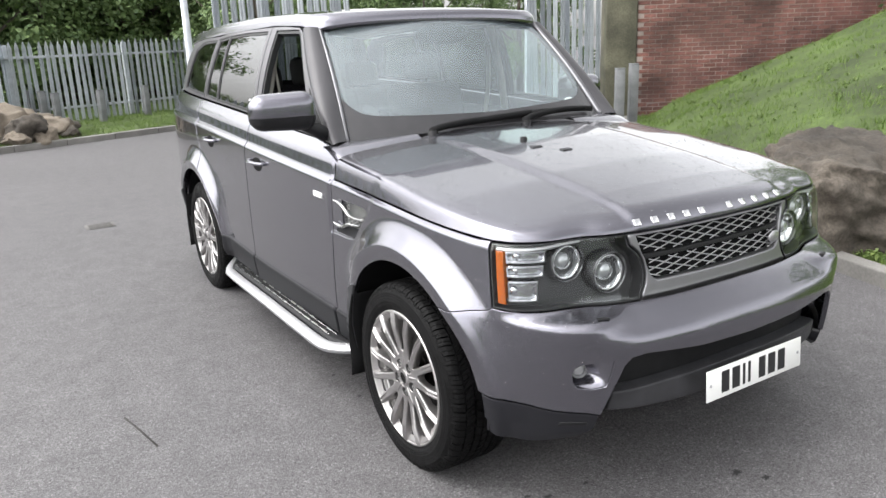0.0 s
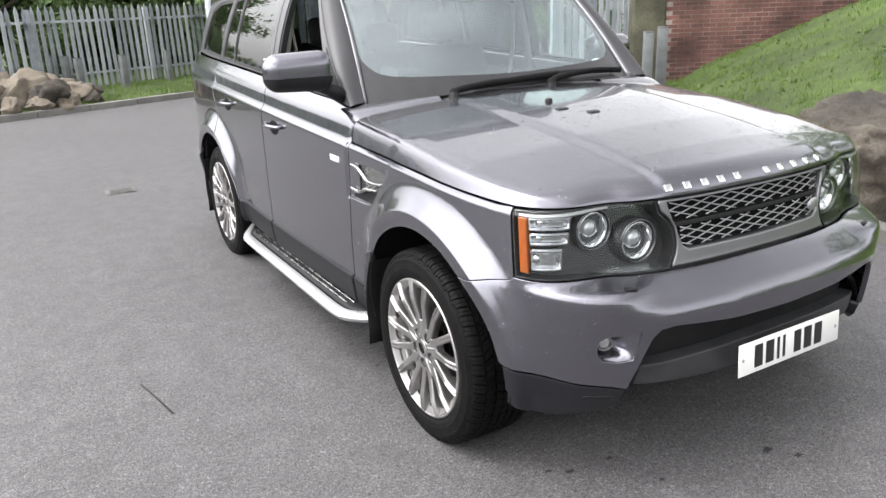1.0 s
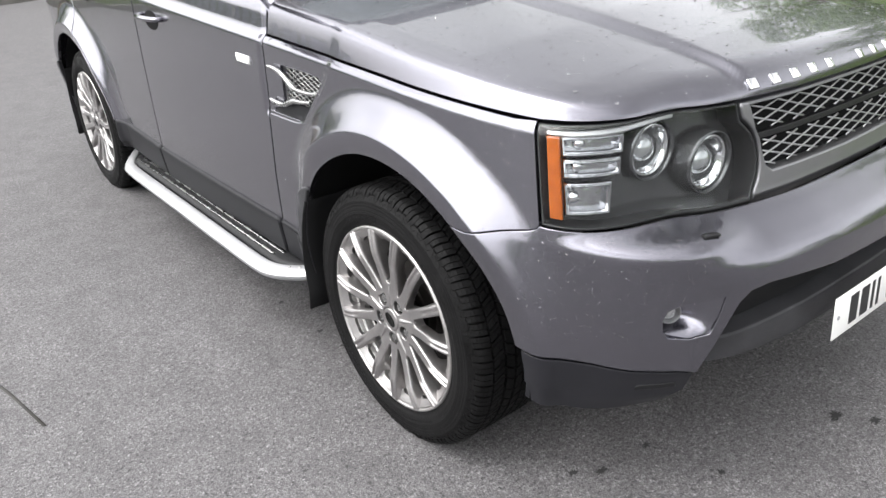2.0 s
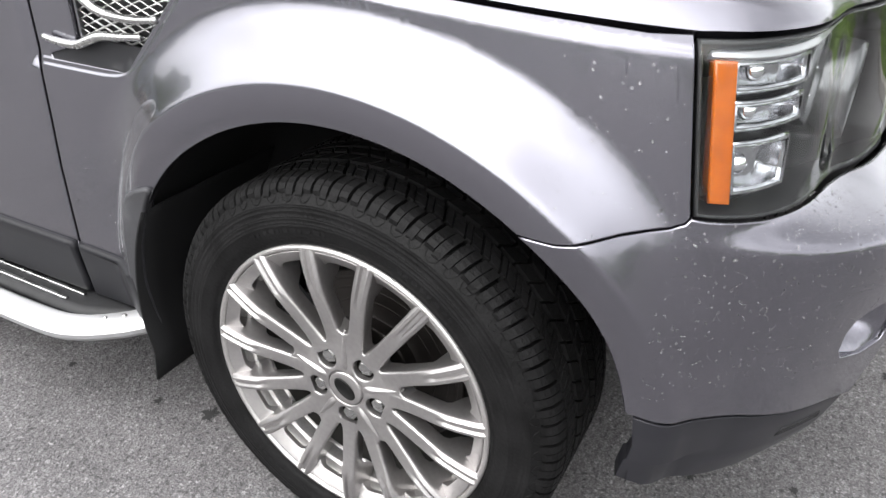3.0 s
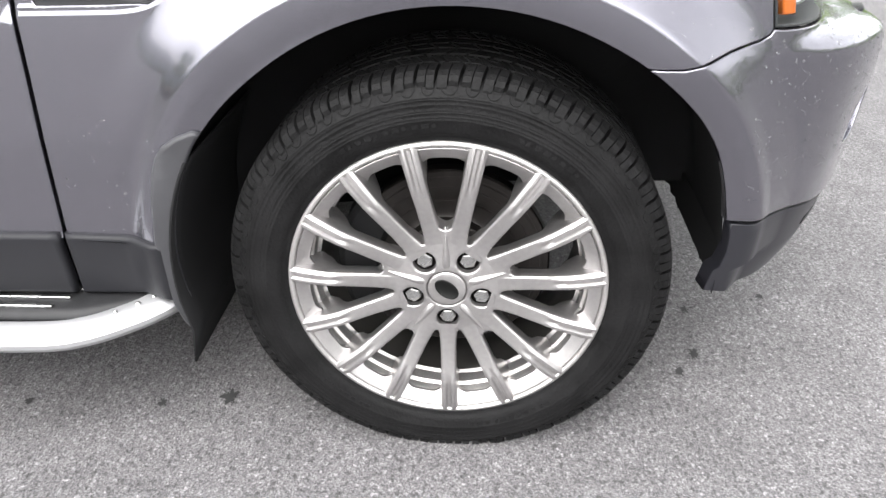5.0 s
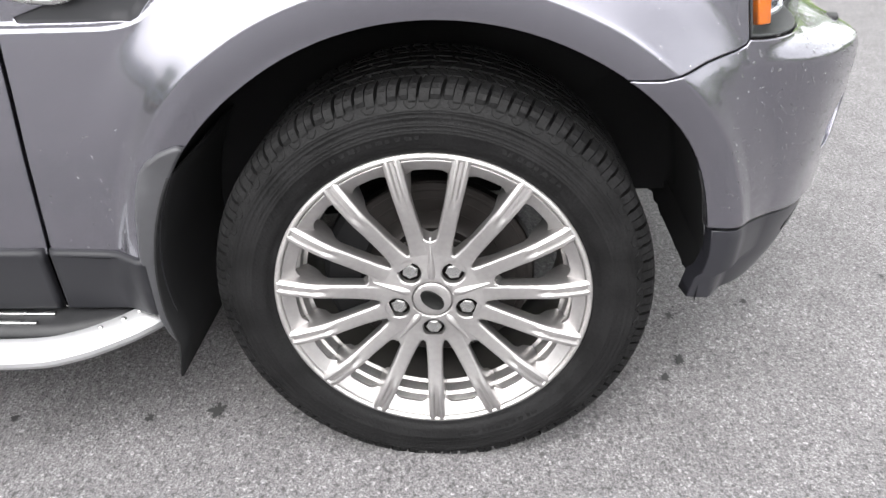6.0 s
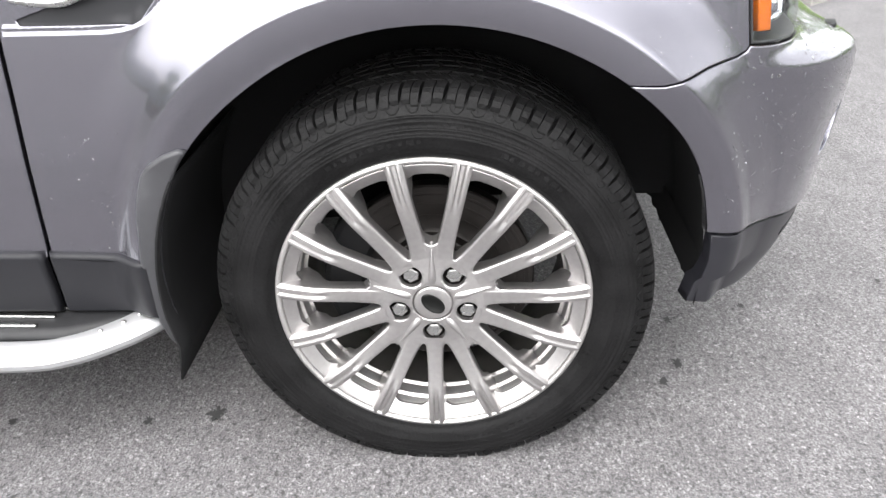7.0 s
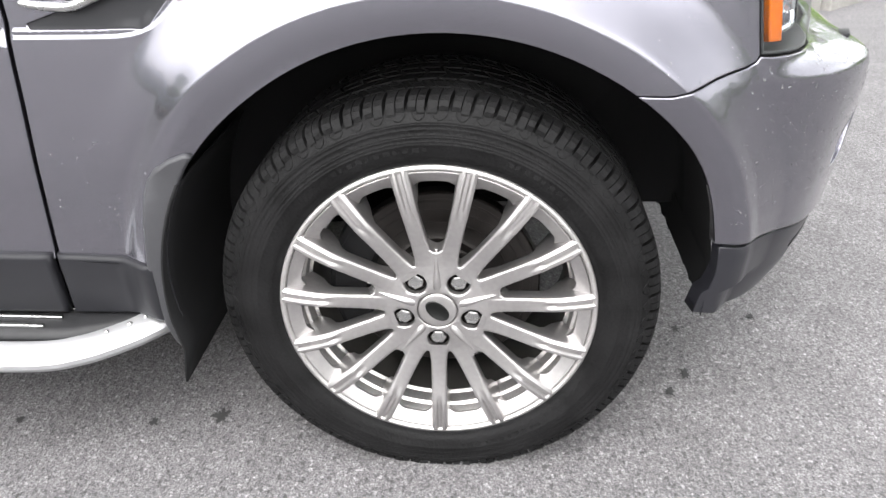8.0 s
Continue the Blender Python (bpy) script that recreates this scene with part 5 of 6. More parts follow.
def doors(mirror):
    f = panel("front_door", side([(y, belt(y)) for y in np.linspace(D1 - 0.005, 0.80, 10)] + [(0.7, belt(0.7) - 0.015), (0.62, belt(0.62) - 0.05)] + SEAM_F + [(0.657, 0.42), (D1 + 0.02, 0.42), (D1, 0.6)]), body, PAINT, car,
              mirror=mirror, flip=True, extra=shoulder_points(0.62, D1), gap=0.0014, label="metallic grey front door with its window lowered" if not mirror else "metallic grey front door")
    panel("lower_trim", side([(0.668, 0.30), (0.66, 0.436), (D1 + 0.015, 0.45), (D1 + 0.02, 0.31)]), body, PAINT_LOW, f, lift=0.012, fillet=0.010, mirror=mirror, flip=True)
    r = panel("rear_door", side([(y, belt(y)) for y in np.linspace(D2, D1 + 0.002, 10)] + [(D1 + 0.004, 0.6), (D1 + 0.024, 0.42), (2.24, 0.42), (2.25, 0.46)]) + arc(WB, 0.5, 168, 112, 12) + side([(2.63, 0.95), (2.68, 1.08)]), body, PAINT, car,
              mirror=mirror, flip=True, extra=shoulder_points(D1, D2) + crease_points(WB), label="metallic grey rear door with privacy glass")
    panel("lower_trim", side([(D1 + 0.026, 0.31), (D1 + 0.02, 0.45), (2.25, 0.47), (2.262, 0.33)]), body, PAINT_LOW, r, lift=0.012, fillet=0.010, mirror=mirror, flip=True)
    q = panel("rear_quarter", side([(D2 + 0.006, belt(D2))] + [(y, belt(y)) for y in np.linspace(2.9, 3.5, 6)]) + [(U_END - 0.75, belt(3.7)), (U_END - 0.75, 0.36)] + side([(3.24, 0.36)]) + arc(WB, ARCH, 5, 168, 40)
              + side([(2.257, 0.46)]) + arc(WB, 0.496, 167, 112, 12)[1:] + side([(2.634, 0.95), (2.686, 1.08)]), body, PAINT, car, mirror=mirror, flip=True, extra=crease_points(WB) + shoulder_points(2.7, 3.6))
    sx = -1 if not mirror else 1
    rep = [(0.79, 0.962), (0.705, 0.96), (0.70, 0.935), (0.785, 0.937)]
    panel("side_repeater", side(rep), body, WHITE, f, lift=0.006, depth=0.008, gap=0, mirror=mirror, flip=True, step=0.02, fillet=0.004)
    for d, yc in ((f, 1.5), (r, 2.36)):
        z = float(crease(yc)) - 0.075
        base = body(np.array([U0 + yc]), np.array([z]))[0]
        # flat near-black oval on the skin stands for the shaded hollow behind the handle
        cup = [(U0 + yc + 0.068 * math.cos(g), z - 0.006 + 0.036 * math.sin(g)) for g in np.linspace(0, TAU, 29)[:-1]]
        panel("handle_cup", cup, body, VOID, d, lift=0.0012, depth=0.003, gap=0, mirror=mirror, flip=True, step=0.02, fillet=0.0008)
        h = part("door_handle", tube([(sx * (abs(base[0]) + k), yc + dy, z + 0.006) for dy, k in ((-0.112, -0.004), (-0.1, 0.016), (-0.05, 0.033), (0.0, 0.036), (0.05, 0.033), (0.092, 0.018), (0.104, -0.004))], 0.013, 10, flat=0.75), PAINT, d)
    # upper frames
    fr = [(0.715, belt(0.715) - 0.01), (1.0, 1.445), (1.14, 1.575), (1.23, 1.645), (1.30, 1.672), (1.5, 1.683), (D1 - 0.003, 1.685), (D1 - 0.003, belt(D1) + 0.002), (1.3, belt(1.3) + 0.002), (0.9, belt(0.9) + 0.002)]
    win = [(0.9, belt(0.9) + 0.022), (1.045, 1.41), (1.17, 1.555), (1.25, 1.635), (1.30, 1.657), (1.612, 1.662), (1.626, belt(1.62) + 0.022), (1.25, belt(1.25) + 0.022)]
    panel("door_frame", fr, glasshouse, FRAME_GREY, f, holes=[win], mirror=mirror, flip=True, depth=0.03)
    panel("window_seal", shrink(win, -0.002), glasshouse, SEAL, f, holes=[shrink(win, 0.014)], lift=-0.006, mirror=mirror, flip=True, depth=0.03, gap=0)
    if mirror:
        g = panel("window_glass", win, glasshouse, SCREEN, f, lift=-0.016, mirror=mirror, flip=True, depth=0.004, step=0.05)
        g.visible_shadow = False
    fr = [(D1 + 0.003, belt(D1) + 0.002), (D1 + 0.003, 1.685), (2.1, 1.68), (2.5, 1.668), (2.62, 1.655), (D2 + 0.03, belt(D2) + 0.002), (2.2, belt(2.2) + 0.002)]
    win = [(1.745, belt(1.745) + 0.014), (1.74, 1.66), (2.1, 1.66), (2.40, 1.648), (2.43, belt(2.43) + 0.014)]
    win2 = [(2.446, belt(2.446) + 0.014), (2.416, 1.648), (2.60, 1.634), (2.69, belt(2.69) + 0.02)]
    panel("door_frame", fr, glasshouse, FRAME_GREY, r, holes=[win, win2], mirror=mirror, flip=True, depth=0.03)
    for w in (win, win2):
        panel("window_seal", shrink(w, -0.002), glasshouse, SEAL, r, holes=[shrink(w, 0.012)], lift=-0.005, mirror=mirror, flip=True, depth=0.02, gap=0)
        panel("window_glass", w, glasshouse, TINT, r, lift=-0.009, mirror=mirror, flip=True, depth=0.004, step=0.05, label="dark tinted window glass")
    fr = [(D2 + 0.036, belt(D2) + 0.002), (2.625, 1.657), (3.0, 1.645), (3.3, 1.62), (3.45, 1.5), (3.52, belt(3.5) + 0.002), (3.1, belt(3.1) + 0.002)]
    win = [(2.752, belt(2.752) + 0.02), (2.665, 1.632), (2.98, 1.622), (3.17, 1.575), (3.34, belt(3.34) + 0.025)]
    panel("quarter_frame", fr, glasshouse, FRAME_GREY, q, holes=[win], mirror=mirror, flip=True, depth=0.03)
    panel("window_seal", shrink(win, -0.002), glasshouse, SEAL, q, holes=[shrink(win, 0.012)], lift=-0.005, mirror=mirror, flip=True, depth=0.02, gap=0)
    panel("window_glass", win, glasshouse, TINT, q, lift=-0.009, mirror=mirror, flip=True, depth=0.004, step=0.05, label="dark tinted window glass")
    # mirror on the front door
    mc = (sx * 1.03, 0.80, 1.315) if not mirror else (0.885, 1.03, 1.29)
    bm = bmesh.new()
    bmesh.ops.create_cube(bm, size=1)
    for v in bm.verts:
        out_ = v.co.x * sx > 0
        v.co = Vector((mc[0] + v.co.x * 0.285, mc[1] + v.co.y * 0.15 + (0.03 if out_ and v.co.y < 0 else 0.0), mc[2] + v.co.z * (0.15 if out_ else 0.172)))
    bmesh.ops.bevel(bm, geom=bm.edges[:], offset=0.058, segments=7, affect="EDGES", profile=0.5)
    bmesh.ops.recalc_face_normals(bm, faces=bm.faces)
    low = bm.copy()
    bmesh.ops.bisect_plane(bm, geom=bm.verts[:] + bm.edges[:] + bm.faces[:], plane_co=(0, 0, 1.296), plane_no=(0, 0, 1), clear_inner=True)
    bmesh.ops.bisect_plane(low, geom=low.verts[:] + low.edges[:] + low.faces[:], plane_co=(0, 0, 1.294), plane_no=(0, 0, 1), clear_outer=True)
    mb = part("door_mirror", bm, PAINT, f, "grey capped door mirror on a black foot")
    part("mirror_base", low, PLASTIC, mb)
    part("mirror_arm", tube([(mc[0] - sx * 0.19, mc[1] - 0.01, mc[2] - 0.115), (mc[0] - sx * 0.13, mc[1], mc[2] - 0.08), (mc[0] - sx * 0.08, mc[1], mc[2] - 0.055)], 0.03, 12, radii=[0.045, 0.036, 0.034], flat=0.8), PLASTIC, mb)
    panel("sail_panel", [(0.74, belt(0.74)), (0.93, 1.355), (0.985, 1.40), (0.90, belt(0.9) + 0.005)], glasshouse, PLASTIC, f, lift=0.003, mirror=mirror, flip=True, depth=0.02)
    bm = bmesh.new()
    box(bm, (mc[0] - 0.115, mc[1] + 0.068, mc[2] - 0.055), (mc[0] + 0.115, mc[1] + 0.072, mc[2] + 0.06), 0.002)
    part("mirror_glass", bm, CHROME, mb)


for mir in (False, True):
    doors(mir)

# roof, screen, pillars, tail
edge = [glasshouse(np.array([y]), np.array([z]))[0] + np.array((0.004, 0, 0)) for y, z in [(y, float(np.interp(y, [1.2, 1.3, 1.7, 2.6, 3.3, 3.5], [1.668, 1.678, 1.69, 1.665, 1.63, 1.615]))) for y in np.linspace(3.46, 1.24, 40)]]
front = [(-0.66 * math.cos(t), 1.195 - 0.105 * math.sin(t) ** 0.8, 1.658 + 0.040 * math.sin(t)) for t in np.linspace(0.06, math.pi / 2, 14)]
edge = edge + [np.array(p) for p in front]
edge = edge + [p * np.array((-1, 1, 1)) for p in edge[::-1][1:]]


def roof_top(x, y):
    return float(np.interp(y, [1.05, 1.2, 1.5, 2.0, 2.6, 3.2, 3.6], [1.733, 1.752, 1.768, 1.772, 1.758, 1.725, 1.69])) - 0.028 * (abs(x) / 0.7) ** 2.4


dome("roof", edge, roof_top, lambda y: 0.052, (1.5, 3.4), PAINT, car)


def screen_point(s, t):
    w = 0.745 + (0.645 - 0.745) * t
    ye, ze = 0.745 + (1.20 - 0.745) * t + 0.02 * math.sin(math.pi * t) * -1, 1.165 + (1.66 - 1.165) * t + 0.012 * math.sin(math.pi * t)
    return (s * w, ye - (0.10 + (0.085 - 0.10) * t) * (1 - s * s), ze + (0.012 + 0.033 * t) * (1 - s * s))


ws = sheet("windscreen", [[screen_point(-1 + 2 * i / 30, k / 16) for i in range(31)] for k in range(17)], PALE_SCREEN, car, "raked windscreen with painted pale sky sheen and dark edge band", face=(0, -1, 1))
ws.visible_shadow = False


def band(pts_a, pts_b, lift):
    """A strip between two curves on the screen."""
    return [[Vector(screen_point(*(np.array(a) + (np.array(b_) - np.array(a)) * k / 3))) + Vector(lift) for k in range(4)] for a, b_ in zip(pts_a, pts_b)]


ss = np.linspace(-1, 1, 61)
sheet("edge_band", band([(s, 0.0) for s in ss], [(s, 0.115 + 0.07 * abs(s) ** 1.5 + 0.16 * abs(s) ** 16) for s in ss], (0, -0.003, 0.002)), FRIT, ws, "dark grey glazing band")
sheet("edge_band", band([(s, 0.975 - 0.03 * abs(s) ** 14) for s in ss], [(s, 1.0) for s in ss], (0, 0.004, -0.002)), SEAL, ws)
tt = np.linspace(0, 1, 17)
for s in (-1, 1):
    sheet("edge_band", band([(s, t) for t in tt], [(s * 0.965, t) for t in tt], (0, 0.004, -0.002)), SEAL, ws)
    rows = []
    for k in range(25):
        t = k / 24
        a = Vector(screen_point(s, t))
        b_ = glasshouse(np.array([0.71 + (1.25 - 0.71) * t]), np.array([1.16 + (1.662 - 1.16) * t]))[0]
        b_ = Vector((-s * b_[0], b_[1], b_[2]))
        out = Vector((s * 0.6, -0.75, 0.3)).normalized()
        rows.append([a + Vector((0, 0.02, -0.02)), a + out * 0.004] + [a.lerp(b_, f) + out * (0.03 * math.sin(math.pi * f) ** 0.7 + 0.004) for f in (0.12, 0.3, 0.5, 0.7, 0.88)] + [b_ + out * 0.003, b_ + Vector((-s * 0.02, 0.02, 0))])
    sheet("a_pillar", rows, PILLAR, car, face=(s, -1, 0.3))
    sheet("pillar_trim", [[r[1] + Vector((0, -0.003, 0.002)), r[2] + Vector((0, -0.002, 0.002))] for r in rows], SATIN_GREY, car, thick=0.003)
# cowl
sheet("cowl", [[(x, 0.555 + (0.775 - 0.555) * k / 5 + 0.03 * abs(x) - (0.1 * (1 - (x / 0.76) ** 2) if k > 3 else 0.0), bonnet_top(x, 0.6) - 0.03 * (abs(x) / 0.8) ** 8 - 0.005 - 0.008 * math.sin(math.pi * k / 5)) for x in np.linspace(-0.80, 0.80, 31)] for k in range(6)], FRIT, car)
for s in (-1, 1):
    rows = []
    for k in range(17):
        t = k / 16
        q = 0.011 + 0.42 * t ** 1.5
        x0 = edge_b[0] - q
        z0 = bonnet_top(x0, 0.6)
        a = Vector((x0, 0.603, z0 - (z0 - edge_b[2]) * (1 - float(np.interp(q, ROLL_Q, ROLL)))))
        b_ = Vector(screen_point(x0 / 0.745, 0.0)) + Vector((0, -0.004, 0.004)) if x0 < 0.735 else Vector((x0, 0.742, 1.158 + 0.13 * (0.862 - x0)))
        rows.append([Vector((s * p.x, p.y, p.z)) for p in (a.lerp(b_, f) + Vector((0.0, 0.0, 0.012 * math.sin(math.pi * f))) for f in np.linspace(0, 1, 6))])
    sheet("scuttle_corner", rows, PAINT, car, face=(0, 0, 1))
# tail: lower skin, tailgate glass
rows = []
for z in np.linspace(0.36, 1.30, 20):
    row = [body(np.array([u]), np.array([min(z, 1.30)]))[0] for u in np.linspace(U_END - 0.75, U_END - 0.0005, 12)]
    rows.append([(p[0], p[1], z) for p in row] + [(-p[0], p[1], z) for p in row[::-1]])
tail = sheet("tailgate", rows, PAINT, car)
rows = []
for k in range(8):
    t = k / 7
    w = 0.73 - 0.12 * t
    rows.append([(w * s, 3.62 - 0.14 * t + 0.14 * (1 - s * s) * (1 - 0.3 * t), 1.27 + 0.36 * t + 0.03 * (1 - s * s) * t) for s in np.linspace(-1, 1, 15)])
sheet("rear_window", rows, TINT, tail, face=(0, 1, 0.5))
for s in (-1, 1):
    sheet("d_pillar", [[(s * (0.80 - 0.13 * t), 3.48 - 0.05 * t, 1.26 + 0.37 * t), (s * (0.77 - 0.13 * t), 3.57 - 0.1 * t, 1.26 + 0.38 * t), (s * (0.72 - 0.12 * t), 3.63 - 0.14 * t, 1.26 + 0.38 * t)] for t in np.linspace(0, 1, 8)], PAINT, tail)

# wipers
for pts, blade in (([(-0.40, 0.60, 1.178), (-0.36, 0.61, 1.202), (-0.1, 0.635, 1.219), (0.22, 0.66, 1.228)], [(-0.28, 0.632, 1.205), (0.0, 0.63, 1.219), (0.32, 0.665, 1.222)]),
                   ([(0.12, 0.575, 1.185), (0.15, 0.585, 1.212), (0.4, 0.65, 1.225), (0.62, 0.70, 1.215)], [(0.2, 0.625, 1.22), (0.45, 0.665, 1.222), (0.68, 0.72, 1.205)])):
    w = part("wiper", tube(spline(pts, 5), 0.011, 8, radii=[0.022] * 4 + [0.015] * 6 + [0.011] * 6), WIPER, car, "black wiper arm at rest")
    part("blade", tube(spline(blade, 5), 0.009, 6, flat=1.8), WIPER, w)
    bm = lathe([(0.0, 0.02), (0.02, 0.016), (0.024, -0.02)], 14, "z")
    bmesh.ops.transform(bm, matrix=Matrix.Translation(pts[0]), verts=bm.verts)
    part("pivot", bm, PLASTIC, w)

# inner body: plain dark shells added to block light; they close the wheel wells, engine bay and floor
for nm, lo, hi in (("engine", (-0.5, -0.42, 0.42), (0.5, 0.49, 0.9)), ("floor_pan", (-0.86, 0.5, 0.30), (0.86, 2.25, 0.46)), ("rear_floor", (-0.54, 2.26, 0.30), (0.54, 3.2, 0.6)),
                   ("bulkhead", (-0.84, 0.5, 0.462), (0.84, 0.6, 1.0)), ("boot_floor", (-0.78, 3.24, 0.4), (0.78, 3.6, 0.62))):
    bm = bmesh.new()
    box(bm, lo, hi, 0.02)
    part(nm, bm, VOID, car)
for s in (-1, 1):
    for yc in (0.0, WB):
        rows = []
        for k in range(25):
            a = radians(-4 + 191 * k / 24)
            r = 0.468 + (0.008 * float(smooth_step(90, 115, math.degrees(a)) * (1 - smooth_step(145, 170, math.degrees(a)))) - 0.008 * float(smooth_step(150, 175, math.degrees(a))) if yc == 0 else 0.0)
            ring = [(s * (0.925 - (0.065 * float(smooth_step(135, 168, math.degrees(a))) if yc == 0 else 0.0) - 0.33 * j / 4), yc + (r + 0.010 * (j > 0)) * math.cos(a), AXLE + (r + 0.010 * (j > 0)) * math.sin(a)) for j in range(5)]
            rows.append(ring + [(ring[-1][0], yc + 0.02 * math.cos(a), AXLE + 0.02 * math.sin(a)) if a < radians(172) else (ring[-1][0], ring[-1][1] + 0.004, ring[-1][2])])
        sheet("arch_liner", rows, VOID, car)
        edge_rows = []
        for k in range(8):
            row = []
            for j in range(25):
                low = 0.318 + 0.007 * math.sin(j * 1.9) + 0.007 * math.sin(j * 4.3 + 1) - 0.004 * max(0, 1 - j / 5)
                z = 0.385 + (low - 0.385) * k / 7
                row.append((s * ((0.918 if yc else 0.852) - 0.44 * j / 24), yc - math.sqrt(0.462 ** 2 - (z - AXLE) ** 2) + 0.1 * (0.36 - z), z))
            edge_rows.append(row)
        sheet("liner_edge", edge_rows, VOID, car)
    part("b_pillar_trim", tube([(s * 0.80, 1.66, 1.15), (s * 0.775, 1.66, 1.35), (s * 0.70, 1.665, 1.66)], 0.03, 8, flat=0.6), BEIGE, car)

# cabin
sheet("headliner", [[(x * (0.66 if y > 1.3 else 0.6), y, roof_top(x * 0.66, y) - 0.045 - 0.03 * abs(x) ** 3) for x in np.linspace(-1, 1, 13)] for y in np.linspace(1.2, 3.4, 15)], HEADLINING, car)
bm = bmesh.new()
box(bm, (-0.74, 0.72, 0.75), (0.74, 1.12, 1.12), 0.05)
box(bm, (-0.62, 0.85, 1.09), (-0.14, 1.12, 1.165), 0.03)
part("dashboard", bm, GREY_PLASTIC, car)
ring = lathe([(0.185 + 0.016 * math.cos(a), 0.016 * math.sin(a)) for a in np.linspace(0, TAU, 9)[:-1]], 36, "y", closed=True)
for bar_ in ((-0.18, 0.18, -0.025, 0.025), (-0.03, 0.03, -0.18, 0.0)):
    box(ring, (bar_[0], -0.015, bar_[2]), (bar_[1], 0.012, bar_[3]), 0.006)
box(ring, (-0.07, -0.03, -0.06), (0.07, 0.02, 0.05), 0.02)
bmesh.ops.transform(ring, matrix=pose(-0.37, 1.22, 1.09, 24), verts=ring.verts)
part("steering_wheel", ring, LEATHER, car)


def seat(x, y, back_h, w=0.27):
    bm = bmesh.new()
    box(bm, (x - w, y - 0.28, 0.55), (x + w, y + 0.25, 0.78), 0.06)
    s = part("seat", bm, LEATHER, car, "black leather seat")
    bm = bmesh.new()
    box(bm, (x - w, -0.07, 0), (x + w, 0.07, back_h), 0.06, pose(0, y + 0.22, 0.72, -14))
    part("backrest", bm, LEATHER, s)
    bm = bmesh.new()
    box(bm, (x - 0.13, -0.05, back_h + 0.03), (x + 0.13, 0.05, back_h + 0.2), 0.045, pose(0, y + 0.22, 0.72, -14))
    part("headrest", bm, LEATHER, s)


for x in (-0.38, 0.38):
    seat(x, 1.62, 0.62)
    seat(x, 2.5, 0.55)
for s in (-1, 1):
    bm = bmesh.new()
    box(bm, (s * 0.83 - 0.02, 0.85, 0.5), (s * 0.83 + 0.02, 2.65, 1.15), 0.02)
    part("door_card", bm, LEATHER, car)
    part("seat_belt", tube([(s * 0.72, 1.72, 1.55), (s * 0.70, 1.7, 1.3), (s * 0.66, 1.72, 0.95)], 0.022, 6, flat=0.2), BEIGE, car)
bm = lathe([(0.0, 0.0), (0.03, 0.004), (0.05, 0.01), (0.05, 0.02), (0.0, 0.03)], 18, "y")
bmesh.ops.transform(bm, matrix=pose(0.0, 1.1, 1.62) @ Matrix.Diagonal((3.4, 1, 1.1, 1)), verts=bm.verts)
part("rear_view_mirror", bm, PLASTIC, car)
bm = lathe([(0.0, 0.0), (0.036, 0.002), (0.04, 0.0), (0.036, -0.004)], 24, "y")
bmesh.ops.transform(bm, matrix=Matrix.Translation(Vector(screen_point(-0.83, 0.22)) + Vector((0, 0.012, -0.004))) @ pose(0, 0, 0, -44), verts=bm.verts)
part("screen_disc", bm, GREY_PLASTIC, ws)
bm = lathe([(0.0, -0.001), (0.028, -0.001), (0.03, 0.0), (0.0, 0.001)], 24, "y")
bmesh.ops.transform(bm, matrix=Matrix.Translation(Vector(screen_point(0.8, 0.16)) + Vector((0, 0.01, -0.004))) @ pose(0, 0, 0, -44) @ Matrix.Diagonal((1.25, 1, 0.7, 1)), verts=bm.verts)
part("screen_sticker", bm, WHITE, ws, "plain white oval sticker")

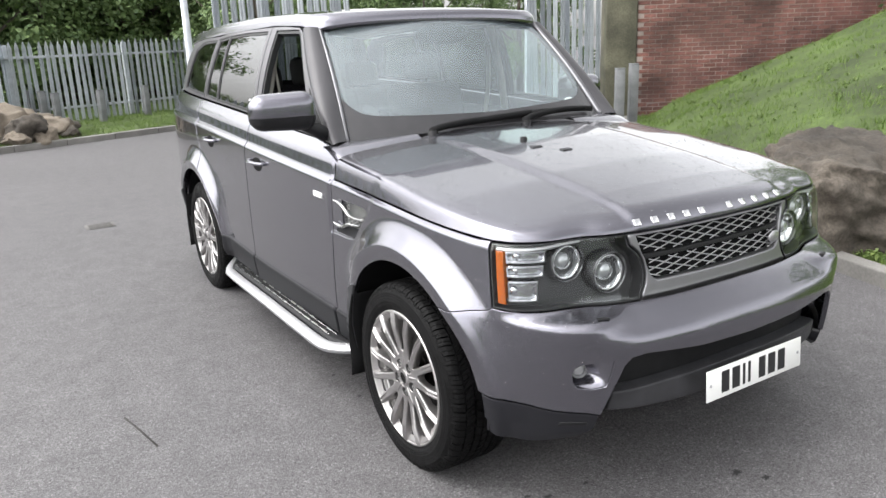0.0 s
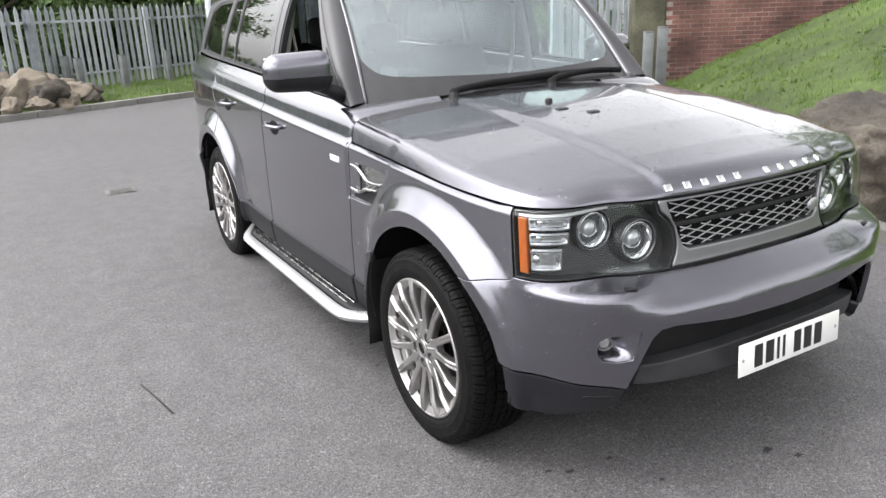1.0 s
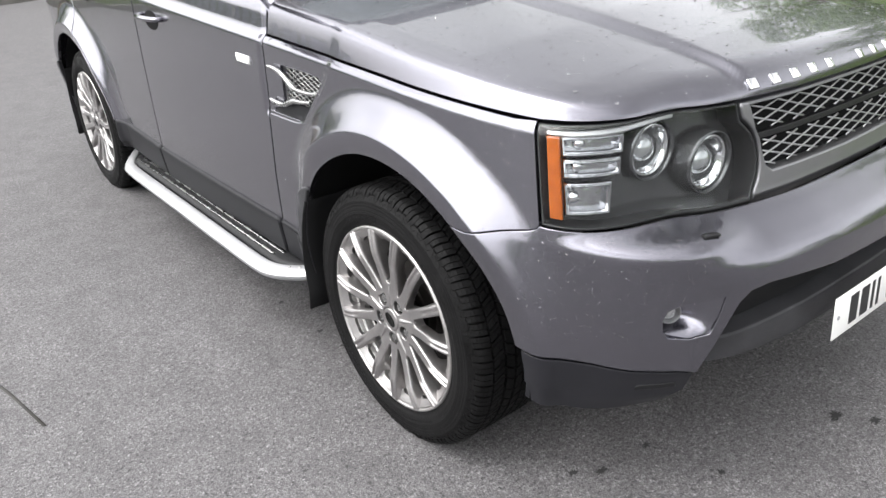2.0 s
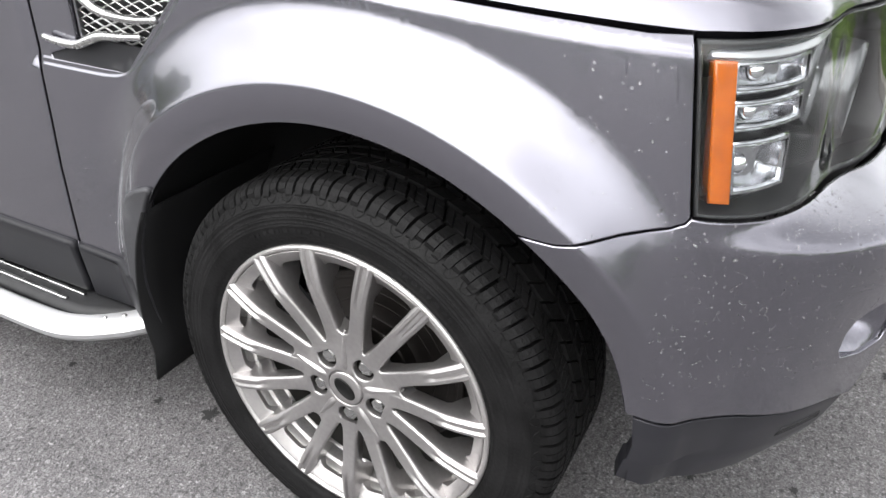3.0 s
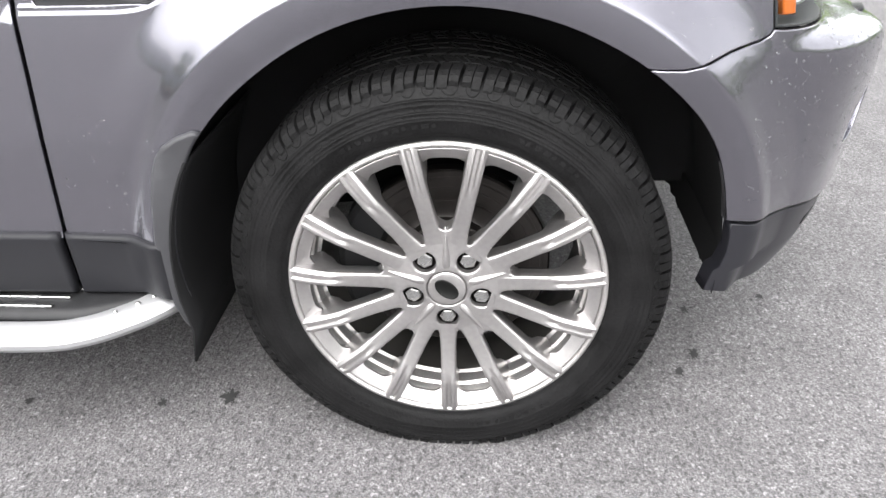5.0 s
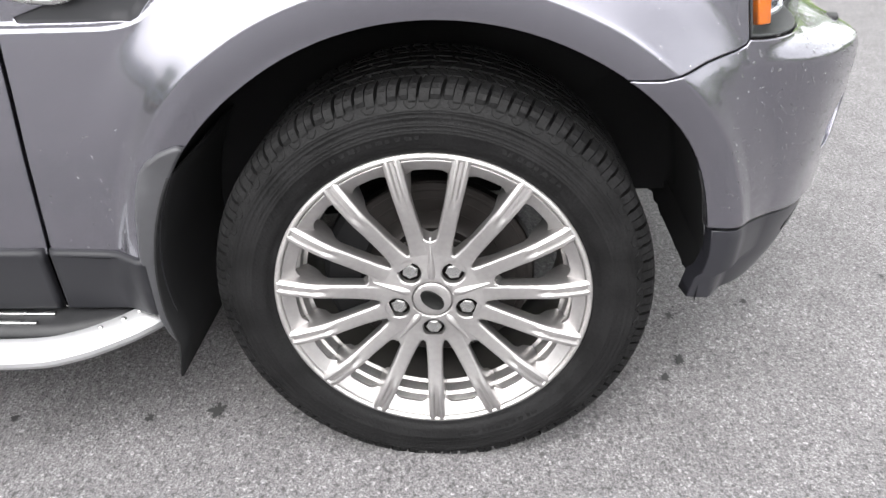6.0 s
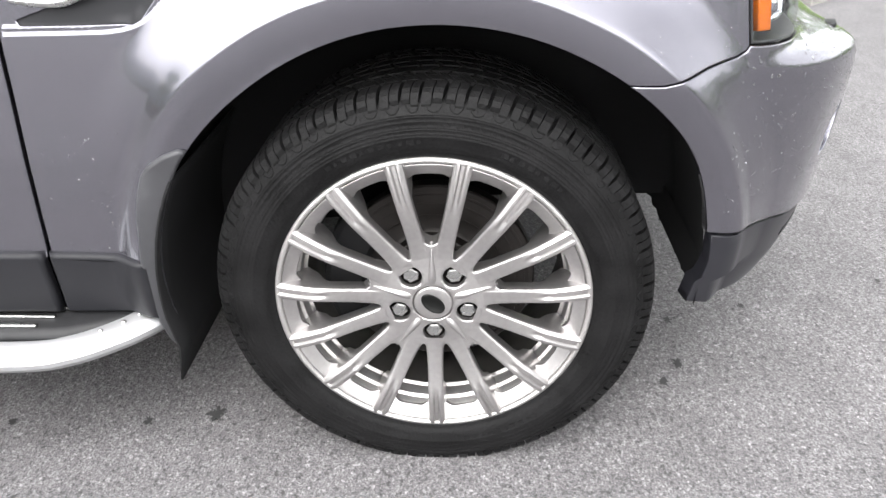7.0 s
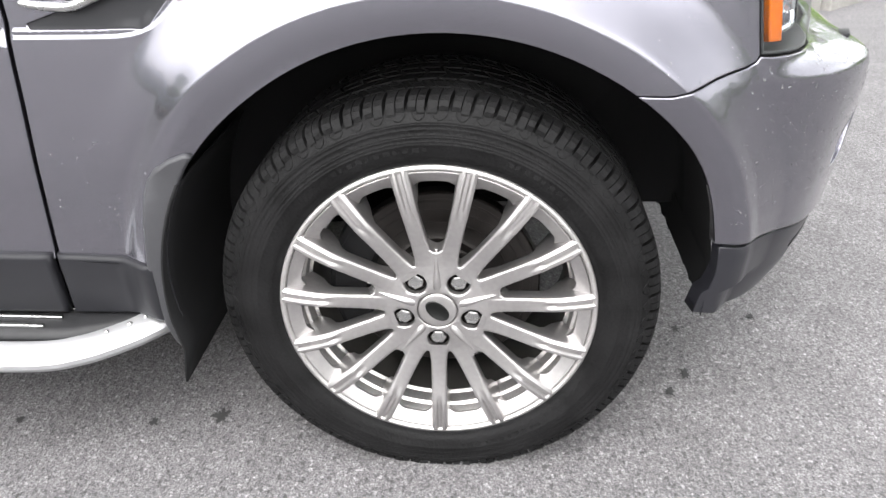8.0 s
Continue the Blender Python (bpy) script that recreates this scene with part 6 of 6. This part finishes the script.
# side steps
for s in (-1, 1):
    rows = []
    yy = np.linspace(0.50, 2.24, 24)
    for y in yy:
        e = min(1.0, (y - 0.46) / 0.22, (2.28 - y) / 0.22)
        out = 0.84 + 0.125 * math.sin(e * math.pi / 2)
        rows.append([(s * 0.78, y, 0.292), (s * (out - 0.03), y, 0.298), (s * (out - 0.01), y, 0.292), (s * (out - 0.01), y, 0.27), (s * 0.78, y, 0.255)])
    step = sheet("side_step", rows, PLASTIC, car, "black side step with polished steel edge bar")
    path = [(0.505, 0.885, 0.285), (0.525, 0.905, 0.282), (0.56, 0.93, 0.276), (0.63, 0.965, 0.268), (0.72, 0.983, 0.266), (1.0, 0.985, 0.265), (1.4, 0.985, 0.265), (2.0, 0.985, 0.265), (2.12, 0.97, 0.272), (2.2, 0.92, 0.287), (2.26, 0.86, 0.31)]
    line = np.array(spline([(x, y, z) for y, x, z in path], 8))
    run = np.gradient(line[:, :2], axis=0)
    run /= np.linalg.norm(run, axis=1)[:, None]
    rows = []
    for (x, y, z), (tx, ty) in zip(line, run):
        rows.append([(s * (x + ty * a), y - tx * a, z + h) for a, h in ((-0.026, 0.008), (-0.024, 0.017), (-0.018, 0.0205), (0.008, 0.0165), (0.020, 0.010), (0.0265, 0.001), (0.0265, -0.008), (0.019, -0.018), (0.0, -0.022), (-0.024, -0.018))])
    bm = grid(rows, wrap_v=True)
    bm.verts.ensure_lookup_table()
    bm.faces.new(bm.verts[:10]), bm.faces.new(bm.verts[-10:])
    bmesh.ops.recalc_face_normals(bm, faces=bm.faces)
    edge_bar = part("edge_bar", bm, SATIN, step, "polished steel edge bar", angle=34)
    for k, wide in ((3, 0.004), (8, 0.004), (14, 0.0055), (19, 0.0045)):
        (x, y, z), (tx, ty) = line[k], run[k]
        bm = lathe([(0.0, 0.0034), (wide * 0.6, 0.0028), (wide, 0.0), (wide, -0.003)], 12, "z")
        bmesh.ops.transform(bm, matrix=Matrix.Translation((s * (x - ty * 0.006), y + tx * 0.006, z + 0.0192)), verts=bm.verts)
        part("rivet", bm, STEEL, edge_bar)
    for k in range(4):
        x = 0.935 - 0.028 * k
        bm = bmesh.new()
        box(bm, (s * x - 0.004, 0.64 + 0.02 * (3 - k), 0.2965), (s * x + 0.004, 2.1, 0.3025), 0.0015)
        part("tread_strip", bm, STEEL, step)

# mud flaps behind the wheels
for s in (-1, 1):
    for yc in (0.0, WB):
        outer = [(yc + 0.458 * math.cos(radians(a)), AXLE + 0.458 * math.sin(radians(a))) for a in np.linspace(37, -4, 12)] + [(yc + 0.446, 0.26), (yc + 0.456, 0.19), (yc + 0.47, 0.185)]
        inner = [(yc + 0.485, 0.25), (yc + 0.492, 0.33), (yc + 0.488, 0.42), (yc + 0.472, 0.51), (yc + 0.458, 0.56), (yc + 0.446, 0.588), (yc + 0.43, 0.607), (yc + 0.405, 0.624), (yc + 0.378, 0.634)]
        fl = panel("mud_flap", side(outer + inner), body, GREY_PLASTIC, car, lift=0.009, depth=0.02, flip=True, mirror=s > 0, gap=0, fillet=0.006, label="charcoal plastic mud flap with drooping tip")
        rows = [[(s * x, y + 0.004, z) for x in np.linspace(0.945, 0.56, 8)] for y, z in outer[2:-1]]
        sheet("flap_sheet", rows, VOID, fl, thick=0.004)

# wheels: the face is dished from the rim down to the hub
FACE_R = [0.0, 0.036, 0.05, 0.07, 0.09, 0.105, 0.13, 0.16, 0.182, 0.2, 0.23, 0.25, 0.262]
FACE_X = [0.0115, 0.0115, 0.0125, 0.0140, 0.0145, 0.0135, 0.0105, 0.0060, 0.0025, 0.0008, 0.0012, 0.0028, 0.0055]
WHEEL_Z, NUT_R = 0.351, 0.0612


def face(r):
    return np.interp(r, FACE_R, FACE_X)


def gap_angle(a):
    """Angle from the nearest gap between spokes as a share of the half pitch, and whether that gap is one of the five narrow ones."""
    k = round((math.degrees(a) - 90) / 24)
    return abs(math.degrees(a) - 90 - 24 * k) / 12, k % 3 == 0


def hub_surface(y, z):
    r = np.hypot(y, z)
    return np.stack([face(r) + 0.025 * np.maximum(r - 0.080, 0), y, z], -1)


def web_surface(y, z):
    r = np.hypot(y, z)
    return np.stack([0.0075 + 0.62 * np.clip(0.2535 - r, 0, 0.05), y, z], -1)


def hub_outline():
    out = []
    for a in np.linspace(0, TAU, 361)[:-1]:
        d, narrow = gap_angle(a)
        r0 = 0.110 if narrow else 0.0905
        r = r0 + (0.120 - r0) * float(smooth_step(0.05, 0.75, d))
        out.append((r * math.cos(a), r * math.sin(a)))
    return out


def wheel_meshes():
    out = {}
    out["barrel"] = lathe([(0.2685, 0.012), (0.2675, 0.006), (0.264, 0.004), (0.2605, 0.0045), (0.2585, 0.0085), (0.2565, 0.0155), (0.2555, 0.020), (0.247, 0.026), (0.2415, 0.034), (0.2405, 0.046), (0.2395, 0.048), (0.235, 0.0495), (0.234, 0.051), (0.2335, 0.072), (0.2325, 0.074), (0.2265, 0.076)], 120)
    out["inner"] = lathe([(0.2265, 0.076), (0.2255, 0.078), (0.225, 0.112), (0.222, 0.118), (0.221, 0.15), (0.236, 0.24), (0.262, 0.25)], 96)
    ribs = []
    for r, h in ((0.3048, 0.0004), (0.3105, 0.0006), (0.3132, 0.0004), (0.3205, 0.0005), (0.3262, 0.0007)):
        x = -0.0015 + 0.17 * (r - 0.3035)
        ribs += [(r, x), (r + 0.0007, x - h), (r + 0.0015, x + 0.0002)]
    out["tyre"] = lathe([(0.258, 0.03), (0.262, 0.014), (0.2665, 0.009), (0.271, 0.0065), (0.274, 0.007), (0.2765, 0.0035), (0.286, 0.0005), (0.300, -0.0015), (0.3012, -0.0022), (0.3024, -0.0015)] + ribs
                        + [(0.3285, 0.0028), (0.3297, 0.0019), (0.331, 0.0042), (0.336, 0.0072), (0.340, 0.0110), (0.344, 0.018), (0.347, 0.026), (0.349, 0.036), (0.3495, 0.05), (0.350, 0.138), (0.3495, 0.23), (0.346, 0.254), (0.33, 0.272), (0.30, 0.276), (0.262, 0.262), (0.258, 0.24)], 144)
    # tread blocks in ribs; the outer rib wraps over the shoulder and is cut by a fine slit
    v, f = [], []

    def block(a0, a1, prof, slant):
        k = len(v)
        for a in (a0, a1):
            for r0, r1, x in prof:
                aa = a + slant * (x - 0.03)
                v.append((x, r0 * math.cos(aa), r0 * math.sin(aa)))
                v.append((x, r1 * math.cos(aa), r1 * math.sin(aa)))
        n = len(prof)
        for i in range(n - 1):
            a, b_ = k + 2 * i, k + 2 * n + 2 * i
            f.append((a + 1, a + 3, b_ + 3, b_ + 1))
            f.append((a, a + 1, a + 3, a + 2)), f.append((b_, b_ + 2, b_ + 3, b_ + 1))
        f.append((k, k + 1, k + 2 * n + 1, k + 2 * n)), f.append((k + 2 * n - 2, k + 2 * n - 1, k + 4 * n - 1, k + 4 * n - 2))
    edges, a = [], 0.0
    for i in range(68):
        edges.append(a)
        a += (1.0, 0.9, 1.12, 0.96, 1.06)[i % 5]
    pitch = [(e * TAU / a, d * TAU / a) for e, d in zip(edges, [(1.0, 0.9, 1.12, 0.96, 1.06)[i % 5] for i in range(68)])]
    loops = bmesh.new()
    for i, (a, w) in enumerate(pitch):
        for mirror_ in (False, True):
            m = (lambda x: 0.276 - x) if mirror_ else (lambda x: x)
            top = [(0.341, 0.3478, m(0.0128)), (0.344, 0.3545, m(0.0180)), (0.346, 0.3600, m(0.0265)), (0.348, 0.3628, m(0.038)), (0.348, 0.3636, m(0.050))]
            low = [(0.337, 0.3408, m(0.0092))] + top
            block(a, a + w * 0.40, low if i % 2 else top, 0.5)
            block(a + w * 0.45, a + w * 0.84, top if i % 2 else low, 0.5)
            block(a + 0.22 * w, a + 0.5 * w, [(0.348, 0.3632, m(0.056)), (0.348, 0.3636, m(0.088))], -1.2)
            block(a + 0.58 * w, a + 1.08 * w, [(0.348, 0.3634, m(0.056)), (0.348, 0.3638, m(0.074))], -1.2)
            block(a + 0.60 * w, a + 1.06 * w, [(0.348, 0.3634, m(0.077)), (0.348, 0.3638, m(0.088))], -1.2)
        block(a, a + w * 0.86, [(0.348, 0.3641, 0.097), (0.348, 0.3641, 0.122)], 1.6)
        block(a + 0.4 * w, a + w * 1.2, [(0.348, 0.3641, 0.130), (0.348, 0.3641, 0.150)], -1.6)
        block(a, a + w * 0.86, [(0.348, 0.3641, 0.157), (0.348, 0.3641, 0.180)], 1.6)
        # moulded loop under each shoulder block
        pts = []
        for g in np.linspace(0, math.pi, 8):
            r = 0.3425 - 0.0105 * math.sin(g)
            aa = a + w * (0.42 - 0.34 * math.cos(g))
            x = float(np.interp(r, [0.3285, 0.331, 0.336, 0.340, 0.344], [0.0028, 0.0042, 0.0072, 0.0110, 0.018]))
            pts.append((x - 0.0002, r * math.cos(aa), r * math.sin(aa)))
        add(loops, tube(pts, 0.0010, 4, cap=False))
    out["loop"] = loops
    tread = bmesh.new()
    me = bpy.data.meshes.new("t")
    me.from_pydata(v, [], f)
    tread.from_mesh(me)
    bmesh.ops.recalc_face_normals(tread, faces=tread.faces)
    out["tread"] = tread
    # a spoke pointing down: its outer third is split by a groove between two ridges
    rows = []
    for r, w, g in [(0.074, 0.036, 0), (0.09, 0.0335, 0), (0.10, 0.0305, 0), (0.112, 0.0288, 0), (0.13, 0.0278, 0), (0.155, 0.0272, 0), (0.172, 0.0272, 0), (0.179, 0.0275, 0.0006), (0.188, 0.0278, 0.0028), (0.20, 0.028, 0.0040),
                    (0.22, 0.0288, 0.0042), (0.245, 0.0298, 0.0042), (0.2555, 0.0305, 0.0038), (0.2605, 0.031, 0.003)]:
        h = w / 2
        x = float(face(r)) + 0.03 * max(0.088 - r, 0)
        back = 0.034 + 0.03 * float(smooth_step(0.18, 0.215, r)) if r < 0.235 else max(0.010, 0.064 - (r - 0.235) * 2.0)
        wide = 0.62 + 0.45 * float(smooth_step(0.18, 0.215, r))
        rise = -0.0020 * min(1.0, g / 0.003)
        half = [(x + back, h * wide), (x + 0.014, h), (x + 0.0055, h), (x + 0.0028, h * 0.965), (x + 0.0010, h * 0.88), (x + 0.0002, h * 0.78), (x + rise, h * 0.62), (x + rise, h * 0.36), (x + g * 0.6, h * 0.17)]
        rows.append([(px, py, -r) for px, py in half] + [(px, -py, -r) for px, py in half[::-1]])
    sp = grid(rows)
    n = len(rows[0])
    sp.verts.ensure_lookup_table()
    sp.faces.new(sp.verts[-n:])
    bmesh.ops.recalc_face_normals(sp, faces=sp.faces)
    out["spoke"] = sp
    rg = bmesh.new()
    grid([[(crest + 0.009 * abs(k) ** 2.4, 0.5 * wd * k, r) for k in (-1, -0.8, -0.5, -0.2, 0.2, 0.5, 0.8, 1)]
          for r, wd, crest in ((0.036, 0.024, 0.0125), (0.044, 0.021, 0.0095), (0.052, 0.018, 0.0080), (0.062, 0.015, 0.0082), (0.075, 0.0118, 0.0094), (0.086, 0.0096, 0.0108), (0.095, 0.0080, 0.0122), (0.104, 0.0062, 0.0140), (0.111, 0.0046, 0.0160), (0.1145, 0.0022, 0.0185))], bm=rg)
    bmesh.ops.recalc_face_normals(rg, faces=rg.faces)
    bmesh.ops.solidify(rg, geom=rg.faces[:], thickness=0.003)
    out["ridge"] = rg
    nut = bmesh.new()
    bmesh.ops.create_cone(nut, cap_ends=True, segments=6, radius1=0.0136, radius2=0.0136, depth=0.024)
    bmesh.ops.bevel(nut, geom=[e for e in nut.edges if all(v.co.z > 0 for v in e.verts)], offset=0.002, segments=2, affect="EDGES")
    bmesh.ops.transform(nut, matrix=pose(0.0305, 0, 0, 0, -90, 0), verts=nut.verts)
    out["nut"] = nut
    out["seat"] = lathe([(0.0, 0.034), (0.0150, 0.034), (0.0178, 0.030), (0.0192, 0.024)], 24)
    out["cap"] = lathe([(0.0, 0.0098), (0.02, 0.0100), (0.0295, 0.0104), (0.0318, 0.0112), (0.0326, 0.013), (0.0328, 0.019), (0.0342, 0.019)], 48)
    v2, f2 = [], []
    for a0, n_, r0, r1 in ((58, 11, 0.2895, 0.2985), (112, 8, 0.2895, 0.2975), (232, 11, 0.2895, 0.2985), (300, 7, 0.2905, 0.2975)):
        for i in range(n_):
            g0, g1 = radians(a0 + i * 2.9), radians(a0 + i * 2.9 + (2.1, 1.2, 1.7)[i % 3])
            k = len(v2)
            v2 += [(x_, r_ * math.cos(g), r_ * math.sin(g)) for x_ in (-0.0011, 0.003) for r_, g in ((r0, g0), (r0, g1), (r1, g1), (r1, g0))]
            f2 += [(k, k + 1, k + 2, k + 3), (k, k + 4, k + 5, k + 1), (k + 1, k + 5, k + 6, k + 2), (k + 2, k + 6, k + 7, k + 3), (k + 3, k + 7, k + 4, k)]
    mk = bmesh.new()
    me2 = bpy.data.meshes.new("m")
    me2.from_pydata(v2, [], f2)
    mk.from_mesh(me2)
    bmesh.ops.recalc_face_normals(mk, faces=mk.faces)
    out["mark"] = mk
    out["oval"] = lathe([(0.0, 0.0088), (0.0158, 0.0090), (0.0166, 0.0080), (0.0182, 0.0082), (0.0187, 0.0105)], 32)
    out["disc"] = lathe([(0.06, 0.075), (0.082, 0.075), (0.087, 0.079), (0.089, 0.100), (0.096, 0.104), (0.118, 0.104), (0.1185, 0.1046), (0.1205, 0.1046), (0.121, 0.104), (0.141, 0.104), (0.1415, 0.1045), (0.144, 0.1045), (0.1445, 0.104), (0.158, 0.104), (0.1585, 0.1047), (0.1625, 0.1047), (0.163, 0.104), (0.172, 0.104), (0.175, 0.107), (0.175, 0.13), (0.06, 0.13)], 72)
    cal = grid([[(x, r * math.cos(radians(a)), r * math.sin(radians(a))) for x, r in ((0.09, 0.12), (0.082, 0.13), (0.082, 0.185), (0.09, 0.196), (0.15, 0.196), (0.15, 0.12))] for a in np.linspace(-28, 42, 15)], wrap_v=True)
    out["caliper"] = cal
    return out


WM = {}
for k, bm_ in wheel_meshes().items():
    if k in ("tyre", "tread", "loop"):
        for v in bm_.verts:
            r = math.hypot(v.co.y, v.co.z)
            grow = 1 + 0.008 * float(smooth_step(0.30, 0.355, r)) / r
            v.co.y, v.co.z = v.co.y * grow, v.co.z * grow
            if v.co.z < -WHEEL_Z:
                v.co.x += -0.004 if v.co.x < 0.1 else 0.0
                v.co.z = -WHEEL_Z + 0.0005
    elif k in ("barrel", "inner"):
        for v in bm_.verts:
            v.co.y, v.co.z = v.co.y * 0.991, v.co.z * 0.991
    me = bpy.data.meshes.new(k)
    bm_.to_mesh(me)
    bm_.free()
    if k in ("tread", "nut", "mark", "caliper"):
        pass
    elif k in ("spoke", "ridge", "disc"):
        me.set_sharp_from_angle(angle=radians(40))
    else:
        me.shade_smooth()
    WM[k] = me


def wheel(x, y, turned):
    w = part("wheel", WM["barrel"], ALLOY_IN, car, "silver fifteen-spoke alloy wheel with black road tyre")
    w.matrix_basis = pose(x, y, WHEEL_Z, 0, 0, 180 if turned else 0)
    part("tyre", WM["tyre"], RUBBER, w)
    part("tread", WM["tread"], RUBBER, w)
    tagged(part("shoulder_loop", WM["loop"], RUBBER, w), kind="stuff")
    for k in range(15):
        part("spoke", WM["spoke"], ALLOY, w).matrix_basis = pose(0, 0, 0, 24 * k)
    nuts = [radians(-90 + 72 * k) for k in range(5)]
    if "hub" not in WM:
        holes = [[(NUT_R * math.cos(a) + 0.019 * math.cos(b_), NUT_R * math.sin(a) + 0.019 * math.sin(b_)) for b_ in np.linspace(0, TAU, 25)[:-1]] for a in nuts]
        mid = [(0.0342 * math.cos(a), 0.0342 * math.sin(a)) for a in np.linspace(0, TAU, 41)[:-1]]
        WM["hub"] = panel("hub_face", hub_outline(), hub_surface, ALLOY, w, step=0.006, depth=0.03, holes=holes + [mid], gap=0, flip=True, fillet=0.0026).data
        bm = bmesh.new()
        bm.from_mesh(WM["hub"])
        bmesh.ops.remove_doubles(bm, verts=bm.verts, dist=1e-5)
        WM["hub"].clear_geometry()
        bm.to_mesh(WM["hub"])
        bm.free()
        WM["hub"].shade_smooth()
        WM["hub"].set_sharp_from_angle(angle=radians(55))
        rin = lambda a: 0.2325 - 0.024 * max(0, 1 - (1 - gap_angle(a)[0]) * 1.6) ** 1.6
        ring_o = [(0.2545 * math.cos(a), 0.2545 * math.sin(a)) for a in np.linspace(0, TAU, 181)[:-1]]
        ring_i = [(rin(a) * math.cos(a), rin(a) * math.sin(a)) for a in np.linspace(0, TAU, 361)[:-1]]
        WM["web"] = panel("rim_web", ring_o, web_surface, ALLOY, w, step=0.008, depth=0.03, holes=[ring_i], gap=0, flip=True, fillet=0.002).data
    else:
        part("hub_face", WM["hub"], ALLOY, w)
        part("rim_web", WM["web"], ALLOY, w)
    for k, a in enumerate(nuts):
        part("hub_ridge", WM["ridge"], ALLOY, w).matrix_basis = pose(0, 0, 0, 72 * k)
        at = (0, NUT_R * math.cos(a), NUT_R * math.sin(a))
        part("wheel_nut", WM["nut"], STEEL, w).matrix_basis = pose(*at, 17 * k)
        # nut seats take the same dark colour as the brake disc
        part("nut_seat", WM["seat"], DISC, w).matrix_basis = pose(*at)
    part("centre_cap", WM["cap"], ALLOY, w)
    part("cap_oval", WM["oval"], OVAL, w).matrix_basis = pose(0, 0, 0, 42) @ Matrix.Diagonal((1, 1.25, 0.8, 1))
    tagged(part("sidewall_mark", WM["mark"], RUBBER, w), kind="stuff")
    part("inner_barrel", WM["inner"], DARK_BARREL, w)
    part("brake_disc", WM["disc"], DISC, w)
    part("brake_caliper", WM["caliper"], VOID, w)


for y in (0.0, WB):
    wheel(-0.9465, y, False)
    wheel(0.9465, y, True)


# rain beads on the bonnet, bumper corner and wing
def beads(ob, count, low, high, keep, seed):
    """Small flat water beads scattered over a painted panel."""
    rnd = random.Random(seed)
    me = ob.data
    polys = [p for p in me.polygons if keep(p.center, p.normal)]
    weights = [p.area for p in polys]
    v, f = [], []
    for p in rnd.choices(polys, weights, k=count):
        vs = [me.vertices[i].co for i in p.vertices]
        a, b_ = sorted((rnd.random(), rnd.random()))
        c0 = vs[0] * a + vs[1] * (b_ - a) + vs[2] * (1 - b_)
        n = p.normal
        t = n.orthogonal().normalized()
        s = n.cross(t)
        r = low + (high - low) * rnd.random() ** 2.5
        k0 = len(v)
        ex = rnd.uniform(0.8, 1.4)
        for rr, hh in ((1.0, 0.0), (0.75, 0.28)):
            for k in range(7):
                g = TAU * k / 7
                v.append(tuple(c0 + (t * math.cos(g) * ex + s * math.sin(g)) * r * rr + n * (r * hh)))
        v.append(tuple(c0 + n * r * 0.42))
        for k in range(7):
            q = (k + 1) % 7
            f.append((k0 + k, k0 + q, k0 + 7 + q, k0 + 7 + k))
            f.append((k0 + 7 + k, k0 + 7 + q, k0 + 14))
    m = bpy.data.meshes.new("rainwater")
    m.from_pydata(v, [], f)
    m.shade_smooth()
    return tagged(part("rainwater", m, WATER, ob), kind="stuff")


beads(bonnet, 2200, 0.001, 0.0042, lambda c_, n: n.z > 0.75, 3)
beads(bumper, 1100, 0.0006, 0.0019, lambda c_, n: c_.x < -0.62 and c_.z > 0.5 and c_.y < -0.46, 5)
for ob in list(car.children):
    if ob.name.startswith("front_wing") and ob.data.vertices[0].co.x < 0:
        beads(ob, 500, 0.0006, 0.002, lambda c_, n: c_.y < -0.3 or (c_.y > 0.45 and c_.z < 0.65), 7)
